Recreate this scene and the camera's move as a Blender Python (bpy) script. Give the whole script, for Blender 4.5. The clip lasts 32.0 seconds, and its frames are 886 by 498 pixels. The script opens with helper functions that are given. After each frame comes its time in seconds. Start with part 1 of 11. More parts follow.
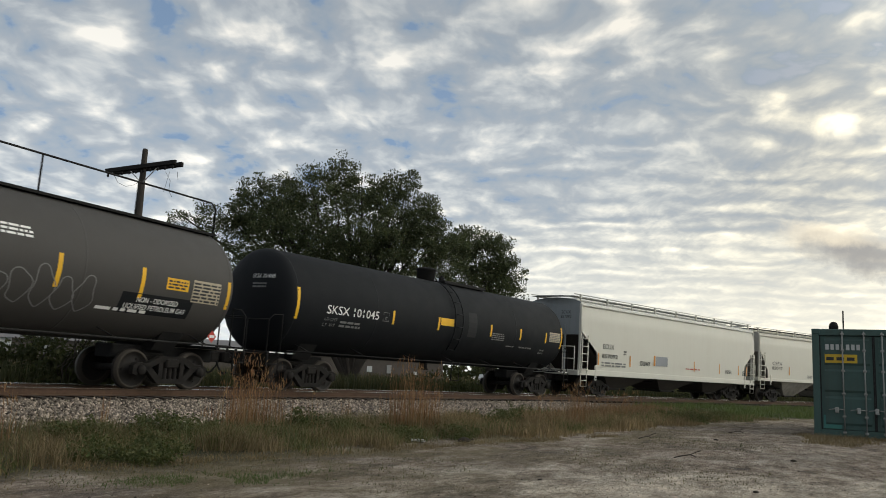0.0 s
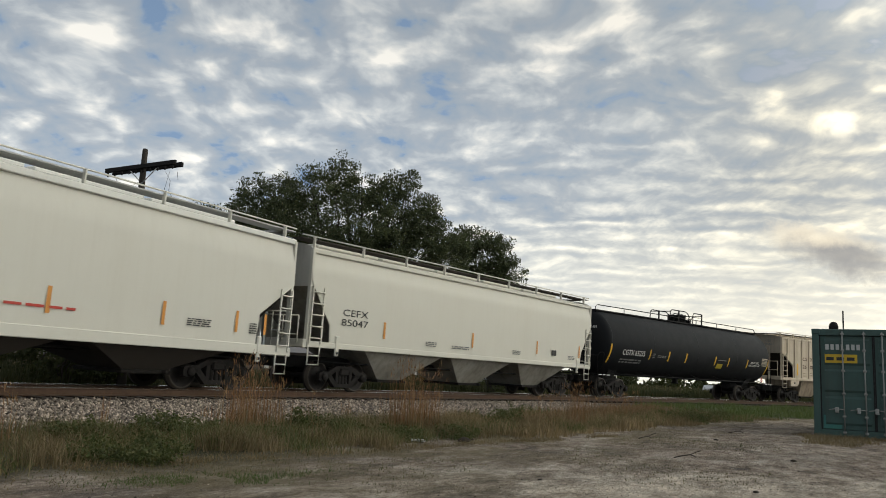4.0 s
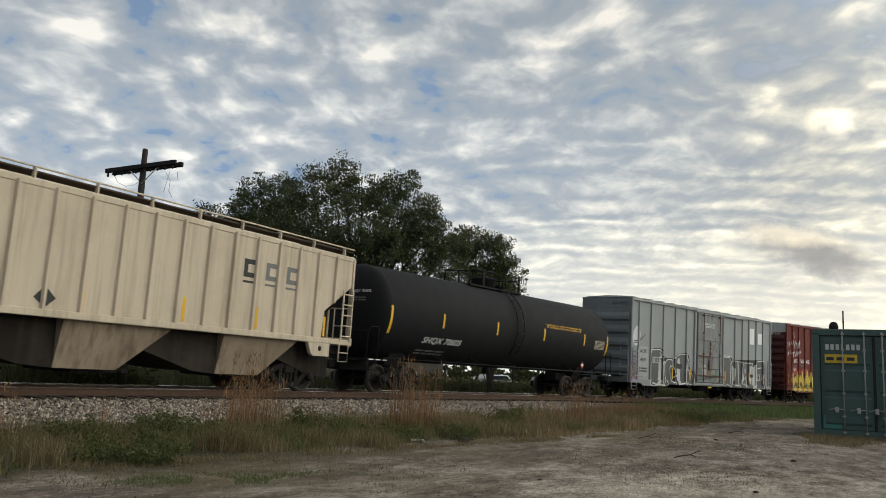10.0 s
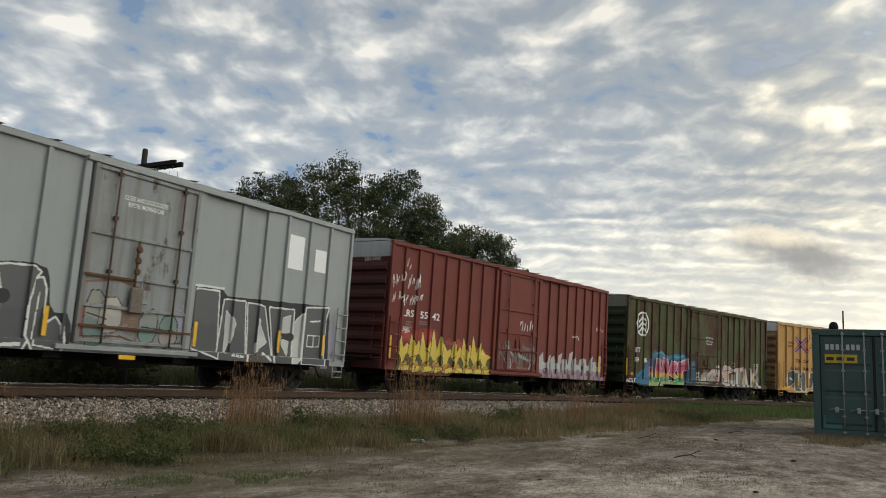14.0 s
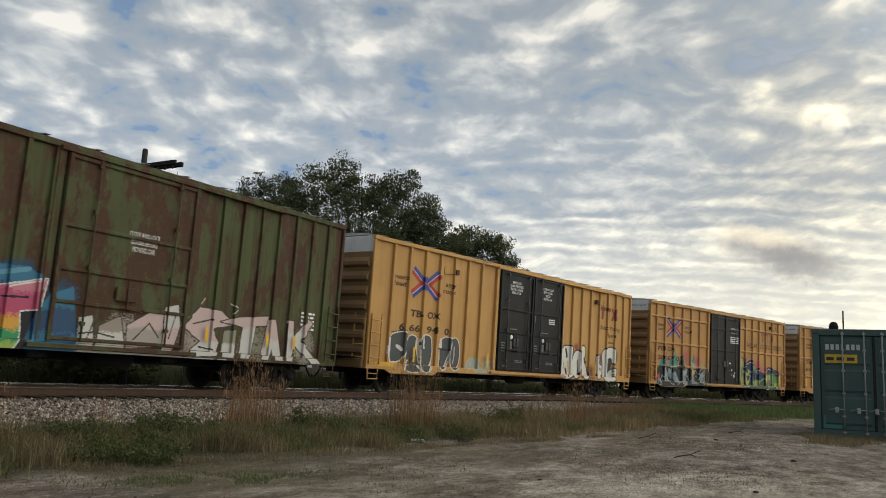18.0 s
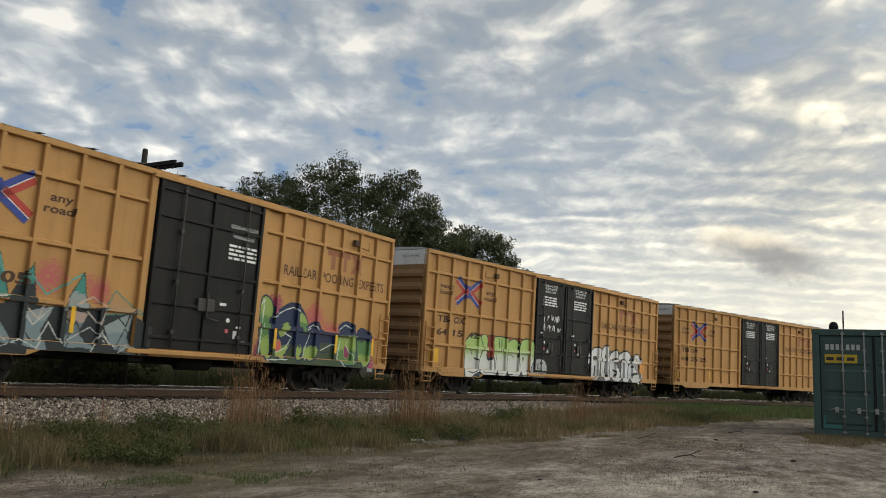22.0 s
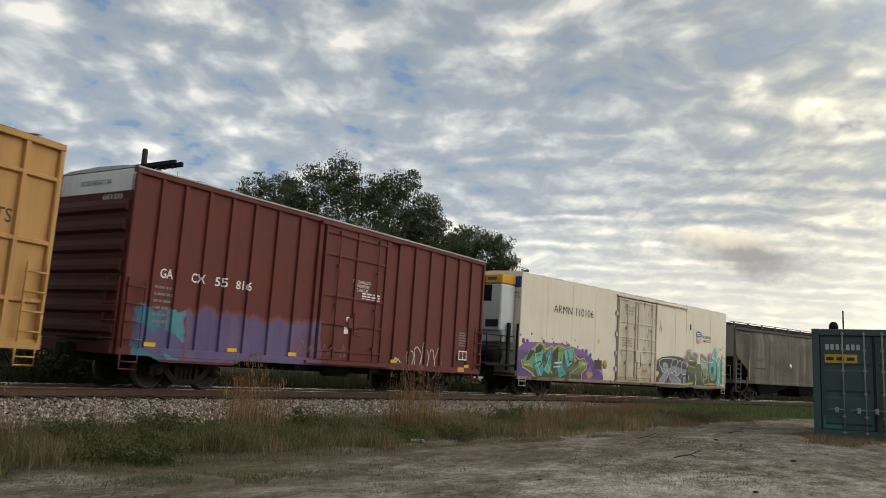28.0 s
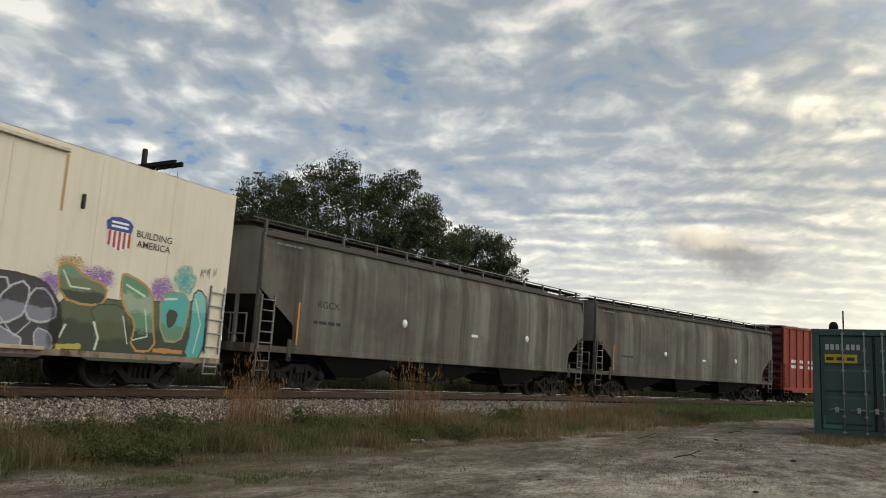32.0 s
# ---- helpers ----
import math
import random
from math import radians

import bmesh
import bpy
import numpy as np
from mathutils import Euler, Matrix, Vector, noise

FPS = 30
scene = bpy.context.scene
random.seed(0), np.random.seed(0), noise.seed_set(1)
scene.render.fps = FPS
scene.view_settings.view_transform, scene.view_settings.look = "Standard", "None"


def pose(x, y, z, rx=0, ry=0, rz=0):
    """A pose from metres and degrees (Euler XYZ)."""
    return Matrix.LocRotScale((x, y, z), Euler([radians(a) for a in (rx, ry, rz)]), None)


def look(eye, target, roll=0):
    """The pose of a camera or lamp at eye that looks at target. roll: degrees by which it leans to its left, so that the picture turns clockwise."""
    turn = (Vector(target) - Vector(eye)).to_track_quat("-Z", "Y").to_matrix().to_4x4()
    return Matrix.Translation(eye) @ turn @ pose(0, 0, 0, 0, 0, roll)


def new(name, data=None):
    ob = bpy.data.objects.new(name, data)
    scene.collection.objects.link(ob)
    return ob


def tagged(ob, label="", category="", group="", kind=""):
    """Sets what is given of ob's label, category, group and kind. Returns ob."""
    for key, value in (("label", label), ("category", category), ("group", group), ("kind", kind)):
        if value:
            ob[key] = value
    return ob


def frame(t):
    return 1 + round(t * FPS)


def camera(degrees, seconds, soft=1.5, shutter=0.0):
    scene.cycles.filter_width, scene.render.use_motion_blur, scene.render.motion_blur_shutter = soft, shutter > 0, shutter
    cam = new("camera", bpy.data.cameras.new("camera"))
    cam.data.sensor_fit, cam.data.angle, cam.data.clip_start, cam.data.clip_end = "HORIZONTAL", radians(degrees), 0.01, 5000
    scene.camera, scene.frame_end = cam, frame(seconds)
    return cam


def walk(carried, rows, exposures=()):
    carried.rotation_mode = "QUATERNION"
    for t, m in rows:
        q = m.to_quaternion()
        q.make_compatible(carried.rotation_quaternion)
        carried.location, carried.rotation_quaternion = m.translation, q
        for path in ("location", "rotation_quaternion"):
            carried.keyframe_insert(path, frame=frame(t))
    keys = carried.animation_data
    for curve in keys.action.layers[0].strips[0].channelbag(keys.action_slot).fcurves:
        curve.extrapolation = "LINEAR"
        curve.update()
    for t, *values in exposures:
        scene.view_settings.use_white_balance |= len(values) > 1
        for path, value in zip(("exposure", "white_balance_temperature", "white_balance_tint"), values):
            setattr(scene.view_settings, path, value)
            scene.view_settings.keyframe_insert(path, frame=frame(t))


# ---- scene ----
cam = camera(56.79, 32.0, soft=0.93, shutter=0.12)
EYE = Vector((0.0, 0.0, 0.533))
AZ, TILT = radians(65.578), radians(9.002)
AIM = Vector((math.sin(AZ) * math.cos(TILT), math.cos(AZ) * math.cos(TILT), math.sin(TILT)))
STAND = look(EYE, EYE + AIM * 50, 2.491)
walk(cam, [(0.0, STAND), (32.0, STAND)], exposures=[(0.0, 0.04), (12.5, 0.04), (14.0, 0.0), (30.0, 0.0), (31.0, -0.05), (32.0, -0.05)])

# ---- the track: a curve to the camera's side, slightly banked ----
RADIUS, NEAR, BANK = 132.35, 14.75, 0.02907
HALF = 1.55            # half the width of a car
RAIL = -0.03           # top of the rails
GROUND = -0.45


def run(t):
    """Metres that the train has gone at t seconds, counted from 16 s."""
    return 8.9337 * (t - 16) - 0.00419 * (t - 16) ** 2


def track_frame(s, off=HALF, z=0.0, bank=BANK):
    """A frame on the track at s metres: x along it, y across away from the camera, z up."""
    a = s / RADIUS
    tang = Vector((math.cos(a), -math.sin(a), 0))
    across = Vector((math.sin(a) * math.cos(bank), math.cos(a) * math.cos(bank), math.sin(bank)))
    up = tang.cross(across)
    o = Vector((RADIUS * math.sin(a), NEAR - RADIUS + RADIUS * math.cos(a), 0)) + across * off + up * z
    m = Matrix((tang, across, up)).transposed().to_4x4()
    m.translation = o
    return m


def flat(s, off, z=GROUND):
    """A place on level ground at s metres along and off metres across the track."""
    a = s / RADIUS
    r = RADIUS + off
    return Vector((r * math.sin(a), NEAR - RADIUS + r * math.cos(a), z))


# ---- world, sun ----
SUN_AZ, SUN_EL = radians(102.0), radians(18.0)
world = bpy.data.worlds.new("sky")
scene.world = world
world.use_nodes = True
wn = world.node_tree
sky = wn.nodes.new("ShaderNodeTexSky")
sky.sky_type, sky.sun_disc = "NISHITA", False
sky.sun_elevation, sky.sun_rotation = SUN_EL, SUN_AZ
sky.air_density, sky.dust_density = 1.0, 1.5
back = wn.nodes["Background"]
back.inputs["Strength"].default_value = 0.05
wn.links.new(sky.outputs[0], back.inputs["Color"])
sun = new("sun", bpy.data.lights.new("sun", "SUN"))
sun.data.energy, sun.data.angle, sun.data.color = 1.5, radians(30), (0.99, 0.90, 0.75)
SUN = Vector((math.sin(SUN_AZ) * math.cos(SUN_EL), math.cos(SUN_AZ) * math.cos(SUN_EL), math.sin(SUN_EL)))
sun.matrix_world = look(SUN * 100, (0, 0, 0))
# where the veiled sun shows brightest between the clouds
GLOW = Vector((math.sin(radians(92.2)) * math.cos(radians(17.0)), math.cos(radians(92.2)) * math.cos(radians(17.0)), math.sin(radians(17.0))))


# ---- node and material helpers ----
class Nodes:
    def __init__(self, name):
        self.m = bpy.data.materials.new(name)
        self.m.use_nodes = True
        self.t = self.m.node_tree
        self.b = self.t.nodes["Principled BSDF"]
        self.out = self.t.nodes["Material Output"]

    def put(self, sock, v):
        if isinstance(v, bpy.types.NodeSocket):
            self.t.links.new(v, sock)
        elif isinstance(v, (tuple, list)):
            sock.default_value = (*v, 1.0) if len(v) == 3 and len(sock.default_value) == 4 else v
        else:
            sock.default_value = v

    def node(self, kind, out=0, **inputs):
        n = self.t.nodes.new(kind)
        for k, v in inputs.items():
            self.put(n.inputs[int(k[1:])] if k[0] == "i" and k[1:].isdigit() else n.inputs[k], v)
        return n.outputs[out]

    def math(self, op, a, b=0.0, c=0.0, clamp=False):
        n = self.t.nodes.new("ShaderNodeMath")
        n.operation, n.use_clamp = op, clamp
        for s, v in zip(n.inputs, (a, b, c)):
            self.put(s, v)
        return n.outputs[0]

    def vec(self, op, a, b=(0, 0, 0)):
        n = self.t.nodes.new("ShaderNodeVectorMath")
        n.operation = op
        self.put(n.inputs[0], a)
        self.put(n.inputs[1], b)
        return n.outputs["Value"] if op in ("DOT_PRODUCT", "LENGTH") else n.outputs[0]

    def mix(self, f, a, b, mode="MIX"):
        n = self.t.nodes.new("ShaderNodeMix")
        n.data_type, n.blend_type = "RGBA", mode
        self.put(n.inputs[0], f)
        self.put(n.inputs[6], a)
        self.put(n.inputs[7], b)
        return n.outputs[2]

    def ramp(self, f, stops, mode="LINEAR"):
        n = self.t.nodes.new("ShaderNodeValToRGB")
        n.color_ramp.interpolation = mode
        el = n.color_ramp.elements
        while len(el) < len(stops):
            el.new(0.5)
        for e, (p, c) in zip(el, stops):
            e.position, e.color = p, (*c, 1) if isinstance(c, tuple) else (c, c, c, 1)
        self.put(n.inputs[0], f)
        return n.outputs[0]

    def noise(self, vec, scale, detail=4, rough=0.55, out=0):
        return self.node("ShaderNodeTexNoise", out, Vector=vec, Scale=scale, Detail=detail, Roughness=rough)

    def coord(self):
        return self.node("ShaderNodeTexCoord", 3)

    def scaled(self, vec, s):
        return self.vec("MULTIPLY", vec, s)

    def step(self, v, lo, hi):
        n = self.t.nodes.new("ShaderNodeMapRange")
        n.clamp = True
        for s, x in zip(n.inputs, (v, lo, hi, 0.0, 1.0)):
            self.put(s, x)
        return n.outputs[0]

    def bump(self, h, strength=0.3, dist=0.01):
        self.put(self.b.inputs["Normal"], self.node("ShaderNodeBump", 0, Strength=strength, Distance=dist, Height=h))

    def done(self, color, rough=0.6, metal=0.0, spec=0.25):
        self.b.inputs["Specular IOR Level"].default_value = spec
        self.put(self.b.inputs["Base Color"], color)
        self.put(self.b.inputs["Roughness"], rough)
        self.put(self.b.inputs["Metallic"], metal)
        return self.m


def paint(name, rgb, rough=0.55, metal=0.0, dirt=0.35, dirt_rgb=(0.10, 0.08, 0.06), vary=0.12, streak=0.5, tags=(), low=0.0, rust=0.0, broad=1.0, spec=0.25, pale=None):
    """Weathered paint: blotches, vertical streaks, grime and sprayed lettering shapes (tags)."""
    n = Nodes(name)
    p = n.coord()
    c = n.mix(n.math("MULTIPLY", n.noise(p, 0.9), vary * 2), rgb, tuple(x * 0.6 for x in rgb))
    c = n.mix(n.math("MULTIPLY", n.noise(p, 14, 5), vary), c, tuple(min(1, x * 1.35) for x in rgb))
    for reg in tags:
        c = spray(n, p, c, **reg)
    st = n.step(n.noise(n.scaled(p, (3.2 / broad, 3.2 / broad, 0.16 / broad)), 1.6, 4, 0.65), 0.47, 0.74)
    c = n.mix(n.math("MULTIPLY", st, dirt * streak), c, dirt_rgb)
    if pale:
        ps = n.step(n.noise(n.vec("ADD", n.scaled(p, (1.0, 1.0, 0.045)), (7.0, 3.0, 1.0)), 1.5, 4, 0.6), 0.5, 0.66)
        c = n.mix(n.math("MULTIPLY", ps, 0.6), c, pale)
    bl = n.step(n.noise(p, 0.55, 6, 0.65), 0.45, 0.8)
    c = n.mix(n.math("MULTIPLY", bl, dirt), c, dirt_rgb)
    if rust:
        r = n.step(n.noise(n.scaled(p, (1.0, 1.0, 0.42)), 1.5, 7, 0.72), 0.60 - rust * 0.25, 0.665 - rust * 0.25)
        c = n.mix(n.math("MULTIPLY", r, 0.85), c, n.mix(n.noise(p, 9), (0.035, 0.017, 0.012), (0.10, 0.040, 0.022)))
    if low:
        z = n.node("ShaderNodeSeparateXYZ", 2, Vector=p)
        c = n.mix(n.math("MULTIPLY", n.math("MULTIPLY", n.step(n.math("ADD", z, n.math("MULTIPLY", n.noise(p, 2.2), 0.9)), 2.1, 1.0), low), n.step(n.noise(p, 3), 0.3, 0.6)), c, dirt_rgb)
    n.bump(n.noise(p, 30, 3), 0.12, 0.01)
    return n.done(c, n.math("ADD", rough, n.math("MULTIPLY", n.noise(p, 2.0), 0.2)), metal, spec)


def spray(n, p, c, x0, x1, z0, z1, colors, line=(0.75, 0.75, 0.72), wide=1.0, seed=0.0, halo=None, edge=0.07, fill=1.0):
    """Sprayed letter-like shapes between x0 and x1, z0 and z1, over the colour c."""
    sep = n.t.nodes.new("ShaderNodeSeparateXYZ")
    n.put(sep.inputs[0], p)
    x, z = sep.outputs[0], sep.outputs[2]
    flatp = n.t.nodes.new("ShaderNodeCombineXYZ")
    n.put(flatp.inputs[0], x), n.put(flatp.inputs[1], z), n.put(flatp.inputs[2], seed)
    q = flatp.outputs[0]
    warp = n.vec("SUBTRACT", n.noise(q, 1.7, 3, 0.6, out=1), (0.5, 0.5, 0.5))
    q2 = n.vec("ADD", q, n.scaled(warp, (0.75, 0.75, 0.0)))
    cells = n.scaled(q2, (1.35 / wide, 0.62 / wide, 1.0))
    vor = n.t.nodes.new("ShaderNodeTexVoronoi")
    vor.voronoi_dimensions = "3D"
    n.put(vor.inputs["Vector"], cells), n.put(vor.inputs["Scale"], 1.35)
    dis = n.t.nodes.new("ShaderNodeTexVoronoi")
    dis.voronoi_dimensions, dis.feature = "3D", "DISTANCE_TO_EDGE"
    n.put(dis.inputs["Vector"], cells), n.put(dis.inputs["Scale"], 1.35)
    pick = n.node("ShaderNodeSeparateColor", 0, Color=vor.outputs["Color"])
    k = len(colors)
    col = n.ramp(pick, [(i / k, cc) for i, cc in enumerate(colors)], "CONSTANT")
    col = n.mix(n.math("MULTIPLY", n.step(n.noise(q2, 4.0, 2), 0.45, 0.62), 0.45), col, colors[-1])
    sh = n.math("LESS_THAN", dis.outputs["Distance"], edge)
    col = n.mix(sh, col, line)
    top = n.math("ADD", z1 - 0.42, n.math("MULTIPLY", n.noise(n.scaled(q, (1.0, 0.0, 1.0)), 2.3, 3, 0.7), 0.75))
    m = n.step(n.math("SUBTRACT", top, z), -0.015, 0.015)
    hal = n.step(n.math("SUBTRACT", n.math("ADD", top, 0.12), z), -0.03, 0.10)
    ends = n.math("MULTIPLY", n.step(n.math("ADD", x, n.math("MULTIPLY", n.noise(q, 2.0), 0.5)), x0 + 0.22, x0 + 0.28), n.step(n.math("ADD", x, n.math("MULTIPLY", n.noise(q, 2.0), 0.5)), x1 + 0.25, x1 + 0.19))
    low = n.step(z, z0 - 0.01, z0 + 0.02)
    if halo:
        c = n.mix(n.math("MULTIPLY", n.math("MULTIPLY", hal, ends), low), c, halo)
    return n.mix(n.math("MULTIPLY", n.math("MULTIPLY", n.math("MULTIPLY", m, ends), low), fill), c, col)


def plain(name, rgb, rough=0.6, metal=0.0, vary=0.25, scale=6.0):
    n = Nodes(name)
    p = n.coord()
    c = n.mix(n.math("MULTIPLY", n.noise(p, scale), vary), rgb, tuple(x * 0.4 for x in rgb))
    c = n.mix(n.math("MULTIPLY", n.noise(p, scale * 9, 3), vary * 0.6), c, tuple(min(1, x * 1.5) for x in rgb))
    n.bump(n.noise(p, scale * 6, 3), 0.15, 0.005)
    return n.done(c, rough, metal)


# ---- mesh helpers ----
class MB:
    """Collects faces for one mesh."""

    def __init__(self):
        self.v, self.f, self.s = [], [], []

    def add(self, verts, faces, smooth=False):
        o = len(self.v)
        self.v += [tuple(a) for a in verts]
        self.f += [tuple(i + o for i in f) for f in faces]
        self.s += [smooth] * len(faces)
        return self

    def box(self, x0, x1, y0, y1, z0, z1, c=0.0):
        h = [(x1 - x0) / 2, (y1 - y0) / 2, (z1 - z0) / 2]
        o = [(x1 + x0) / 2, (y1 + y0) / 2, (z1 + z0) / 2]
        if c <= 0:
            v = [(x, y, z) for z in (z0, z1) for x, y in ((x0, y0), (x1, y0), (x1, y1), (x0, y1))]
            return self.add(v, [(3, 2, 1, 0), (4, 5, 6, 7), (0, 1, 5, 4), (1, 2, 6, 5), (2, 3, 7, 6), (3, 0, 4, 7)])
        c = min(c, min(h) * 0.9)
        v, at = [], {}
        for sx in (-1, 1):
            for sy in (-1, 1):
                for sz in (-1, 1):
                    sg = (sx, sy, sz)
                    for a in range(3):
                        at[sg, a] = len(v)
                        v.append([o[i] + sg[i] * (h[i] if i == a else h[i] - c) for i in range(3)])
        faces = []
        for a in range(3):
            b, d = (a + 1) % 3, (a + 2) % 3
            for sa in (-1, 1):
                q = []
                for sb, sd in ((-1, -1), (1, -1), (1, 1), (-1, 1)):
                    sg = [0, 0, 0]
                    sg[a], sg[b], sg[d] = sa, sb, sd
                    q.append(at[tuple(sg), a])
                faces.append(q)
                for sb in (-1, 1):
                    q = []
                    for sd in (-1, 1):
                        sg = [0, 0, 0]
                        sg[a], sg[b], sg[d] = sa, sb, sd
                        q.append((at[tuple(sg), a], at[tuple(sg), b]))
                    faces.append([q[0][0], q[1][0], q[1][1], q[0][1]])
        for sx in (-1, 1):
            for sy in (-1, 1):
                for sz in (-1, 1):
                    faces.append([at[(sx, sy, sz), a] for a in range(3)])
        good = []
        ov = Vector(o)
        for f in faces:
            p = [Vector(v[i]) for i in f]
            nrm = (p[1] - p[0]).cross(p[2] - p[0])
            mid = sum(p, Vector()) / len(p)
            good.append(f if nrm.dot(mid - ov) > 0 else f[::-1])
        return self.add(v, good)

    def prism(self, poly, axis, a, b):
        """A polygon drawn in the two other axes, pushed from a to b along axis."""
        def at(u, w, t):
            return ((t, u, w), (u, t, w), (u, w, t))[axis]
        n = len(poly)
        v = [at(u, w, a) for u, w in poly] + [at(u, w, b) for u, w in poly]
        area = sum(poly[i][0] * poly[(i + 1) % n][1] - poly[(i + 1) % n][0] * poly[i][1] for i in range(n))
        f = [tuple(range(n))[::-1], tuple(range(n, 2 * n))] + [(i, (i + 1) % n, n + (i + 1) % n, n + i) for i in range(n)]
        if (area < 0) != (axis == 1):
            f = [q[::-1] for q in f]
        if b < a:
            f = [q[::-1] for q in f]
        return self.add(v, f)

    def tube(self, pts, r, n=6):
        pts = [Vector(p) for p in pts]
        rings = []
        for i, p in enumerate(pts):
            a = pts[max(i - 1, 0)]
            b = pts[min(i + 1, len(pts) - 1)]
            d = (b - a).normalized()
            u = d.cross(Vector((0, 0, 1)) if abs(d.z) < 0.9 else Vector((1, 0, 0))).normalized()
            w = u.cross(d)
            rings.append([p + (u * math.cos(k * 2 * math.pi / n) + w * math.sin(k * 2 * math.pi / n)) * r for k in range(n)])
        v = [q for g in rings for q in g]
        f = [(i * n + k, i * n + n + k, i * n + n + (k + 1) % n, i * n + (k + 1) % n) for i in range(len(pts) - 1) for k in range(n)]
        self.add(v, f, True)
        m = len(v)
        o = len(self.v) - m
        self.f += [tuple(o + k for k in range(n)), tuple(o + m - n + k for k in range(n))[::-1]]
        self.s += [False, False]
        return self

    def lathe(self, prof, c, axis=1, n=20, smooth=True):
        """Turns (radius, place) pairs round the given axis through c."""
        v, f = [], []
        for r, t in prof:
            for k in range(n):
                a = 2 * math.pi * k / n
                u, w = r * math.cos(a), r * math.sin(a)
                q = ((t, u, w), (u, t, w), (u, w, t))[axis]
                v.append((c[0] + q[0], c[1] + q[1], c[2] + q[2]))
        flip = axis == 1
        for i in range(len(prof) - 1):
            for k in range(n):
                q = (i * n + k, i * n + (k + 1) % n, (i + 1) * n + (k + 1) % n, (i + 1) * n + k)
                f.append(q[::-1] if not flip else q)
        f.append(tuple(range(n)) if not flip else tuple(range(n))[::-1])
        e = (len(prof) - 1) * n
        f.append(tuple(range(e, e + n))[::-1] if not flip else tuple(range(e, e + n)))
        return self.add(v, f, smooth)

    def mesh(self, name):
        me = bpy.data.meshes.new(name)
        me.from_pydata(self.v, [], self.f)
        me.polygons.foreach_set("use_smooth", self.s)
        me.update()
        return me


def part(name, mb, material, parent, label="", at=None):
    me = mb if isinstance(mb, bpy.types.Mesh) else mb.mesh(name)
    if not me.materials:
        me.materials.append(material)
    ob = new(name, me)
    ob.parent = parent
    if at is not None:
        ob.matrix_basis = at
    if label:
        tagged(ob, label)
    return ob


def thing(name, label, category, m=None, group="", kind=""):
    ob = new(name)
    ob.empty_display_size = 0.3
    if m is not None:
        ob.matrix_basis = m
    return tagged(ob, label, category, group, kind)


TEXTS = {}
FACES = {}     # shape of each boxcar's near side, for paint that follows the posts


def text_mesh(s, bold=0.0):
    key = (s, bold)
    if key not in TEXTS:
        cu = bpy.data.curves.new("lettering", "FONT")
        cu.body, cu.size, cu.offset, cu.resolution_u = s, 1.0, bold, 3
        cu.space_line, cu.align_x = 1.0, "CENTER"
        ob = new("lettering", cu)
        me = bpy.data.meshes.new_from_object(ob.evaluated_get(bpy.context.evaluated_depsgraph_get()))
        bpy.data.objects.remove(ob)
        co = np.empty(len(me.vertices) * 3, np.float32)
        me.vertices.foreach_get("co", co)
        co = co.reshape(-1, 3)
        TEXTS[key] = (co - [co[:, 0].min(), co[:, 1].min(), 0], [tuple(p.vertices) for p in me.polygons])
        bpy.data.meshes.remove(me)
    return TEXTS[key]


def wrap(car, mb):
    """Lays flat shapes on the near side of a boxcar so that they follow its posts and stiffeners."""
    knots, levels, low = FACES[car.name]
    bm = bmesh.new()
    vs = [bm.verts.new((v[0], 0.0, v[2])) for v in mb.v]
    for f in mb.f:
        try:
            bm.faces.new([vs[i] for i in f])
        except ValueError:
            pass
    xs = [v[0] for v in mb.v]
    zs = [v[2] for v in mb.v]
    cuts = [((k, 0, 0), (1, 0, 0)) for k in sorted({round(q[0], 4) for q in knots}) if min(xs) < k < max(xs)]
    cuts += [((0, 0, z + e), (0, 0, 1)) for z, _ in levels for e in (-0.07, -0.035, 0.035, 0.07) if min(zs) < z + e < max(zs)]
    for co, no in cuts:
        bmesh.ops.bisect_plane(bm, geom=bm.verts[:] + bm.edges[:] + bm.faces[:], plane_co=co, plane_no=no, dist=1e-5)
    kx, ky = [q[0] for q in knots], [q[1] for q in knots]
    out = MB()
    bm.verts.index_update()
    co = []
    for v in bm.verts:
        y = float(np.interp(v.co.x, kx, ky))
        for z, yl in levels:
            t = abs(v.co.z - z)
            if t < 0.07 and y > yl:
                y = min(y, yl + (y - yl) * max(0.0, (t - 0.035) / 0.035))
        co.append((v.co.x, y - 0.009, v.co.z))
    out.add(co, [tuple(v.index for v in f.verts) for f in bm.faces])
    bm.free()
    return out


def lettering(parent, s, x0, x1, z0, z1, surf, material, bold=0.0, end=False, lean=0.0):
    """Writing that fills x0..x1 and z0..z1. surf(x, z) gives the place of the surface. end: on the car's end wall."""
    co, faces = text_mesh(s, bold)
    w, h = co[:, 0].max(), co[:, 1].max()
    mb = MB()
    pts = []
    for a, b, _ in co:
        z = z0 + (z1 - z0) * b / h
        x = x0 + (x1 - x0) * a / w + lean * (z - z0)
        pts.append(surf(x, z))
    mb.add(pts, faces)
    if parent.name in FACES and not end and -HALF + 0.02 < pts[0][1] < -HALF + 0.12:
        mb = wrap(parent, mb)
    return part("lettering", mb, material, parent)


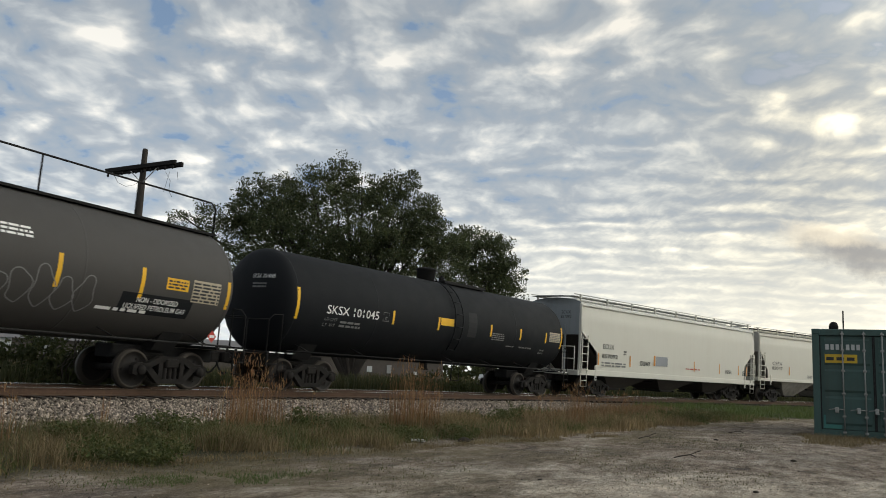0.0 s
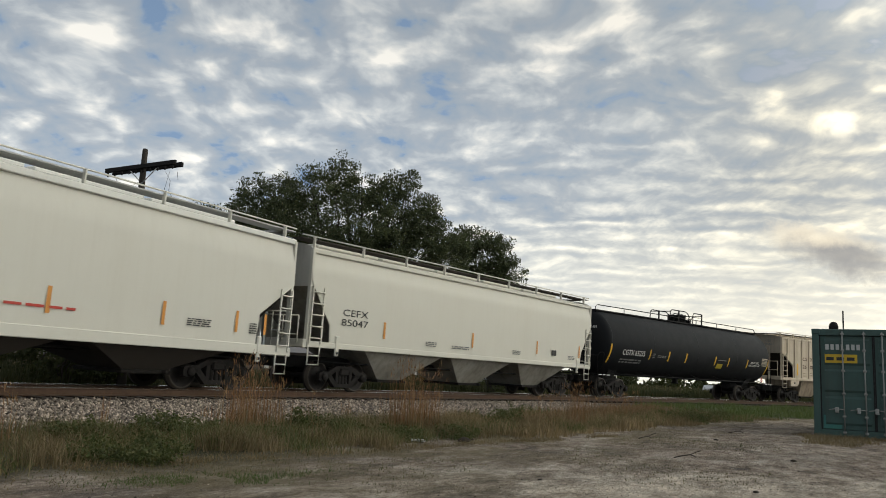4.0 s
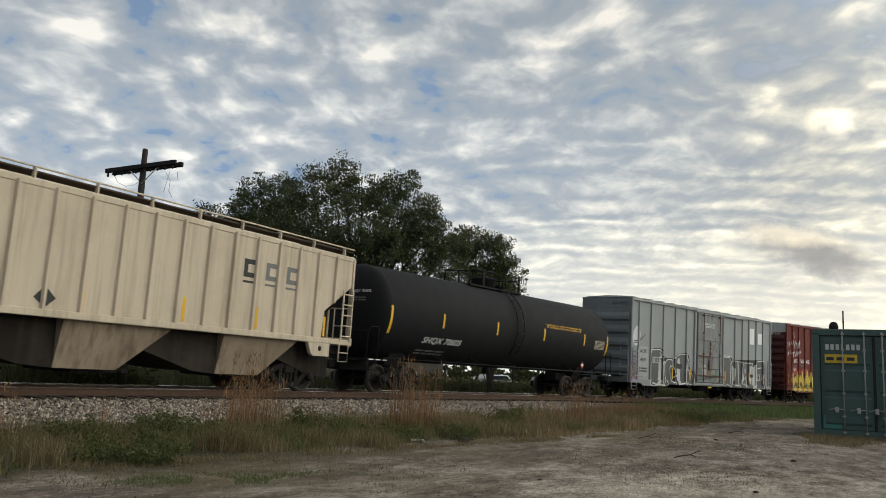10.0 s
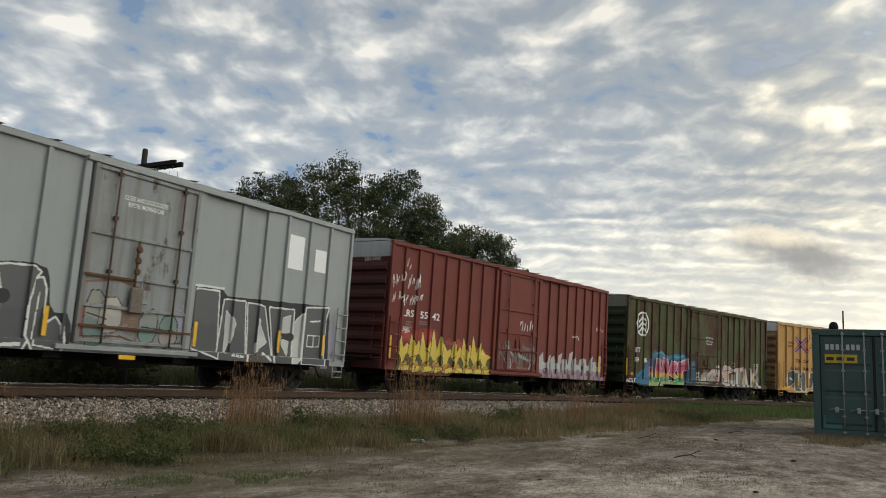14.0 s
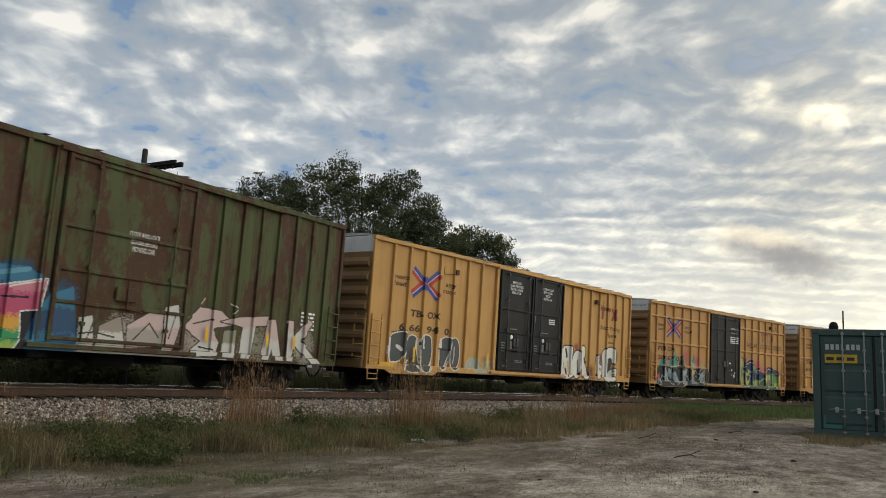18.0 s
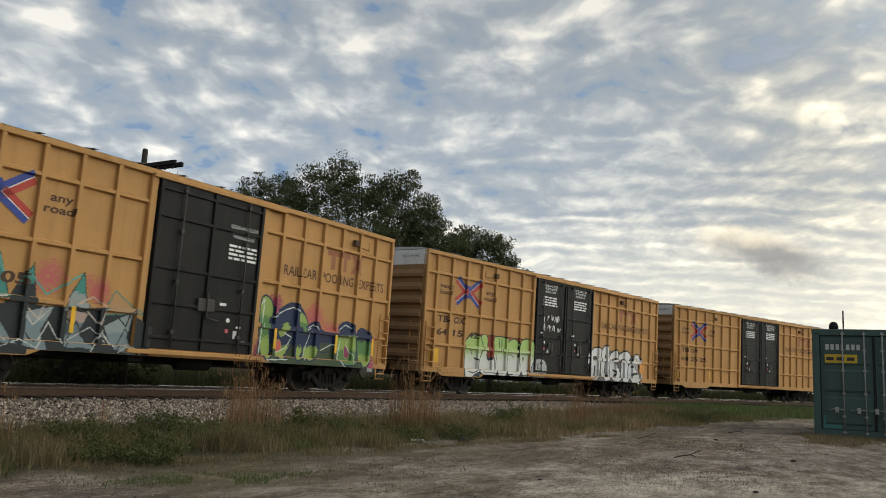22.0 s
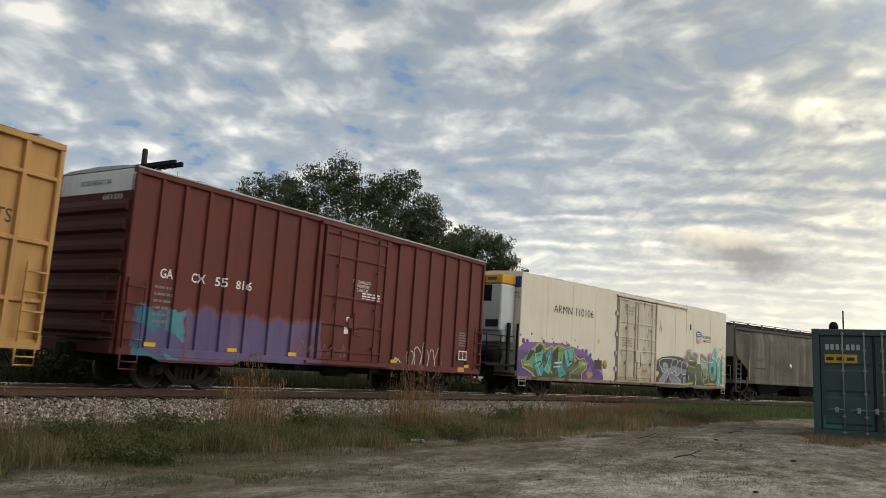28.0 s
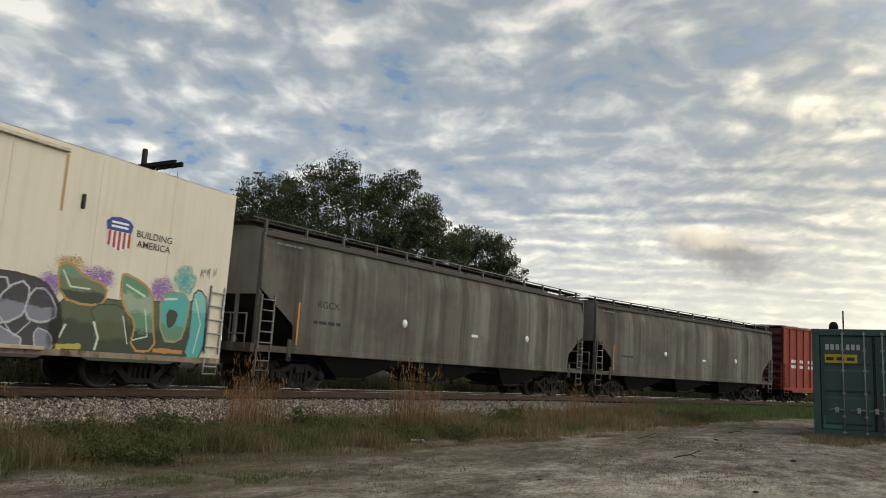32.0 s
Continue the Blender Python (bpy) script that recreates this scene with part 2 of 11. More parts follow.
def bars(parent, x0, x1, z0, z1, rows, surf, material):
    """Lines of small unreadable print as plain bars."""
    mb = MB()
    h = (z1 - z0) / (rows * 1.8)
    for r in range(rows):
        za = z0 + r * h * 1.8
        x = x0
        while x < x1 - 0.03:
            w = min(random.uniform(0.1, 0.4) * (x1 - x0) / 1.2, x1 - x)
            mb.add([surf(x, za), surf(x + w, za), surf(x + w, za + h), surf(x, za + h)], [(0, 1, 2, 3)])
            x += w + 0.05 * (x1 - x0)
    return part("print", mb, material, parent)


def plate(parent, name, x0, x1, z0, z1, surf, material, label="", nz=1):
    """A thin plate or stripe that follows the surface."""
    mb = MB()
    rows = [z0 + (z1 - z0) * i / nz for i in range(nz + 1)]
    v = [surf(x, z) for z in rows for x in (x0, x1)]
    mb.add(v, [(2 * i, 2 * i + 1, 2 * i + 3, 2 * i + 2) for i in range(nz)])
    return part(name, mb, material, parent, label)


def flat_side(y):
    return lambda x, z: (x, y, z)


def round_side(r, zc, lift=0.004):
    def f(x, z):
        k = max(-0.999, min(0.999, (z - zc) / r))
        return (x, -math.sqrt(1 - k * k) * (r + lift), zc + k * (r + lift))
    return f


def head_side(a, head, r, zc):
    """On the dished head that faces the low end of a tank car: first value runs to the near side."""
    def f(u, z):
        k = max(0.0, 1 - (u * u + (z - zc) ** 2) / (r * r))
        return (-(a - head) - head * math.sqrt(k) - 0.008, -u, z)
    return f


def end_side(x):
    """On the end wall that faces the low end of the car: first value runs to the car's near side."""
    return lambda u, z: (x, -u, z)


# ---- materials ----
SKY_R = 300.0          # scale of the cloud layer: its lowest rim is five times as far away
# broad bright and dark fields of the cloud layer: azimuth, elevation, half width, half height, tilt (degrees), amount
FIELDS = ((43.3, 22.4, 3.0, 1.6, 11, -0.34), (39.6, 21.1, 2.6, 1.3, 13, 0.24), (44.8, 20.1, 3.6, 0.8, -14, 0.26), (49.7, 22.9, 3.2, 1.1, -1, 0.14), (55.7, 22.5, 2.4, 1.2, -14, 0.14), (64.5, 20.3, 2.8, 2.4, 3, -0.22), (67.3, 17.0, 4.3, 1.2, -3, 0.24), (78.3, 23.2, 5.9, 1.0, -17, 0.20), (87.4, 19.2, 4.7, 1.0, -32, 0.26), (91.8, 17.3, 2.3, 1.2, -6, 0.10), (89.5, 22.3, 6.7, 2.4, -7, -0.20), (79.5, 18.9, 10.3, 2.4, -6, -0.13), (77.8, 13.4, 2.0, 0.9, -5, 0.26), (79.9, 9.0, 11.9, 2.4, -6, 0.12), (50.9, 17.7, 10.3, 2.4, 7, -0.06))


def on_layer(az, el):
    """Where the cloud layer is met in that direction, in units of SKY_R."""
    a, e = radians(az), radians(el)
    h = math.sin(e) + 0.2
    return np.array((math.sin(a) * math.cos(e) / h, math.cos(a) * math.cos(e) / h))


def sky_material():
    n = Nodes("cloud_layer")
    p = n.coord()
    flat_p = n.scaled(p, (1 / SKY_R, 1 / SKY_R, 0))
    turn = n.t.nodes.new("ShaderNodeVectorRotate")
    n.put(turn.inputs["Vector"], flat_p)
    turn.inputs["Axis"].default_value = (0, 0, 1)
    turn.inputs["Angle"].default_value = radians(-24.4)
    # x now runs away from the camera's side, y across the view
    q0 = turn.outputs[0]
    w = n.vec("NORMALIZE", n.node("ShaderNodeNewGeometry", 0))
    up = n.math("MAXIMUM", n.node("ShaderNodeSeparateXYZ", 2, Vector=w), 0.0)
    warp = n.scaled(n.vec("SUBTRACT", n.noise(q0, 3.2, 2.5, 0.5, out=1), (0.5, 0.5, 0.5)), (0.16, 0.16, 0))
    q = n.vec("ADD", q0, warp)
    ps = n.t.nodes.new("ShaderNodeSeparateXYZ")
    n.put(ps.inputs[0], q0)
    side = n.math("MULTIPLY", n.step(ps.outputs[1], 0.30, -0.35), n.step(up, 0.42, 0.24))
    big = n.noise(q, 2.2, 2, 0.45)
    puffs = n.noise(n.scaled(q, (0.92, 1.0, 1)), 8.6, 2.0, 0.40)
    soft = n.noise(n.scaled(q, (0.9, 1.0, 1)), 21.0, 2.5, 0.5)
    fluff = n.noise(n.scaled(q, (0.9, 1.0, 1)), 52.0, 3, 0.55)
    # long rolls of cloud, broken here and there
    along = n.vec("DOT_PRODUCT", q, (0.978, -0.21, 0))
    rolls = n.math("SINE", n.math("ADD", n.math("MULTIPLY", along, 2 * math.pi / 0.125), n.math("MULTIPLY", n.noise(n.scaled(q0, (1.0, 0.6, 1)), 6.0, 2, 0.5), 7.0)))
    rolls = n.math("MULTIPLY", rolls, n.step(n.noise(n.vec("ADD", n.scaled(q, (1, 0.6, 1)), (3.0, 1.0, 0.0)), 7.0, 2, 0.5), 0.30, 0.62))
    v = n.math("ADD", 0.475, n.math("MULTIPLY", n.math("SUBTRACT", puffs, 0.5), n.math("SUBTRACT", 2.05, n.math("MULTIPLY", side, 1.2))))
    v = n.math("ADD", v, n.math("MULTIPLY", rolls, n.math("ADD", 0.06, n.math("MULTIPLY", side, 0.15))))
    v = n.math("ADD", v, n.math("MULTIPLY", n.math("SUBTRACT", big, 0.5), 0.75))
    v = n.math("ADD", v, n.math("MULTIPLY", n.math("SUBTRACT", soft, 0.5), 0.55))
    v = n.math("ADD", v, n.math("MULTIPLY", n.math("SUBTRACT", fluff, 0.5), 0.26))
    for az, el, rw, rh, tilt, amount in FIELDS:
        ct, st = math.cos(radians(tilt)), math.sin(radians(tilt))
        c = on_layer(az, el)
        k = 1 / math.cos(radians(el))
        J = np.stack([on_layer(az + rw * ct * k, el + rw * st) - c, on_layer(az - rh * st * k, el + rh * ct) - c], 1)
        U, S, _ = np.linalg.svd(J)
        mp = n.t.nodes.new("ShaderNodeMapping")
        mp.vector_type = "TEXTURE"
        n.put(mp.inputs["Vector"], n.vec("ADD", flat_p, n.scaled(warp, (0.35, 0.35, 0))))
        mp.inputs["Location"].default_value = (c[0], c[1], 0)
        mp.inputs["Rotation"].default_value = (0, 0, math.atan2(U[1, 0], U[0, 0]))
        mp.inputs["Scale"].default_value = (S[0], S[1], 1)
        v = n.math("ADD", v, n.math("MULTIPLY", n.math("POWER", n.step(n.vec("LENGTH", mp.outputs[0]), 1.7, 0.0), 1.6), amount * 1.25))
    v = n.math("MINIMUM", n.math("MAXIMUM", v, 0.0), 1.0)
    # the sun's glow stays where it is while the clouds drift
    near = n.math("MAXIMUM", n.vec("DOT_PRODUCT", w, tuple(GLOW)), 0.0)
    glow = n.math("POWER", near, 90.0)
    core = n.math("POWER", near, 9000.0)
    cloud = n.ramp(v, [(0.0, (0.206, 0.31, 0.47)), (0.16, (0.293, 0.355, 0.425)), (0.42, (0.353, 0.395, 0.44)), (0.62, (0.469, 0.505, 0.53)), (0.80, (0.626, 0.64, 0.63)), (1.0, (0.861, 0.84, 0.78))])
    warm = n.ramp(v, [(0.0, (0.245, 0.275, 0.31)), (0.35, (0.337, 0.355, 0.36)), (0.62, (0.509, 0.505, 0.45)), (0.82, (0.725, 0.69, 0.56)), (1.0, (0.930, 0.87, 0.68))])
    low = n.step(up, 0.28, 0.06)
    f = n.math("MINIMUM", n.math("ADD", n.math("MULTIPLY", glow, 0.75), n.math("MULTIPLY", n.math("MULTIPLY", low, n.math("POWER", near, 5.0)), 0.85)), 1.0)
    col = n.mix(f, cloud, warm)
    haze = n.step(up, 0.20, 0.03)
    col = n.mix(n.math("MULTIPLY", haze, 0.66), col, n.mix(n.math("POWER", near, 4.0), (0.587, 0.645, 0.68), (0.880, 0.835, 0.68)))
    col = n.mix(n.math("MULTIPLY", core, n.step(v, 0.30, 0.85)), col, (1.0, 0.95, 0.80))
    # brightness and warmth added to unseen sky behind the camera, lighting the train's sides
    A, E = radians(152.0), radians(26.0)
    face = n.math("MAXIMUM", n.vec("DOT_PRODUCT", w, (math.sin(A) * math.cos(E), math.cos(A) * math.cos(E), math.sin(E))), 0.0)
    gain = n.math("ADD", 1.0, n.math("ADD", n.math("MULTIPLY", n.step(up, 0.42, 0.10), 0.40), n.math("MULTIPLY", n.math("POWER", face, 5.0), 6.0)))
    col = n.mix(n.math("MINIMUM", n.math("MULTIPLY", n.math("POWER", face, 2.0), 1.2), 1.0), col, n.mix(1.0, col, (1.0, 0.91, 0.76), "MULTIPLY"))
    em = n.node("ShaderNodeEmission", 0, Color=col, Strength=gain)
    tr = n.node("ShaderNodeBsdfTransparent", 0)
    mx = n.t.nodes.new("ShaderNodeMixShader")
    n.put(mx.inputs[0], n.math("ADD", 0.78, n.math("MULTIPLY", n.step(v, -0.02, 0.12), 0.22))), n.put(mx.inputs[1], tr), n.put(mx.inputs[2], em)
    n.t.links.new(mx.outputs[0], n.out.inputs[0])
    return n.m


LOW_AZ, LOW_EL = 88.6, 9.1


def low_cloud_material():
    """A small low cloud, dark below and lit above."""
    n = Nodes("low_cloud")
    d = n.vec("NORMALIZE", n.coord())
    a0, e0 = radians(LOW_AZ), radians(LOW_EL)
    right = n.vec("DOT_PRODUCT", d, (math.cos(a0), -math.sin(a0), 0))
    z = n.node("ShaderNodeSeparateXYZ", 2, Vector=d)
    wob = n.scaled(n.vec("SUBTRACT", n.noise(d, 26, 5, 0.62, out=1), (0.5, 0.5, 0.5)), (0.075, 0.045, 0))
    ws = n.t.nodes.new("ShaderNodeSeparateXYZ")
    n.put(ws.inputs[0], wob)
    rx = n.math("DIVIDE", n.math("ADD", right, ws.outputs[0]), 0.066)
    rz = n.math("ADD", n.math("SUBTRACT", z, math.sin(e0)), ws.outputs[1])
    rz = n.math("DIVIDE", n.math("ADD", rz, n.math("MULTIPLY", right, 0.30)), 0.022)
    dd = n.math("ADD", n.math("MULTIPLY", rx, rx), n.math("MULTIPLY", rz, rz))
    lit = n.step(n.math("SUBTRACT", rz, n.math("MULTIPLY", rx, 0.7)), -0.1, 1.1)
    em = n.node("ShaderNodeEmission", 0, Color=n.mix(lit, (0.315, 0.308, 0.30), (1.0, 0.87, 0.64)), Strength=1.15)
    tr = n.node("ShaderNodeBsdfTransparent", 0)
    mx = n.t.nodes.new("ShaderNodeMixShader")
    n.put(mx.inputs[0], n.math("MULTIPLY", n.step(dd, 1.6, 0.1), 0.90)), n.put(mx.inputs[1], tr), n.put(mx.inputs[2], em)
    n.t.links.new(mx.outputs[0], n.out.inputs[0])
    return n.m


def ground_material():
    n = Nodes("dirt")
    p = n.coord()
    big = n.noise(n.scaled(p, (0.7, 1.0, 1)), 0.22, 4, 0.6)
    mid = n.noise(n.scaled(p, (0.45, 1.5, 1)), 0.85, 6, 0.68)
    small = n.noise(n.scaled(p, (0.7, 1.2, 1)), 2.8, 6, 0.72)
    fine = n.noise(p, 22, 5, 0.7)
    grit = n.noise(p, 85, 3, 0.6)
    m = n.math("ADD", n.math("MULTIPLY", n.math("SUBTRACT", mid, 0.5), 1.1), n.math("ADD", 0.5, n.math("MULTIPLY", n.math("SUBTRACT", small, 0.5), 1.05)))
    c = n.ramp(m, [(0.28, (0.070, 0.055, 0.043)), (0.42, (0.165, 0.124, 0.096)), (0.52, (0.27, 0.212, 0.167)), (0.62, (0.38, 0.318, 0.26)), (0.76, (0.53, 0.465, 0.39))])
    # pale sand towards the open yard, darker packed earth by the verge
    sep = n.t.nodes.new("ShaderNodeSeparateXYZ")
    n.put(sep.inputs[0], p)
    far = n.math("SUBTRACT", n.vec("LENGTH", n.vec("SUBTRACT", p, (0, NEAR - RADIUS, 0))), RADIUS - 8.6)
    near = n.vec("LENGTH", n.vec("SUBTRACT", n.scaled(p, (1.0, 1.0, 0.0)), (6.6, -1.0, 0.0)))
    sand = n.step(n.math("ADD", near, n.math("MULTIPLY", n.math("SUBTRACT", m, 0.5), -4.0)), 5.4, 3.0)
    c = n.mix(n.math("MULTIPLY", sand, 0.8), c, n.mix(n.step(m, 0.35, 0.7), (0.33, 0.27, 0.205), (0.84, 0.735, 0.60)))
    # damp dark patches, trodden streaks and crumbs
    damp = n.step(n.noise(n.scaled(p, (0.5, 1.1, 1)), 0.75, 7, 0.74), 0.50, 0.60)
    c = n.mix(n.math("MULTIPLY", damp, 0.50), c, (0.085, 0.068, 0.054))
    crumb = n.noise(n.scaled(p, (0.8, 1.5, 1)), 7.5, 6, 0.75)
    c = n.mix(n.math("MULTIPLY", n.step(crumb, 0.54, 0.61), 0.45), c, (0.070, 0.054, 0.041))
    c = n.mix(n.math("MULTIPLY", n.step(crumb, 0.46, 0.38), 0.45), c, (0.50, 0.43, 0.35))
    c = n.mix(n.math("MULTIPLY", n.step(fine, 0.48, 0.64), 0.45), c, (0.070, 0.056, 0.043))
    c = n.mix(n.math("MULTIPLY", n.step(n.noise(p, 45, 4, 0.65), 0.56, 0.66), 0.6), c, (0.44, 0.38, 0.305))
    patch = n.math("MULTIPLY", n.step(n.noise(p, 0.5, 6, 0.7), 0.44, 0.58), n.step(far, -4.5, -0.8))
    c = n.mix(n.math("MULTIPLY", patch, 0.75), c, n.mix(fine, (0.066, 0.062, 0.024), (0.20, 0.15, 0.078)))
    field = n.step(n.math("ADD", far, n.math("MULTIPLY", n.noise(p, 0.9, 5), 2.4)), 0.9, 1.8)
    c = n.mix(field, c, n.mix(n.noise(p, 1.5, 6, 0.7), (0.014, 0.018, 0.007), (0.055, 0.052, 0.022)))
    n.bump(n.math("ADD", n.math("MULTIPLY", m, 2.2), n.math("ADD", n.math("MULTIPLY", fine, 0.6), n.math("MULTIPLY", grit, 0.25))), 1.0, 0.09)
    return n.done(c, 0.95)


def stone_material(name, a, b, island=True):
    n = Nodes(name)
    p = n.coord()
    r = n.node("ShaderNodeNewGeometry", "Random Per Island") if island else n.node("ShaderNodeObjectInfo", "Random")
    c = n.ramp(r, [(0.0, a), (0.55, tuple(x * 0.7 + y * 0.3 for x, y in zip(a, b))), (0.8, tuple(x * 0.4 + y * 0.6 for x, y in zip(a, b))), (1.0, b)])
    c = n.mix(n.math("MULTIPLY", n.noise(p, 25), 0.5), c, (0.10, 0.085, 0.07))
    n.bump(n.noise(p, 60, 3), 0.3, 0.01)
    return n.done(c, 0.9)


def leaf_material(name, stops, rough=0.6, thinness=0.3, clumpy=False):
    n = Nodes(name)
    r = n.node("ShaderNodeNewGeometry", "Random Per Island")
    if clumpy:
        r = n.math("ADD", n.math("MULTIPLY", r, 0.55), n.math("MULTIPLY", n.step(n.noise(n.coord(), 0.9, 4, 0.65), 0.36, 0.66), 0.45))
    c = n.ramp(r, stops)
    c = n.mix(n.math("MULTIPLY", n.noise(n.coord(), 1.2, 3), 0.5), c, tuple(x * 0.6 for x in stops[0][1]))
    n.done(c, rough)
    thin = n.node("ShaderNodeBsdfTranslucent", 0, Color=n.mix(0.5, c, (0.10, 0.12, 0.03)))
    both = n.t.nodes.new("ShaderNodeMixShader")
    n.put(both.inputs[0], thinness), n.put(both.inputs[1], n.b.outputs[0]), n.put(both.inputs[2], thin)
    n.t.links.new(both.outputs[0], n.out.inputs[0])
    return n.m


def rust_steel(name, rgb, rough=0.75, metal=0.3, rust=(0.12, 0.07, 0.045)):
    n = Nodes(name)
    p = n.coord()
    c = n.mix(n.noise(p, 4, 6, 0.7), rgb, tuple(x * 0.45 for x in rgb))
    c = n.mix(n.math("MULTIPLY", n.step(n.noise(p, 13, 5), 0.5, 0.75), 0.6), c, rust)
    n.bump(n.noise(p, 40, 4), 0.3, 0.006)
    return n.done(c, rough, metal)


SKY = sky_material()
DIRT = ground_material()
BALLAST = stone_material("ballast_stone", (0.026, 0.020, 0.016), (0.66, 0.54, 0.43))
BED = plain("ballast_bed", (0.055, 0.048, 0.040), 0.95, vary=0.8, scale=9)
RAIL_SIDE = rust_steel("rusty_rail", (0.115, 0.068, 0.044), 0.8, 0.1)
RAIL_HEAD = plain("worn_rail_head", (0.70, 0.68, 0.66), 0.18, 1.0, vary=0.15)
TIE = plain("creosoted_wood", (0.045, 0.036, 0.03), 0.9, vary=0.6)
STEEL = rust_steel("truck_steel", (0.017, 0.0145, 0.0130), 0.85, 0.0, (0.028, 0.021, 0.017))
WHEEL = rust_steel("wheel_steel", (0.019, 0.016, 0.014), 0.7, 0.0, (0.030, 0.022, 0.018))
TREAD = plain("wheel_tread", (0.055, 0.046, 0.038), 0.6, 0.3)
BLACKFRAME = paint("black_underframe", (0.0125, 0.012, 0.012), 0.8, dirt=0.4, dirt_rgb=(0.019, 0.0165, 0.0145))
YELLOW = paint("yellow_reflector", (0.75, 0.42, 0.02), 0.4, dirt=0.3, vary=0.1)
ORANGE = paint("faded_orange_reflector", (0.62, 0.27, 0.06), 0.5, dirt=0.3, vary=0.2)
WHITE_INK = plain("white_lettering", (0.78, 0.77, 0.74), 0.6, vary=0.3)
GREY_INK = plain("faded_lettering", (0.17, 0.17, 0.165), 0.7, vary=0.4)
DARK_INK = plain("dark_lettering", (0.035, 0.035, 0.035), 0.6, vary=0.3)
BROWN_INK = plain("brown_lettering", (0.07, 0.036, 0.022), 0.6, vary=0.4)
RED_INK = plain("red_paint", (0.42, 0.05, 0.035), 0.5, vary=0.3)
BLUE_INK = plain("blue_paint", (0.035, 0.06, 0.26), 0.5, vary=0.3)
TAN_PRINT = plain("tan_decal", (0.42, 0.36, 0.27), 0.6, vary=0.4)
GLASSLESS = plain("dark_opening", (0.01, 0.01, 0.01), 0.5)
GREY_STEEL = paint("galvanised_steel", (0.42, 0.42, 0.41), 0.5, 0.3, dirt=0.5)

# ---- setting: sky, ground, track bed ----
def build_sky():
    """The cloud layer: a wide shallow vault, and a small low cloud before it."""
    mb = MB()
    n, m = 72, 26
    rows = [radians(-4 + 94 * (i / m) ** 1.25) for i in range(m)]
    v = []
    for e in rows:
        r = SKY_R / (math.sin(e) + 0.2)
        v += [(r * math.cos(e) * math.cos(2 * math.pi * k / n), r * math.cos(e) * math.sin(2 * math.pi * k / n), r * math.sin(e)) for k in range(n)]
    v.append((0, 0, SKY_R / 1.2))
    f = [(i * n + (k + 1) % n, i * n + k, i * n + n + k, i * n + n + (k + 1) % n) for i in range(m - 1) for k in range(n)]
    f += [((m - 1) * n + (k + 1) % n, (m - 1) * n + k, m * n) for k in range(n)]
    mb.add(v, f, True)
    me = mb.mesh("cloud_layer")
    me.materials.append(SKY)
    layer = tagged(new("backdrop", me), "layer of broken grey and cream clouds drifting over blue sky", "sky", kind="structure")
    v = []
    for j in range(9):
        for i in range(17):
            a, e = radians(LOW_AZ - 8 + i), radians(LOW_EL - 4 + j)
            v.append((560 * math.sin(a) * math.cos(e), 560 * math.cos(a) * math.cos(e), 560 * math.sin(e)))
    me = MB().add(v, [(j * 17 + i, j * 17 + i + 1, j * 17 + i + 18, j * 17 + i + 17) for j in range(8) for i in range(16)], True).mesh("low_cloud")
    me.materials.append(low_cloud_material())
    low = tagged(new("backdrop_cloud", me), "small grey cloud with a cream-lit edge low in the sky", "cloud", kind="structure")
    return layer, low


def ground_height(x, y):
    r = math.hypot(x, y - (NEAR - RADIUS)) - RADIUS
    z = GROUND + 0.025 * noise.noise((x * 0.35, y * 0.35, 0)) + 0.018 * noise.noise((x * 1.1, y * 1.6, 3)) + 0.010 * noise.noise((x * 3.1, y * 3.7, 5))
    if -9.5 < r < 7:
        z += 0.05 * max(0.0, min(1.0, (r + 9.0) / 2.5)) * (1 if r < 0 else max(0.0, 1 - r / 7))
    if r > -4.9:
        z -= 0.10 * min(1.0, (r + 4.9) / 0.3) * (1 if r < 5 else max(0.0, 1 - (r - 5) / 1.0))
    return z


def build_ground():
    def axis(lo, hi, fine_lo, fine_hi, step):
        a = [fine_lo]
        while a[-1] < fine_hi:
            a.append(a[-1] + step)
        s = step
        while a[-1] < hi:
            s *= 1.35
            a.append(min(a[-1] + s, hi))
        s, b = step, [fine_lo]
        while b[-1] > lo:
            s *= 1.35
            b.append(max(b[-1] - s, lo))
        return b[:0:-1] + a
    xs, ys = axis(-2380, 2380, 3, 36, 0.22), axis(-2380, 2380, -4, 13, 0.22)
    v = [(x, y, ground_height(x, y) if abs(x) < 150 and abs(y) < 150 else GROUND) for y in ys for x in xs]
    w = len(xs)
    f = [(j * w + i, j * w + i + 1, j * w + w + i + 1, j * w + w + i) for j in range(len(ys) - 1) for i in range(w - 1) if math.hypot(xs[i], ys[j]) < 2390]
    mb = MB()
    mb.add(v, f, True)
    me = mb.mesh("ground")
    me.materials.append(DIRT)
    tagged(new("ground", me), "worn dirt yard of grey sand and packed earth", "ground", kind="structure")


def sweep(mb, profile, s0, s1, step=2.0, smooth=False):
    """Pushes a profile of (off, z) along the track."""
    n = int((s1 - s0) / step) + 1
    k = len(profile)
    v = []
    for i in range(n + 1):
        m = track_frame(s0 + (s1 - s0) * i / n, 0)
        v += [m @ Vector((0, o, z)) for o, z in profile]
    f = [(i * k + j, i * k + (j + 1) % k, i * k + k + (j + 1) % k, i * k + k + j) for i in range(n) for j in range(k)]
    mb.add(v, f, smooth)


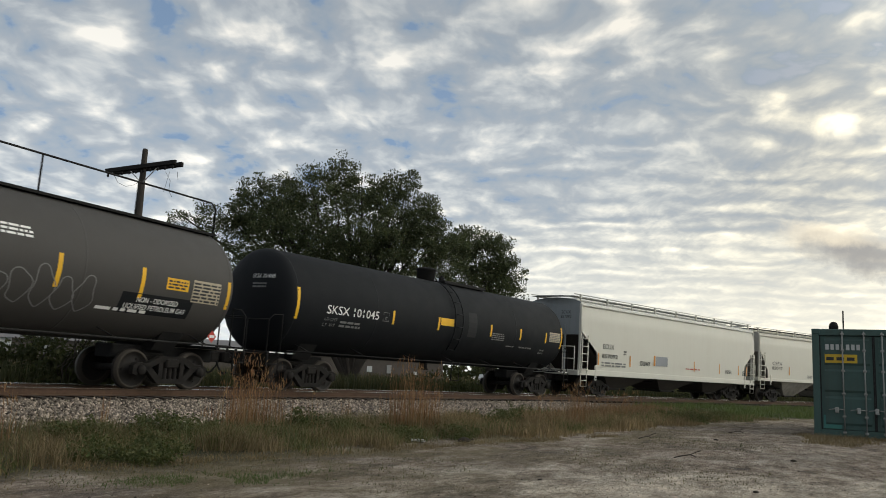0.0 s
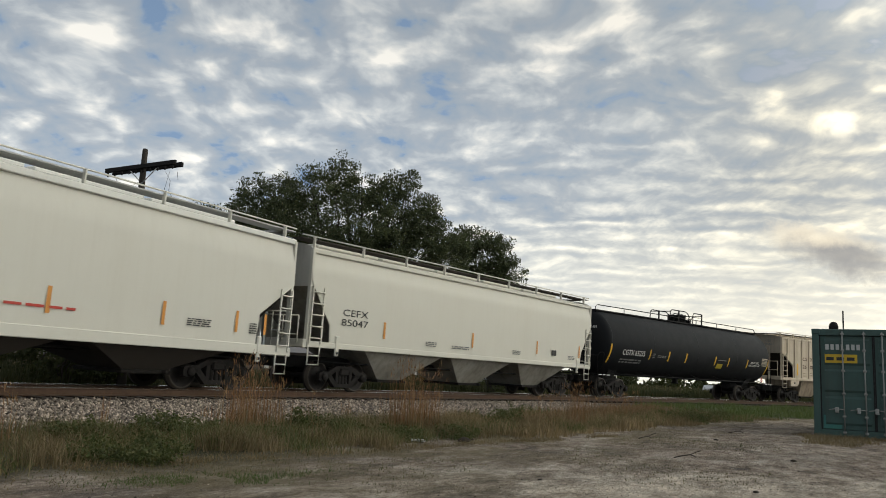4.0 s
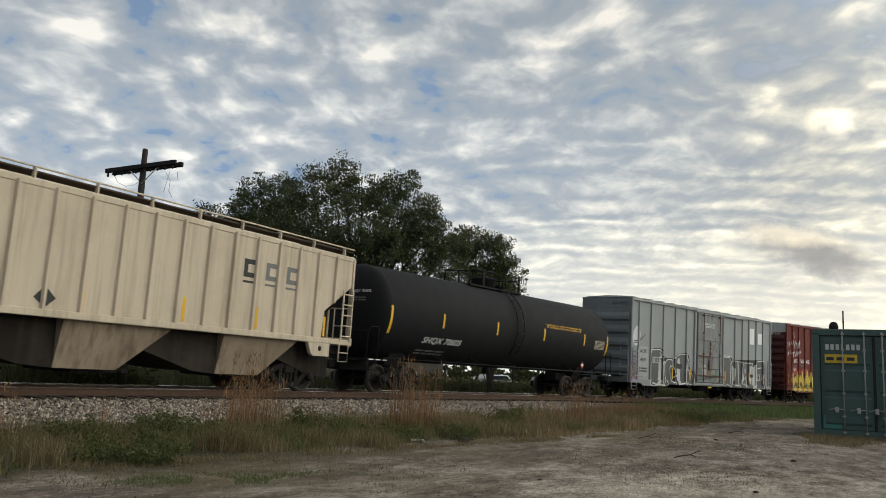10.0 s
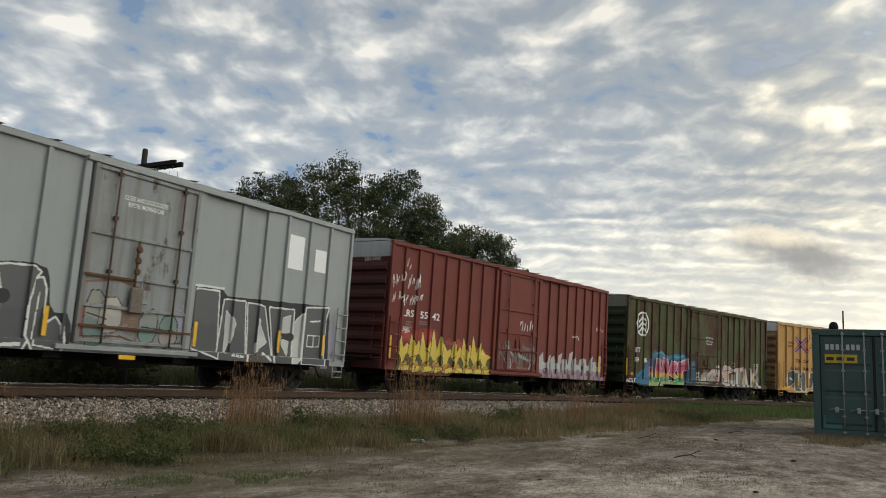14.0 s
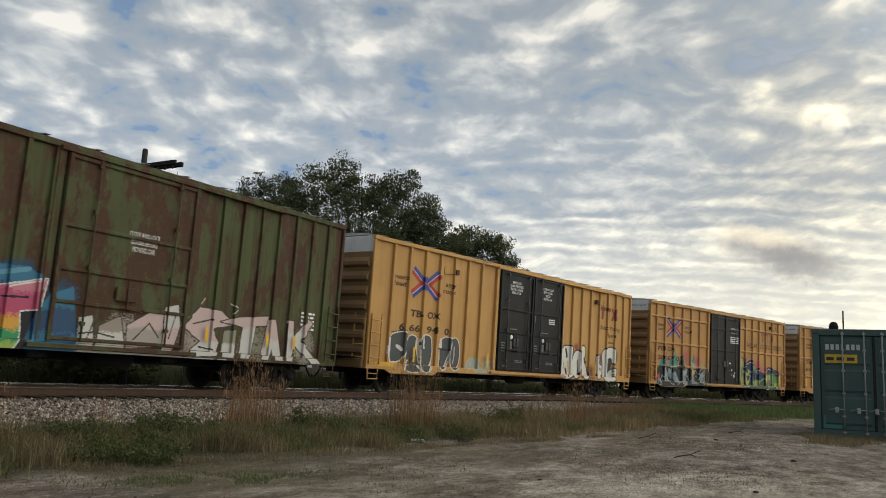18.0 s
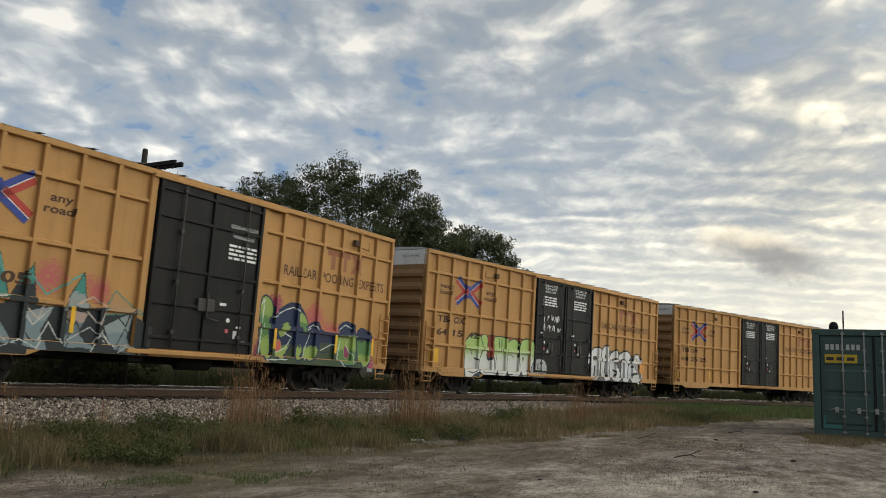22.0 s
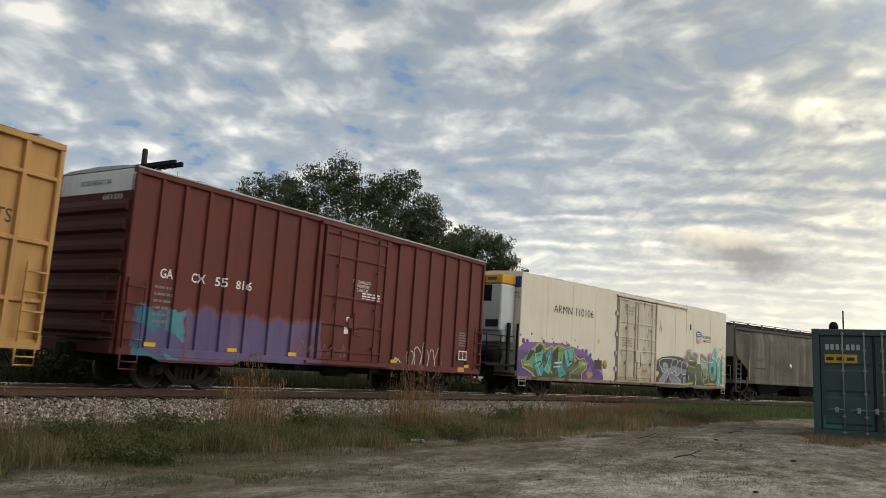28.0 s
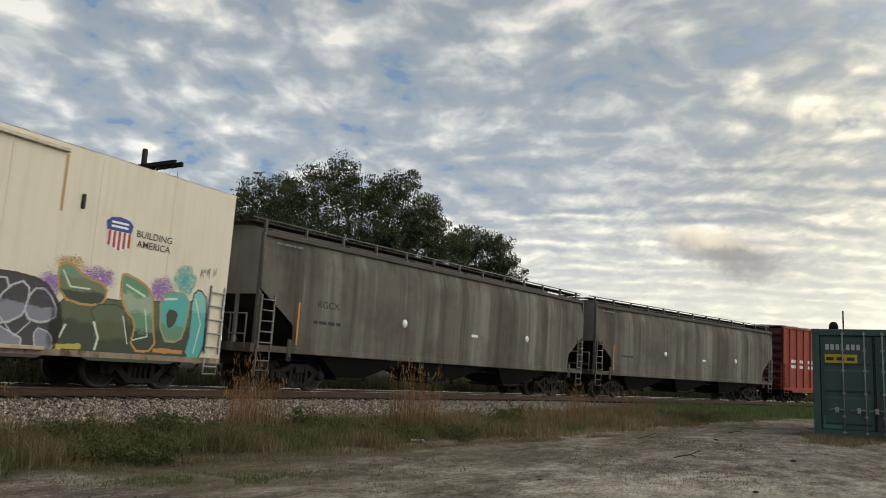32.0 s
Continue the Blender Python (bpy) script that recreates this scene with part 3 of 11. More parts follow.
def build_track():
    tr = thing("railway_track", "single railway track with rusty rails on grey ballast", "railway", kind="structure")
    mb = MB()
    prof = [(-5.1, -0.45), (-4.8, -0.275), (-2.6, -0.285), (-0.9, -0.278), (0.1, -0.266), (3.0, -0.25), (4.2, -0.33), (5.6, -0.46), (5.7, -0.62)]
    sweep(mb, prof, -60, 160)
    part("ballast_bed", mb, BED, tr)
    for o in (HALF - 0.753, HALF + 0.753):
        mb = MB()
        sweep(mb, [(o - 0.07, -0.20), (o - 0.07, -0.185), (o - 0.012, -0.165), (o - 0.012, -0.065), (o - 0.034, -0.055), (o - 0.034, -0.036), (o + 0.034, -0.036), (o + 0.034, -0.055), (o + 0.012, -0.065), (o + 0.012, -0.165), (o + 0.07, -0.185), (o + 0.07, -0.20)], -60, 160)
        rail = part("rail", mb, RAIL_SIDE, tr, "rusty steel rail with a worn bright head")
        mb = MB()
        low = -0.036 if o < HALF else -0.055
        sweep(mb, [(o - 0.0355, low), (o - 0.0355, RAIL), (o + 0.0355, RAIL), (o + 0.0355, low)], -60, 160)
        part("rail_head", mb, RAIL_HEAD, rail)
    tie = MB().box(-0.115, 0.115, -1.3, 1.3, -0.36, -0.196, 0.012).mesh("tie")
    tie.materials.append(TIE)
    s = -20.0
    while s < 90:
        ob = new("tie", tie)
        ob.parent = tr
        ob.matrix_basis = track_frame(s, HALF + random.uniform(-0.03, 0.03)) @ pose(0, 0, 0, 0, 0, random.uniform(-1, 1))
        s += 0.53
    return tr


def scatter_stones(name, label, places, sizes, material, category):
    """Many small broken stones joined into one mesh."""
    k = len(places)
    base = np.array([(1, 0, 0), (-0.9, 0.2, 0), (0, 1, 0), (0.1, -1, 0), (0, 0, 0.8), (0, 0.1, -0.7)], np.float32)
    faces = np.array([(0, 2, 4), (2, 1, 4), (1, 3, 4), (3, 0, 4), (2, 0, 5), (1, 2, 5), (3, 1, 5), (0, 3, 5)])
    a = np.random.uniform(0, 6.28, k)
    jit = np.random.uniform(0.55, 1.25, (k, 6, 3))
    v = base[None] * jit * np.asarray(sizes)[:, None, None]
    x = v[:, :, 0] * np.cos(a)[:, None] - v[:, :, 1] * np.sin(a)[:, None]
    y = v[:, :, 0] * np.sin(a)[:, None] + v[:, :, 1] * np.cos(a)[:, None]
    co = np.stack([x, y, v[:, :, 2]], 2) + np.asarray(places)[:, None, :]
    fa = faces[None] + (np.arange(k) * 6)[:, None, None]
    return raw_mesh(name, co.reshape(-1, 3), fa.reshape(-1, 3), material, label, category)


def raw_mesh(name, co, fa, material, label, category, parent=None):
    me = bpy.data.meshes.new(name)
    k = fa.shape[1]
    me.vertices.add(len(co))
    me.vertices.foreach_set("co", np.ascontiguousarray(co, np.float32).ravel())
    me.loops.add(fa.size)
    me.loops.foreach_set("vertex_index", np.ascontiguousarray(fa, np.int32).ravel())
    me.polygons.add(len(fa))
    me.polygons.foreach_set("loop_start", np.arange(0, fa.size, k, dtype=np.int32))
    me.update(calc_edges=True)
    me.validate()
    me.materials.append(material)
    ob = new(name, me)
    if parent is not None:
        ob.parent = parent
        return ob
    return tagged(ob, label, category, kind="stuff")


CLOUDS, LOW_CLOUD = build_sky()
build_ground()
build_track()


# ---- the train ----
CARS = []      # car, middle along the track, half the distance between trucks
WHEELS = []    # wheelset, its place on the truck, middle of its car

SIDE_FRAME = MB()
for q in ([(-1.12, 0.36), (-1.12, 0.56), (-1.0, 0.62), (-0.72, 0.62), (-0.36, 0.80), (0.36, 0.80), (0.72, 0.62), (1.0, 0.62), (1.12, 0.56), (1.12, 0.36), (1.0, 0.32), (0.9, 0.42), (0.68, 0.47), (0.34, 0.66), (-0.34, 0.66), (-0.68, 0.47), (-0.9, 0.42), (-1.0, 0.32)],
          [(-0.78, 0.50), (-0.62, 0.56), (-0.30, 0.26), (0.30, 0.26), (0.62, 0.56), (0.78, 0.50), (0.40, 0.15), (-0.40, 0.15)],
          [(-0.38, 0.22), (-0.26, 0.22), (-0.26, 0.70), (-0.38, 0.70)], [(0.26, 0.22), (0.38, 0.22), (0.38, 0.70), (0.26, 0.70)]):
    SIDE_FRAME.prism(q, 1, -0.075, 0.075)
for x in (-0.89, 0.89):
    SIDE_FRAME.lathe([(0.11, -0.13), (0.12, -0.10), (0.12, 0.02)], (x, 0, 0.457), 1, 12)
SIDE_FRAME = SIDE_FRAME.mesh("side_frame")
SPRINGS = MB()
for x in (-0.15, 0.0, 0.15):
    SPRINGS.lathe([(0.06, 0.24), (0.07, 0.27), (0.06, 0.31), (0.07, 0.35), (0.06, 0.39), (0.07, 0.43), (0.06, 0.47), (0.06, 0.56)], (x, 0, 0), 2, 10)
SPRINGS = SPRINGS.mesh("spring")
BOLSTER = MB().box(-0.2, 0.2, -1.12, 1.12, 0.52, 0.74, 0.03).box(-0.35, 0.35, -0.35, 0.35, 0.74, 0.86, 0.03).mesh("truck")
WSET = MB().lathe([(0.08, -0.98), (0.08, 0.98)], (0, 0, 0), 1, 10)
for y, d in ((-0.72, -1), (0.72, 1)):
    WSET.lathe([(0.13, y + d * 0.10), (0.15, y + d * 0.09), (0.17, y + d * 0.02), (0.36, y - d * 0.0), (0.40, y + d * 0.06), (0.455, y + d * 0.06), (0.46, y - d * 0.055), (0.49, y - d * 0.065), (0.49, y - d * 0.09), (0.36, y - d * 0.09), (0.10, y - d * 0.06)], (0, 0, 0), 1, 28)
    for k in range(3):
        a = k * 2.09
        WSET.box(math.cos(a) * 0.27 - 0.03, math.cos(a) * 0.27 + 0.03, y + d * 0.002, y + d * 0.03, math.sin(a) * 0.27 - 0.03, math.sin(a) * 0.27 + 0.03)
WSET = WSET.mesh("wheelset")
COUPLER = MB().box(-0.75, 0.1, -0.09, 0.09, 0.74, 0.92, 0.02).box(0.08, 0.34, -0.17, 0.13, 0.68, 0.98, 0.04).box(0.30, 0.42, -0.15, -0.04, 0.68, 0.98, 0.03).mesh("coupler")
HOSE = MB().tube([(0.1, -0.35, 0.72), (0.2, -0.36, 0.55), (0.32, -0.36, 0.42), (0.44, -0.35, 0.38), (0.52, -0.34, 0.42)], 0.025).mesh("air_hose")


def running_gear(car, length, sc, b):
    """Two trucks with their wheelsets, couplers and hoses."""
    for d in (-1, 1):
        t = part("truck", BOLSTER, STEEL, car, at=pose(d * b, 0, RAIL, 0, 0, -d * math.degrees(b / RADIUS)))
        for y in (-1.0, 1.0):
            part("side_frame", SIDE_FRAME, STEEL, t, at=pose(0, y, 0, 0, 0, 0 if y < 0 else 180))
            part("spring", SPRINGS, STEEL, t, at=pose(0, y, 0))
        for x in (-0.89, 0.89):
            w = part("wheelset", WSET, WHEEL, t, "steel wheels on their axle", at=pose(x, 0, 0.46))
            if not w.data.materials[1:]:
                w.data.materials.append(TREAD)
                for pl in w.data.polygons:
                    r = math.hypot(pl.center.x, pl.center.z)
                    if 0.41 < r < 0.47:
                        pl.material_index = 1
            WHEELS.append((w, x, sc, d * b))
        part("coupler", COUPLER, STEEL, car, at=pose(d * length / 2, 0, 0, 0, 0, 0 if d > 0 else 180))
        part("air_hose", HOSE, BLACKFRAME, car, at=pose(d * length / 2, 0, 0, 0, 0, 0 if d > 0 else 180))
    CARS.append((car, sc, b))


def ladder(car, material, x0, x1, y, z0, z1, rungs, r=0.022, stand=0.07, along=True, name="ladder"):
    mb = MB()
    for k in range(rungs):
        z = z0 + (z1 - z0) * (k + 0.5) / rungs
        if along:
            mb.tube([(x0, y, z), (x0, y - stand, z), (x1, y - stand, z), (x1, y, z)], r, 5)
        else:
            mb.tube([(y, x0, z), (y - stand, x0, z), (y - stand, x1, z), (y, x1, z)], r, 5)
    if along:
        for x in (x0, x1):
            mb.box(x - 0.025, x + 0.025, y - stand + 0.01, y - stand + 0.045, z0, z1)
    else:
        for x in (x0, x1):
            mb.box(y - stand + 0.01, y - stand + 0.045, x - 0.025, x + 0.025, z0, z1)
    return part(name, mb, material, car)


def step_iron(car, material, x0, x1, y, z0, z1):
    part("step", MB().tube([(x0, y, z1), (x0, y, z0), (x1, y, z0), (x1, y, z1)], 0.025, 5).tube([(x0, y, (z0 + z1) / 2), (x1, y, (z0 + z1) / 2)], 0.02, 5), material, car)


def boxcar(label, s0, s1, mats, door, left, right, levels=(), low=0.76, top=5.05, doors=1, white_end=True, rib=0.07, ribs_wide=0.11, group="boxcars", gear_in=2.35, end_mat=None, plug=True, end_ribs=7, at_left=(), at_right=(), shift=0.0):
    """A boxcar with posts on its sides, ribbed ends, doors, ladders and trucks."""
    L = s1 - s0
    door = (door[0] - shift, door[1] - shift)
    at_left, at_right = [x - shift for x in at_left], [x - shift for x in at_right]
    car = thing("boxcar", label, "boxcar", group=group)
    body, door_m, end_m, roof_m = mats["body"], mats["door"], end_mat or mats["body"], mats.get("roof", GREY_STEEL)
    a, yp = L / 2, -HALF + rib          # half length, face of the panels
    z0, z1 = low + 0.20, top - 0.14
    xs = [(-a, door[0]), (door[1], a)]
    for x0, x1 in xs:
        w = MB().box(x0 + 0.03, x1 - 0.03, yp, yp + 0.05, z0 - 0.02, z1 + 0.02)
        part("side_panel", w, body, car)
    far = MB().box(-a, a, HALF - rib - 0.05, HALF - rib, low, top)
    for k in range(17):
        x = -a + 0.1 + (L - 0.2) * k / 16
        far.box(x - 0.05, x + 0.05, HALF - rib, HALF, low, top)
    part("far_side", far, body, car)
    part("side_sill", MB().box(-a, a, -HALF - 0.004, yp + 0.08, low, z0, 0.012), body, car)
    part("bolster_tab", MB().prism([(-a + 1.2, low - 0.12), (-a + 3.4, low - 0.12), (-a + 3.7, low), (-a + 0.9, low)], 1, -HALF, -HALF + 0.06), body, car)
    part("top_chord", MB().box(-a, a, -HALF - 0.012, yp + 0.08, z1, top, 0.015), body, car)
    for x in (-a, a - 0.12):
        part("corner_post", MB().box(x, x + 0.12, -HALF - 0.002, yp + 0.10, z0, z1, 0.02), body, car)
    for (x0, x1), n in zip(xs, (left, right)):
        for x in (at_left if x0 < 0 else at_right) or [x0 + (x1 - x0) * k / n for k in range(1, n)]:
            h = ribs_wide / 2
            part("side_post", MB().prism([(x - h * 1.05, yp), (x + h * 1.05, yp), (x + h * 0.85, -HALF), (x - h * 0.85, -HALF)], 2, z0, z1), body, car)
        for z in levels:
            part("stiffener", MB().prism([(yp, z - 0.07), (yp, z + 0.07), (-HALF + 0.012, z + 0.035), (-HALF + 0.012, z - 0.035)], 0, x0 + 0.12, x1 - 0.12), body, car)
        x = x1 - 0.02 if x0 < 0 else x0 + 0.02
        part("door_post", MB().box(x - 0.09, x + 0.09, -HALF - 0.02, yp + 0.1, z0, z1, 0.015), body, car)
    # doors, hung on a rail above and below
    n = doors
    dw = (door[1] - door[0] - 0.16) / n
    for k in range(n):
        x0 = door[0] + 0.08 + k * dw + 0.03
        x1 = x0 + dw - 0.06
        yd = -HALF - 0.03
        dr = part("door", MB().box(x0, x1, yd, yd + 0.08, z0 - 0.02, z1 - 0.02, 0.01), door_m, car, mats.get("door_label", ""))
        w = (x1 - x0)
        for u in (0.0, 1.0) if plug else (0.0, 0.5, 1.0):
            x = x0 + 0.05 + (w - 0.1) * u
            part("door_stile", MB().box(x - 0.05, x + 0.05, yd - 0.055, yd, z0, z1 - 0.06, 0.012), door_m, dr)
        for v in (0.0, 0.2, 0.38, 0.62, 1.0) if plug else (0.05, 0.26, 0.48, 0.8, 0.97):
            z = z0 + 0.06 + (z1 - z0 - 0.18) * v
            part("door_rib", MB().box(x0, x1, yd - 0.045, yd - 0.002, z - 0.04, z + 0.04, 0.012), door_m, dr)
        for u in (0.21, 0.83):
            x = x0 + w * u
            rod = MB().tube([(x, yd - 0.075, z0 + 0.02), (x, yd - 0.075, z1 - 0.05)], 0.022, 6)
            for v in (0.1, 0.4, 0.7, 0.95):
                z = z0 + (z1 - z0) * v
                rod.box(x - 0.05, x + 0.05, yd - 0.10, yd - 0.03, z - 0.04, z + 0.04)
            part("lock_rod", rod, mats.get("rod", door_m), dr)
        zc = z0 + (z1 - z0) * 0.24
        part("door_handle", MB().box(x0 + w * 0.42, x0 + w * 0.58, yd - 0.07, yd - 0.03, zc, zc + 0.32, 0.02).tube([(x0 + w * 0.5, yd - 0.09, zc + 0.5), (x0 + w * 0.5, yd - 0.09, zc - 0.15), (x0 + w * 0.62, yd - 0.1, zc - 0.2)], 0.02), mats.get("handle", door_m), dr)
    part("door_track", MB().box(door[0] - 0.1, min(a - 0.3, door[1] + (door[1] - door[0]) * (0.8 if plug else 0.2)), -HALF - 0.09, -HALF, z1 - 0.05, z1 + 0.05, 0.01), body, car)
    part("door_sill", MB().box(door[0] - 0.3, door[1] + 0.3, -HALF - 0.10, -HALF + 0.02, low + 0.05, low + 0.15, 0.01), body, car)
    # ends; facing away from the light, their shade is in the darker end colours
    for d in (-1, 1):
        x = d * a
        zt = top - 0.55 if white_end else top - 0.12
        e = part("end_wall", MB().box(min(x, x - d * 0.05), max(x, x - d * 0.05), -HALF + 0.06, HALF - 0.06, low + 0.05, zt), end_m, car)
        if white_end:
            part("end_panel", MB().box(min(x, x - d * 0.06), max(x, x - d * 0.06), -HALF + 0.05, HALF - 0.05, zt, top - 0.02, 0.01), mats.get("cap", WHITE_PAINT), car, "white panel across the top of the end")
        nr = end_ribs
        for k in range(nr):
            z = low + 0.35 + (zt - low - 0.45) * (k + 0.5) / nr
            h = (zt - low - 0.45) / nr * 0.36
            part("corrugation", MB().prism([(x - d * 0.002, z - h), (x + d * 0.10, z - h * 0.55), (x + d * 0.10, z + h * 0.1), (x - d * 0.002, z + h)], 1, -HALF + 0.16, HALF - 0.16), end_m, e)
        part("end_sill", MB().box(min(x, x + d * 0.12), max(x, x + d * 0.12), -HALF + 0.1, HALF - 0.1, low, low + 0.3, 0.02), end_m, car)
    # roof with seams
    rf = MB().prism([(-HALF - 0.01, top), (HALF + 0.01, top), (HALF - 0.4, top + 0.07), (0, top + 0.11), (-HALF + 0.4, top + 0.07)], 0, -a, a)
    part("roof", rf, roof_m, car)
    for k in range(int(L / 1.25)):
        x = -a + 0.6 + k * 1.25
        part("roof_seam", MB().prism([(-HALF - 0.01, top + 0.045), (HALF + 0.01, top + 0.045), (HALF - 0.4, top + 0.10), (0, top + 0.14), (-HALF + 0.4, top + 0.10)], 0, x - 0.07, x + 0.07), roof_m, car)
    lm = mats.get("ladder", body)
    ladder(car, lm, -a + 0.10, -a + 0.56, -HALF, low + 0.15, low + 1.75, 4)
    ladder(car, lm, a - 0.56, a - 0.10, -HALF, low + 0.15, low + 1.75, 4)
    ladder(car, lm, -1.42, -0.96, -a, low + 0.15, low + 1.75, 4, along=False)
    for x in (-a + 0.1, a - 0.56):
        step_iron(car, lm, x, x + 0.46, -HALF, low - 0.32, low + 0.02)
    part("brake_platform", MB().box(-a - 0.28, -a - 0.02, -1.2, 0.4, low + 0.32, low + 0.35), BLACKFRAME, car)
    wheel = MB().lathe([(0.26, -0.02), (0.28, 0.0), (0.26, 0.02), (0.24, 0.0), (0.26, -0.02)], (a + 0.14, 0.55, low + 1.35), 0, 16)
    for k in range(4):
        an = k * math.pi / 2
        wheel.tube([(a + 0.14, 0.55, low + 1.35), (a + 0.14, 0.55 + 0.25 * math.cos(an), low + 1.35 + 0.25 * math.sin(an))], 0.015, 5)
    part("brake_wheel", wheel, BLACKFRAME, car)
    # floor frame below
    part("underframe", MB().box(-a, a, -HALF + 0.1, HALF - 0.1, low + 0.12, low + 0.2).box(-a, a, -0.22, 0.22, low - 0.18, low + 0.12).box(-1.9, -1.5, -1.3, 1.3, low - 0.14, low + 0.12).box(1.5, 1.9, -1.3, 1.3, low - 0.14, low + 0.12).box(-4.2, -3.9, -1.3, 1.3, low - 0.1, low + 0.12).box(3.9, 4.2, -1.3, 1.3, low - 0.1, low + 0.12), BLACKFRAME, car)
    part("air_reservoir", MB().lathe([(0.1, -0.6), (0.2, -0.5), (0.2, 0.5), (0.1, 0.6)], (0.6, -0.6, low - 0.12), 0, 14), BLACKFRAME, car)
    part("brake_rod", MB().tube([(-a + 3, -0.5, low - 0.16), (a - 3, -0.45, low - 0.2)], 0.025, 5), BLACKFRAME, car)
    running_gear(car, L, (s0 + s1) / 2, a - gear_in)
    knots = [(-a, -HALF), (-a + 0.12, -HALF), (-a + 0.121, yp)]
    for (x0, x1), n in zip(xs, (left, right)):
        if x0 > 0:
            knots += [(door[0] - 0.11, yp), (door[0] - 0.109, -HALF - 0.02), (door[0] + 0.08, -HALF - 0.03), (door[1] - 0.08, -HALF - 0.03), (door[1] + 0.109, -HALF - 0.02), (door[1] + 0.11, yp)]
        for x in (at_left if x0 < 0 else at_right) or [x0 + (x1 - x0) * k / n for k in range(1, n)]:
            h = ribs_wide / 2
            knots += [(x - h * 1.05, yp), (x - h * 0.85, -HALF), (x + h * 0.85, -HALF), (x + h * 1.05, yp)]
    knots += [(a - 0.121, yp), (a - 0.12, -HALF), (a, -HALF)]
    for ob in car.children:
        ob.matrix_basis = Matrix.Translation((shift, 0, 0)) @ ob.matrix_basis
    FACES[car.name] = ([(x + shift, y) for x, y in knots], [(z, -HALF + 0.012) for z in levels], z0)
    return car


def reflectors(car, xs, z0, z1, y=-HALF - 0.016, material=None, w=0.10, surf=None, nz=1):
    for x in xs:
        plate(car, "reflector", x - w / 2, x + w / 2, z0, z1, surf or flat_side(y), material or YELLOW, nz=nz)


def hopper(label, s0, s1, mats, top=4.15, crown=0.36, sill=(0.98, 1.22), posts=0, cut=(2.95, 2.05, 1.35), chutes=(-4.9, 0.0, 4.9), chute_low=0.42, curved=True, inset=1.30, gear_in=2.1, walk_posts=9, tab=True, steep=False, group="covered hoppers"):
    """A covered hopper: side walls with cut corners, sloped ends, chutes, roof walk, ladders and trucks."""
    L = s1 - s0
    a = L / 2
    car = thing("covered_hopper", label, "hopper car", group=group)
    body, end_m, under = mats["body"], mats["end"], mats["under"]
    zs0, zs1 = sill

    def wall_y(z):
        if not curved:
            return -HALF + (0.05 if posts else 0.0)
        k = (z - zs1) / (top - zs1)
        return -HALF + 0.02 - 0.03 * math.sin(math.pi * min(1, k)) + 0.55 * max(0, k - 0.78)
    for d in (-1, 1):
        mb = MB()
        out = [(-a, top), (-a, cut[0]), (-a + inset, cut[1]), (-a + inset + 0.06, cut[2]), (-a + inset + 0.06, zs1), (a - inset - 0.06, zs1), (a - inset - 0.06, cut[2]), (a - inset, cut[1]), (a, cut[0]), (a, top)]
        rows = [zs1, cut[2], cut[1], cut[0]] + [cut[0] + (top - cut[0]) * k / 8 for k in range(1, 9)]
        eave = abs(wall_y(top)) + (0.10 if curved else 0.015)

        def span(z):
            if z >= cut[0]:
                return a
            if z >= cut[1]:
                return a - inset * (cut[0] - z) / (cut[0] - cut[1])
            return a - inset - 0.06
        rows = sorted(set(rows + [cut[1] + (cut[0] - cut[1]) * k / 3 for k in (1, 2)]))
        v = []
        for z in rows:
            for k in range(9):
                v.append((-span(z) + 2 * span(z) * k / 8, d * -wall_y(z), z))
        f = [(j * 9 + k, j * 9 + k + 1, j * 9 + 10 + k, j * 9 + 9 + k) for j in range(len(rows) - 1) for k in range(8)]
        m = len(v)
        v2 = [(x, y - d * 0.03, z) for x, y, z in v]
        mb.add(v + v2, f + [tuple(i + m for i in q[::-1]) for q in f], True)
        part("side_wall" if d < 0 else "far_side", mb, body, car)
        part("side_sill", MB().box(-a, a, *sorted((d * (HALF + 0.012), d * (HALF - 0.12))), zs0, zs1, 0.015), mats.get("sill", body), car)
        # roof slope from the eave to the crown
        rv, rf = [], []
        for k in range(7):
            u = k / 6
            rv += [(-a, d * eave * (1 - u), top + crown * math.sin(u * math.pi / 2)), (a, d * eave * (1 - u), top + crown * math.sin(u * math.pi / 2))]
        rf = [(2 * k, 2 * k + 1, 2 * k + 3, 2 * k + 2) for k in range(6)]
        part("roof", MB().add(rv, rf, True), mats.get("roof", body), car)
        yb = d * (eave + 0.005)
        part("eave_angle", MB().box(-a, a, *sorted((yb, yb - d * 0.12)), top - 0.09, top + 0.06, 0.02), mats.get("roof", body), car)
        # roof walk beside the hatches
        yw = d * 0.95
        wk = MB().box(-a - 0.25, a + 0.25, *sorted((yw - d * 0.28, yw + d * 0.28)), top + crown + 0.03, top + crown + 0.06)
        part("roof_walk", wk, mats.get("walk", body), car, "steel grating walkway")
        part("walk_rail", MB().tube([(-a - 0.25, yw + d * 0.30, top + crown + 0.13), (a + 0.25, yw + d * 0.30, top + crown + 0.13)], 0.022, 5), mats.get("rail", body), car)
        for k in range(walk_posts):
            x = -a + 0.25 + (L - 0.5) * k / (walk_posts - 1)
            part("walk_bracket", MB().box(x - 0.022, x + 0.022, *sorted((yw + d * 0.24, yw + d * 0.34)), top + 0.02, top + crown + 0.14, 0.006), mats.get("rail", body), car)
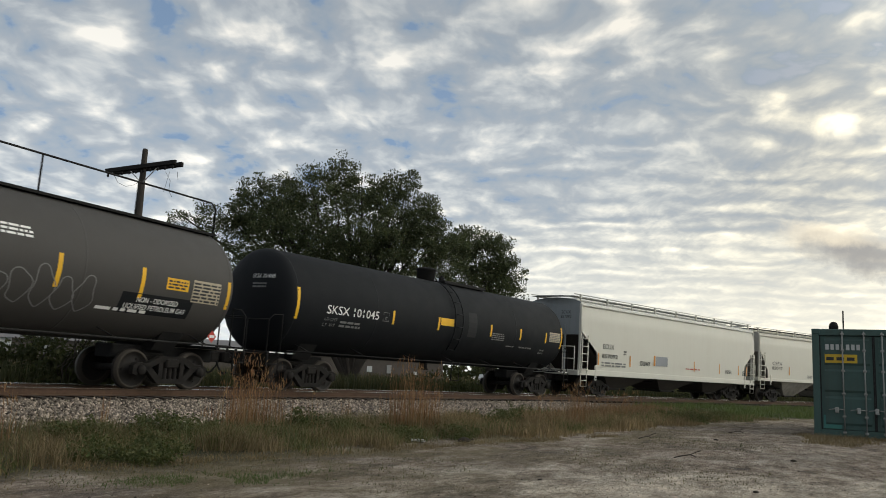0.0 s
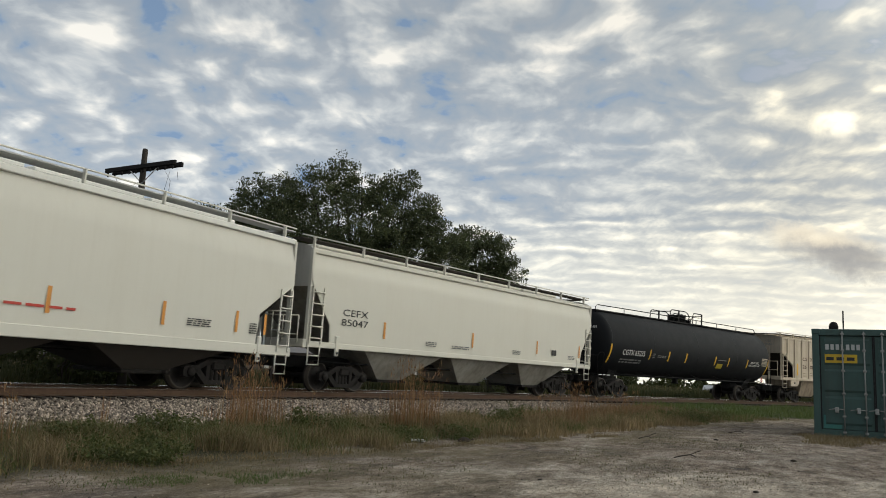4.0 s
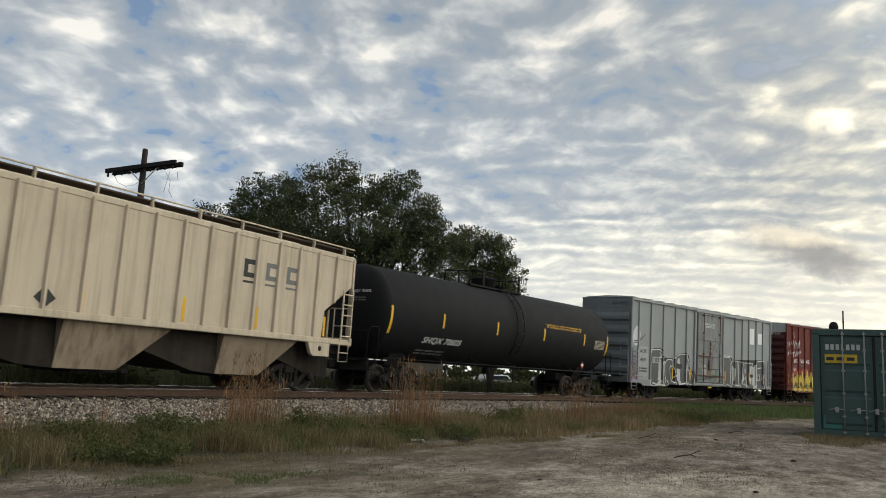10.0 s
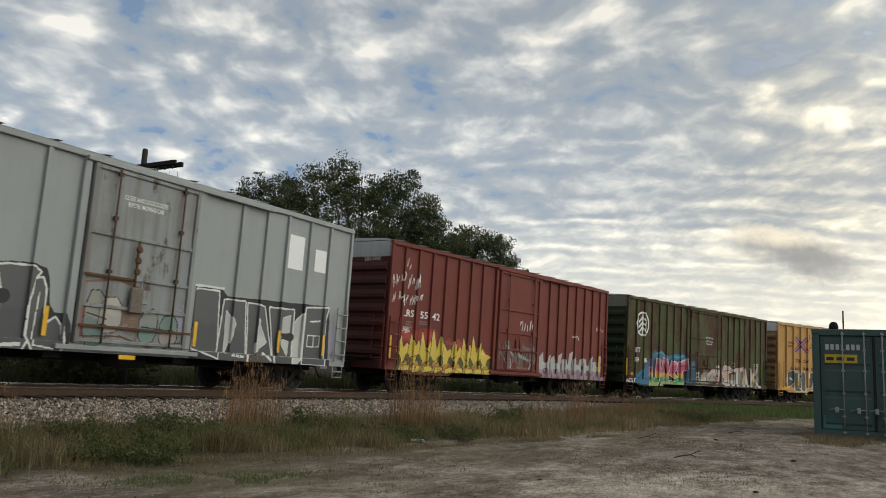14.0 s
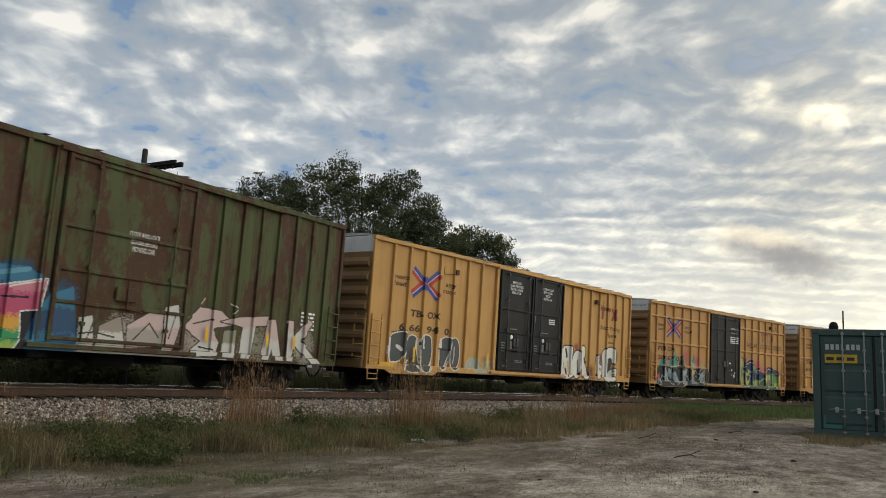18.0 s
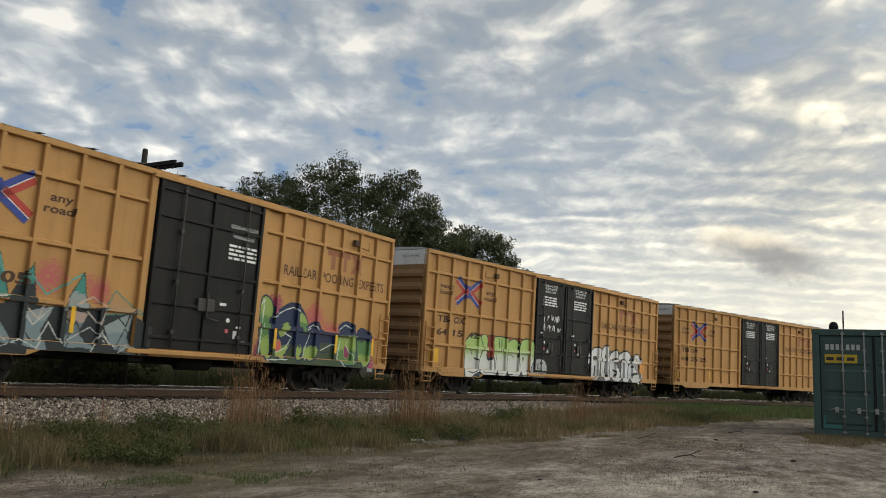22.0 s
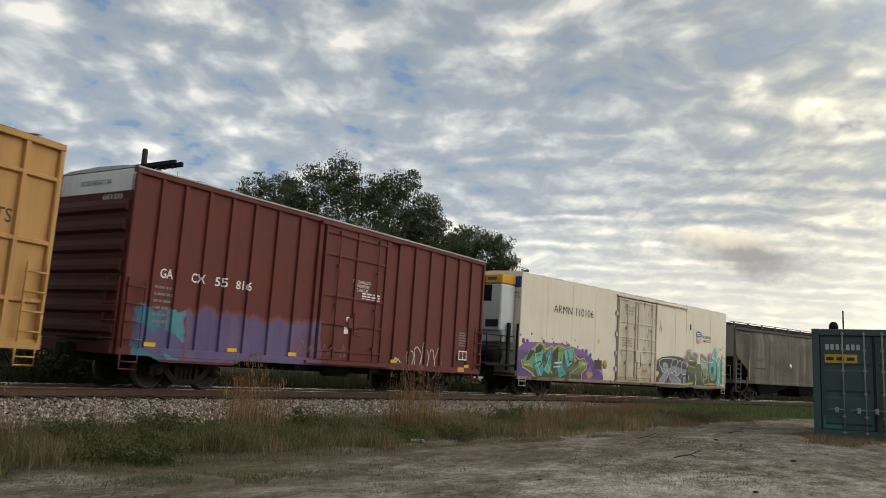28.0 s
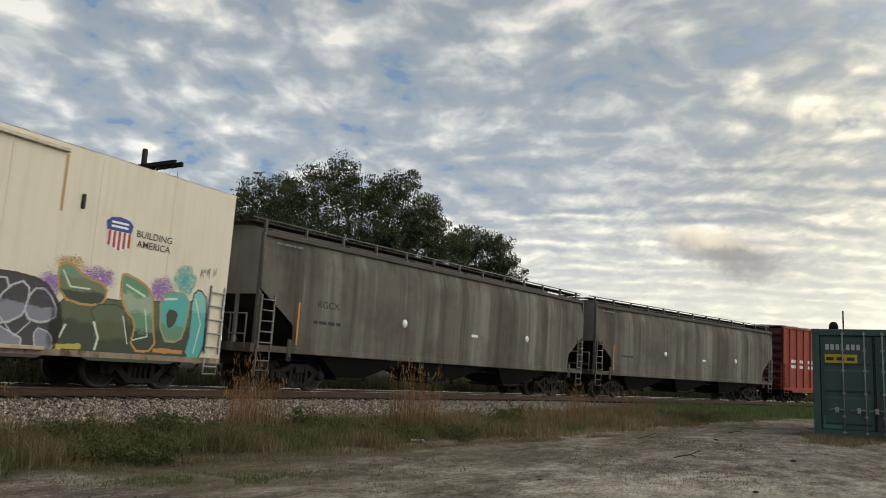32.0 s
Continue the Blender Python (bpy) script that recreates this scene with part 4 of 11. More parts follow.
    if posts:
        for k in range(posts):
            x = -a + 0.63 + 0.855 * k
            zb = zs1 if abs(x) < a - 1.4 else cut[0] + (cut[1] - cut[0]) * (a - abs(x)) / 1.3 + 0.02
            part("side_post", MB().prism([(x - 0.055, -HALF + 0.05), (x + 0.055, -HALF + 0.05), (x + 0.03, -HALF - 0.02), (x - 0.03, -HALF - 0.02)], 2, zb, top - 0.02), body, car)
    for d in (-1, 1):
        x = d * a
        arch = [(-HALF + 0.06, cut[0] - 0.15), (HALF - 0.06, cut[0] - 0.15)] + [((HALF - 0.06) * math.cos(k * math.pi / 8), top + crown * math.sin(k * math.pi / 8) * 0.97) for k in range(9)]
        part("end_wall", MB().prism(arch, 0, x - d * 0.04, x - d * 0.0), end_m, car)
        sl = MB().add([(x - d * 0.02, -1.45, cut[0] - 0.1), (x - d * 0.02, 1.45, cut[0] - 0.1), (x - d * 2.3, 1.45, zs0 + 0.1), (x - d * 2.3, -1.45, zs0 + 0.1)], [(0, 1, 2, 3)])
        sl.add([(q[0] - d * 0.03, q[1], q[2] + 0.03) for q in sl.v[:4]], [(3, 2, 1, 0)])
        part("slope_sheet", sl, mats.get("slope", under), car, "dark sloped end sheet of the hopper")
        for y in (-HALF + 0.08, -0.62, 0.62, HALF - 0.08):
            w = 0.06 if abs(y) > 1 else 0.045
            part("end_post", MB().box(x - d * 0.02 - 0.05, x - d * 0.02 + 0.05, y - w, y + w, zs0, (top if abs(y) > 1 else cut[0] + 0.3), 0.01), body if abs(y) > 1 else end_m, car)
        part("end_sill", MB().box(*sorted((x - d * 0.02, x + d * 0.14)), -HALF + 0.02, HALF - 0.02, zs0 - 0.02, zs0 + 0.22, 0.015), mats.get("sill", body), car)
        part("end_platform", MB().box(*sorted((x - d * 0.02, x - d * 1.4)), -1.4, 1.4, zs0 + 0.16, zs0 + 0.19), under, car)
        part("draft_sill", MB().box(*sorted((x + d * 0.1, x - d * 3.0)), -0.24, 0.24, 0.66, 1.02, 0.02), BLACKFRAME, car)
        part("end_grab_rail", MB().tube([(x + d * 0.22, -1.35, cut[1] + 0.2), (x + d * 0.22, 1.35, cut[1] + 0.2)], 0.022, 5).tube([(x + d * 0.22, -1.35, zs0 + 0.1), (x + d * 0.22, -1.35, cut[1] + 0.2)], 0.022, 5).tube([(x + d * 0.22, 1.35, zs0 + 0.1), (x + d * 0.22, 1.35, cut[1] + 0.2)], 0.022, 5).tube([(x + d * 0.22, -0.7, cut[1] - 0.35), (x + d * 0.22, -1.35, cut[1] - 0.35)], 0.02, 5).tube([(x + d * 0.22, -0.7, zs0 + 0.1), (x + d * 0.22, -0.7, cut[1] + 0.2)], 0.02, 5), mats.get("rail", body), car)
        if tab:
            tb = part("jacking_tab", MB().box(*sorted((x - d * 1.15, x - d * 1.32)), -HALF - 0.035, -HALF + 0.03, zs0 - 0.22, zs1 + 0.22, 0.03), mats.get("sill", body), car)
            part("tab_hole", MB().lathe([(0.045, -0.004), (0.045, 0.004)], (x - d * 1.235, -HALF - 0.037, zs0 - 0.12), 1, 14), GLASSLESS, tb)
        else:
            tb = part("jacking_plate", MB().prism([(x - d * 1.0, zs0), (x - d * 2.0, zs0), (x - d * 1.85, zs0 - 0.3), (x - d * 1.75, zs0 - 0.38), (x - d * 1.0, zs0 - 0.38)], 1, -HALF - 0.012, -HALF + 0.1), mats.get("sill", body), car)
            part("tab_hole", MB().lathe([(0.075, -0.004), (0.075, 0.004)], (x - d * 1.45, -HALF - 0.016, zs0 - 0.16), 1, 14), GLASSLESS, tb)
        lx = sorted((x - d * 0.06, x - d * 0.52))
        ladder(car, mats.get("rail", body), lx[0], lx[1], -HALF + 0.01, zs0 + 0.1, cut[0] - 0.15, 5)
        step_iron(car, mats.get("rail", body), lx[0], lx[1], -HALF, zs0 - 0.5, zs0 + 0.02)
        part("end_cross_walk", MB().box(*sorted((x, x + d * 0.42)), -0.75, 0.75, top + crown + 0.02, top + crown + 0.06), mats.get("walk", body), car)
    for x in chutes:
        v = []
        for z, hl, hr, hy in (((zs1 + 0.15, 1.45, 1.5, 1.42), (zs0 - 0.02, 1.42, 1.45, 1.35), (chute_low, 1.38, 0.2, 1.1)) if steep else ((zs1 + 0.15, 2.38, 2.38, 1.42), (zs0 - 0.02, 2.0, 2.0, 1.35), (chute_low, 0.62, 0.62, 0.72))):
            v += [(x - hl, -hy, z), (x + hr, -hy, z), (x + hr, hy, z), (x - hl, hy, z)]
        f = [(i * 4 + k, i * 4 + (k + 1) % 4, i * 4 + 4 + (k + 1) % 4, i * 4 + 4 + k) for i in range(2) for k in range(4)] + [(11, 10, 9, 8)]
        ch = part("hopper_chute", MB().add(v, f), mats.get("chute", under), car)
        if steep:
            # sheet between the chutes; its near-black colour stands for the shadow there
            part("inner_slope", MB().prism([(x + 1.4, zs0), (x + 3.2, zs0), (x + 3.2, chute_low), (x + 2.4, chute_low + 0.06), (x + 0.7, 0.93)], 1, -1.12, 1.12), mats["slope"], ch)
        part("outlet_gate", MB().box(x - 0.75, x + 0.75, -0.85, 0.85, chute_low - 0.09, chute_low, 0.015).lathe([(0.05, -0.95), (0.05, 0.95)], (x + 0.5, 0, chute_low - 0.03), 1, 8), mats.get("gate", STEEL), ch)
    for k in range(5):
        part("roof_hatch", MB().box(-a + 1.2 + k * (L - 2.4) / 5, -a + 1.0 + (k + 1) * (L - 2.4) / 5, -0.42, 0.42, top + crown - 0.02, top + crown + 0.10, 0.03), mats.get("roof", body), car)
    part("center_sill", MB().box(-a + 2, a - 2, -0.2, 0.2, 0.78, 1.0), BLACKFRAME, car)
    part("brake_pipe", MB().tube([(-a + 1, -0.9, 0.86), (a - 1, -0.85, 0.84)], 0.03, 5), BLACKFRAME, car)
    running_gear(car, L + 0.3, (s0 + s1) / 2, a - gear_in)
    return car


def tank_car(label, s0, s1, mats, r=1.53, zc=2.57, dome="round", rail_full=False, side_ladder=True, group="tank cars", gear_in=1.75, head=0.55):
    """A tank car: shell with dished heads, stub sills, saddles, top fittings with railing, ladder and trucks."""
    L = s1 - s0
    a = L / 2
    car = thing("tank_car", label, "tank car", group=group)
    m, fr = mats["shell"], mats.get("frame", BLACKFRAME)
    hp = [(r * math.cos(t), -a + head - head * math.sin(t)) for t in [k * math.pi / 2 / 9 for k in range(9, 0, -1)]]
    prof = [(max(0.02, q), x) for q, x in hp] + [(r, -a + head)] + [(r, x) for x in (-a * 0.5, 0, a * 0.5)] + [(r, a - head)] + [(max(0.02, q), -x) for q, x in hp[::-1]]
    part("shell", MB().lathe(prof, (0, 0, zc), 0, 64), m, car)
    for x in (-a + head + 0.02, -a * 0.02, a * 0.48, -a * 0.52, a - head - 0.02):
        part("weld_band", MB().lathe([(r - 0.01, -0.03), (r + 0.002, -0.02), (r + 0.002, 0.02), (r - 0.01, 0.03)], (x, 0, zc), 0, 64), m, car)
    zl = zc - r
    for d in (-1, 1):
        x = d * a
        part("stub_sill", MB().box(*sorted((x + d * 0.35, x - d * 3.0)), -0.3, 0.3, 0.66, 1.0, 0.03), fr, car)
        part("saddle", MB().prism([(-1.25, zl + 0.75), (-0.9, zl + 0.28), (0.9, zl + 0.28), (1.25, zl + 0.75), (0.6, 0.9), (-0.6, 0.9)], 0, x - d * gear_in - 0.35, x - d * gear_in + 0.35), fr, car)
        part("end_platform", MB().box(*sorted((x + d * 0.33, x - d * 0.75)), -1.45, 1.45, 1.02, 1.08, 0.01), fr, car)
        for k in range(3):
            xx = sorted((x + d * (0.25 - 0.33 * k), x + d * (0.03 - 0.33 * k)))
            part("reflective_strip", MB().box(xx[0], xx[1], -1.455, -1.452, 1.035, 1.07), WHITE_INK, car)
        part("end_handrail", MB().tube([(x + d * 0.3, -1.38, 1.08), (x + d * 0.3, -1.38, 1.95), (x + d * 0.12, -1.38, 2.1), (x - d * 0.2, -1.38, 2.12), (x - d * 0.2, -1.38, 1.08)], 0.022, 6).tube([(x + d * 0.3, -1.38, 1.95), (x + d * 0.3, 1.38, 1.95)], 0.022, 6).tube([(x + d * 0.3, 1.38, 1.08), (x + d * 0.3, 1.38, 1.95)], 0.022, 6).tube([(x + d * 0.3, -0.5, 1.08), (x + d * 0.3, -0.5, 1.95)], 0.022, 6), fr, car)
        step_iron(car, fr, *sorted((x + d * 0.3, x - d * 0.1)), -1.45, 0.42, 1.04)
    # side rail along the shell's foot
    sr = MB().tube([(-a + 0.3, -HALF + 0.02, 1.12), (a - 0.3, -HALF + 0.02, 1.12)], 0.025, 6).tube([(-a + 0.3, HALF - 0.02, 1.12), (a - 0.3, HALF - 0.02, 1.12)], 0.025, 6)
    for k in range(7):
        x = -a + 1.2 + k * (L - 2.4) / 6
        sr.tube([(x, -HALF + 0.02, 1.12), (x, -r * 0.55, zc - r * 0.80)], 0.018, 5)
    part("side_rail", sr, fr, car)
    if side_ladder:
        la = MB()
        ang = [radians(z) for z in range(-38, 74, 8)]
        for x in (-0.25, 0.22):
            la.tube([(x, -math.cos(t) * (r + 0.09), zc + math.sin(t) * (r + 0.09)) for t in ang], 0.025, 5)
        for t in ang[::2]:
            la.tube([(-0.25, -math.cos(t) * (r + 0.09), zc + math.sin(t) * (r + 0.09)), (0.22, -math.cos(t) * (r + 0.09), zc + math.sin(t) * (r + 0.09))], 0.018, 5)
        part("ladder", la, mats.get("ladder", fr), car)
        part("ladder_step", MB().tube([(-0.25, -HALF, 1.15), (-0.25, -HALF, 0.5), (0.22, -HALF, 0.5), (0.22, -HALF, 1.15)], 0.022, 5), fr, car)
    zt = zc + r
    x = mats.get("dome_x", -0.1)
    if dome == "round":
        part("dome", MB().lathe([(0.50, -0.2), (0.50, 0.30), (0.54, 0.31), (0.54, 0.37), (0.46, 0.40), (0.02, 0.41)], (x, 0, zt), 2, 24), fr, car, "round steel housing over the valves")
        for k in range(10):
            a0 = k * math.pi / 5
            part("bolt", MB().lathe([(0.03, 0.36), (0.03, 0.43)], (x + 0.49 * math.cos(a0), 0.49 * math.sin(a0), zt), 2, 6), fr, car)
        part("manway", MB().lathe([(0.26, -0.1), (0.26, 0.16), (0.30, 0.17), (0.30, 0.21), (0.02, 0.24)], (x + 1.25, 0.1, zt), 2, 20), fr, car)
        zr = zt + 0.58
        for y in (-0.62, 0.62):
            zb = zc + math.sqrt(r * r - 0.40)
            part("railing", MB().tube([(x - 1.78, y, zb), (x - 1.78, y, zr - 0.17), (x - 1.72, y, zr - 0.05), (x - 1.58, y, zr), (x - 0.1, y, zr), (x + 0.2, y, zr - 0.12), (x + 0.28, y, zr - 0.25), (x + 0.28, y, zb)], 0.028, 6), fr, car)
            part("rail_post", MB().box(x - 0.92, x - 0.80, y - 0.02, y + 0.02, zb, zr), fr, car)
            part("railing", MB().tube([(x + 0.72, y, zb), (x + 0.72, y, zr - 0.15), (x + 0.78, y, zr - 0.03), (x + 0.90, y, zr), (x + 1.72, y, zr), (x + 1.74, y, zr - 0.02)], 0.028, 6), fr, car)
            part("railing", MB().tube([(x + 0.52, y, zb), (x + 0.52, y, zr - 0.34), (x + 0.62, y, zr - 0.25), (x + 1.72, y, zr - 0.2)], 0.022, 6), fr, car)
            part("rail_post", MB().box(x + 1.70, x + 1.80, y - 0.02, y + 0.02, zb, zr), fr, car)
            part("chain", MB().tube([(x + 0.28, y, zr - 0.22), (x + 0.4, y, zr - 0.30), (x + 0.55, y, zr - 0.32), (x + 0.72, y, zr - 0.2)], 0.012, 5), fr, car)
        for xx in (x - 1.78, x + 1.75):
            part("cross_rail", MB().tube([(xx, -0.62, zr - 0.1), (xx, 0.62, zr - 0.1)], 0.022, 5), fr, car)
        part("top_platform", MB().box(x - 1.8, x + 1.8, -0.72, 0.72, zt - 0.10, zt - 0.03), fr, car)
    else:
        part("dome", MB().lathe([(0.34, -0.2), (0.34, 0.36), (0.38, 0.37), (0.38, 0.42), (0.30, 0.46), (0.02, 0.47)], (x, 0, zt), 2, 20), fr, car, "small round steel housing over the valves")
        part("top_platform", MB().box(x + 0.4, x + 3.2, -0.6, 0.6, zt - 0.06, zt + 0.05, 0.01), fr, car)
        part("valve", MB().lathe([(0.12, 0), (0.12, 0.18), (0.05, 0.2), (0.05, 0.26)], (x + 1.0, 0, zt + 0.04), 2, 12), fr, car)
    if rail_full:
        fr2 = MB()
        for y in (-0.62,):
            z = zc + math.sqrt(r * r - 0.38)
            hr = mats.get("walk_rail", 0.9)
            fr2.tube([(-a + 0.45, y, z - 0.1), (-a + 0.45, y, z + hr - 0.12), (-a + 0.62, y, z + hr), (a - 0.62, y, z + hr), (a - 0.45, y, z + hr - 0.12), (a - 0.45, y, z - 0.1)], 0.024, 6)
            for k in range(1, 7):
                xx = -a + 0.5 + (L - 1.0) * k / 7
                fr2.tube([(xx, y, z), (xx, y, z + hr)], 0.022, 5)
        part("roof_railing", fr2, fr, car)
        part("roof_walk", MB().box(-a + 0.4, a - 0.4, -0.7, -0.42, zt - 0.10, zt - 0.04).box(-a + 0.4, a - 0.4, 0.42, 0.7, zt - 0.10, zt - 0.04), fr, car)
    part("bottom_outlet", MB().lathe([(0.2, -0.25), (0.16, -0.1), (0.16, 0.2)], (0.1, 0, zl), 2, 12), fr, car)
    running_gear(car, L + 0.75, (s0 + s1) / 2, a - gear_in)
    return car


WHITE_PAINT = paint("white_paint", (0.66, 0.66, 0.64), 0.5, dirt=0.3, vary=0.08)


# ---- car by car ----

# grey tank car, half gone when the clip begins
GREYTANK = paint("grey_tank_paint", (0.055, 0.051, 0.048), 0.55, dirt=0.35, dirt_rgb=(0.05, 0.045, 0.04), tags=[])
BLACKTANK = paint("black_tank_paint", (0.0108, 0.0118, 0.0138), 0.6, dirt=0.3, dirt_rgb=(0.0115, 0.0115, 0.012), vary=0.2, spec=0.12)
BLACKTANK2 = paint("worn_black_tank_paint", (0.0140, 0.0145, 0.0155), 0.62, dirt=0.35, dirt_rgb=(0.018, 0.0155, 0.0135), vary=0.2, spec=0.12)


def outline(car, x0, x1, z0, z1, surf, material, w=0.025):
    """A sprayed outline of rounded letter shapes."""
    mb = MB()
    n = 5
    for k in range(n):
        xa = x0 + (x1 - x0) * k / n
        xb = xa + (x1 - x0) / n * 0.92
        h = (z1 - z0) * (0.75 + 0.25 * ((k * 7) % 3) / 2)
        pts = []
        for i in range(25):
            t = 2 * math.pi * i / 24
            pts.append(((xa + xb) / 2 + (xb - xa) / 2 * math.cos(t) * (1 + 0.25 * math.sin(3 * t + k)), z0 + h / 2 + h / 2 * math.sin(t) * (1 + 0.15 * math.cos(2 * t + k))))
        for (ax, az), (bx, bz) in zip(pts, pts[1:]):
            d = math.hypot(bx - ax, bz - az) or 1
            nx, nz = -(bz - az) / d * w / 2, (bx - ax) / d * w / 2
            mb.add([surf(ax + nx, az + nz), surf(bx + nx, bz + nz), surf(bx - nx, bz - nz), surf(ax - nx, az - nz)], [(0, 1, 2, 3)])
    return part("graffiti_outline", mb, material, car)


def scribble(car, x0, x1, z0, z1, surf, material, seed, n=9, w=0.022):
    """Thin hand-sprayed marks: short jagged lines side by side."""
    rng = np.random.default_rng(seed)
    mb = MB()
    for k in range(n):
        x = x0 + (x1 - x0) * (k + rng.uniform(0.1, 0.6)) / n
        h = (z1 - z0) * rng.uniform(0.35, 0.9)
        z = z0 + (z1 - z0 - h) * rng.random()
        step = (x1 - x0) / n
        pts = [(x, z)]
        for j in range(rng.integers(3, 6)):
            pts.append((pts[-1][0] + step * rng.uniform(-0.25, 0.5), z + h * (((j + 1) % 2) * rng.uniform(0.6, 1.0) + (j % 2) * rng.uniform(0.0, 0.3))))
        for (ax, az), (bx, bz) in zip(pts, pts[1:]):
            d = math.hypot(bx - ax, bz - az) or 1
            nx, nz = -(bz - az) / d * w / 2, (bx - ax) / d * w / 2
            mb.add([surf(ax + nx, az + nz), surf(bx + nx, bz + nz), surf(bx - nx, bz - nz), surf(ax - nx, az - nz)], [(0, 1, 2, 3)])
    if car.name in FACES and -HALF + 0.02 < mb.v[0][1] < -HALF + 0.12:
        mb = wrap(car, mb)
    return part("graffiti_tag", mb, material, car, "thin sprayed tag")


def placard(car, x, z, surf, size=0.16):
    mb = MB().add([surf(x, z - size), surf(x + size, z), surf(x, z + size), surf(x - size, z)], [(0, 1, 2, 3)])
    p = part("hazard_placard", mb, RED_INK, car, "red diamond hazard placard")
    f2 = lambda u, w: tuple(Vector(surf(u, w)) + Vector((0, -0.006, 0)))
    plate(p, "placard_band", x - size * 0.55, x + size * 0.55, z - size * 0.22, z + size * 0.22, f2, WHITE_INK)


def strokes(rng, x, w, z0, h):
    """Bent bars of one letter-like shape."""
    g = [[(x + w * (0.08 + 0.84 * i / 2) + rng.normal(0, 0.05) * w, z0 + h * (0.06 + 0.88 * j / 3) + rng.normal(0, 0.05) * h) for j in range(4)] for i in range(3)]
    picks = (
        [[g[0][0], g[0][3], g[2][3], g[2][2], g[0][2]], [g[1][1], g[2][0]]],
        [[g[2][3], g[0][3], g[0][0], g[2][0], g[2][1]]],
        [[g[0][3], g[0][0], g[2][0], g[2][3]]],
        [[g[0][0], g[1][3], g[2][0]], [g[0][1], g[2][1]]],
        [[g[2][3], g[0][3], g[0][2], g[2][1], g[2][0], g[0][0]]],
        [[g[0][0], g[0][3]], [g[2][3], g[0][1], g[2][0]]],
        [[g[0][3], g[2][3]], [g[1][3], g[1][0]]],
        [[g[0][0], g[0][3], g[2][0], g[2][3]]])
    s = picks[rng.integers(0, len(picks))]
    if rng.random() < 0.6:
        e = s[-1][-1]
        s = s + [[e, (e[0] + rng.uniform(-0.2, 0.3) * w, e[1] + rng.uniform(-0.25, 0.25) * h)]]
    return s


def mural(car, x0, x1, z0, z1, letters, fills, line, seed, halo=None, thick=0.11, edge=0.045, fray=0.12):
    """Sprayed strokes that cannot be read: a halo, an outline and banded fills."""
    rng = np.random.default_rng(seed)
    cell = 0.018
    nx, nz = int((x1 - x0) / cell), int((z1 - z0) / cell)
    X, Z = np.meshgrid(x0 + (np.arange(nx) + 0.5) * cell, z0 + (np.arange(nz) + 0.5) * cell)
    grid = np.zeros((nz, nx), int)
    mats = [plain("spray_paint", rgb, 0.55, vary=0.22, scale=2.5) for rgb in (halo or line, line, *fills)]
    wav = sum(np.sin(X * f + p) * np.cos(Z * f * 0.8 + q) for f, p, q in zip((3.1, 7.3, 13.0), rng.uniform(0, 6, 3), rng.uniform(0, 6, 3))) / 3
    w = (x1 - x0) / letters
    bend = 0.05 * np.sin(Z * 5 + rng.uniform(0, 6)) + 0.03 * np.sin(X * 6)
    sd = []
    for k in range(letters):
        d = np.full(X.shape, 9.0)
        for pts in strokes(rng, x0 + k * w, w * (1.25 if k < letters - 1 else 1.0), z0 + 0.03, (z1 - z0) * rng.uniform(0.74, 0.90)):
            for (ax, az), (bx, bz) in zip(pts, pts[1:]):
                t = np.clip(((X + bend - ax) * (bx - ax) + (Z - az) * (bz - az)) / ((bx - ax) ** 2 + (bz - az) ** 2 + 1e-9), 0, 1)
                d = np.minimum(d, np.hypot(X + bend - ax - t * (bx - ax), Z - az - t * (bz - az)) - thick * (1.25 - 0.5 * t))
        sd.append(d)
    if halo:
        grid[(np.minimum.reduce(sd) + fray * wav < fray) & (z1 - Z > 0.10 + 0.22 * wav)] = 1
    for k, d in enumerate(sd):
        grid[d < edge] = 2
        band = ((Z - z0) / (z1 - z0) * 1.2 + 0.35 * wav + 0.37 * k) % 1.0
        for j in range(len(fills)):
            grid[(d < 0) & (band >= j / len(fills)) & (band < (j + 1) / len(fills))] = j + 3
    grid[np.minimum(np.minimum(X - x0, x1 - X), z1 - Z) < 0.05 + 0.09 * wav] = 0
    return lay(car, grid, mats, x0, z0, cell)


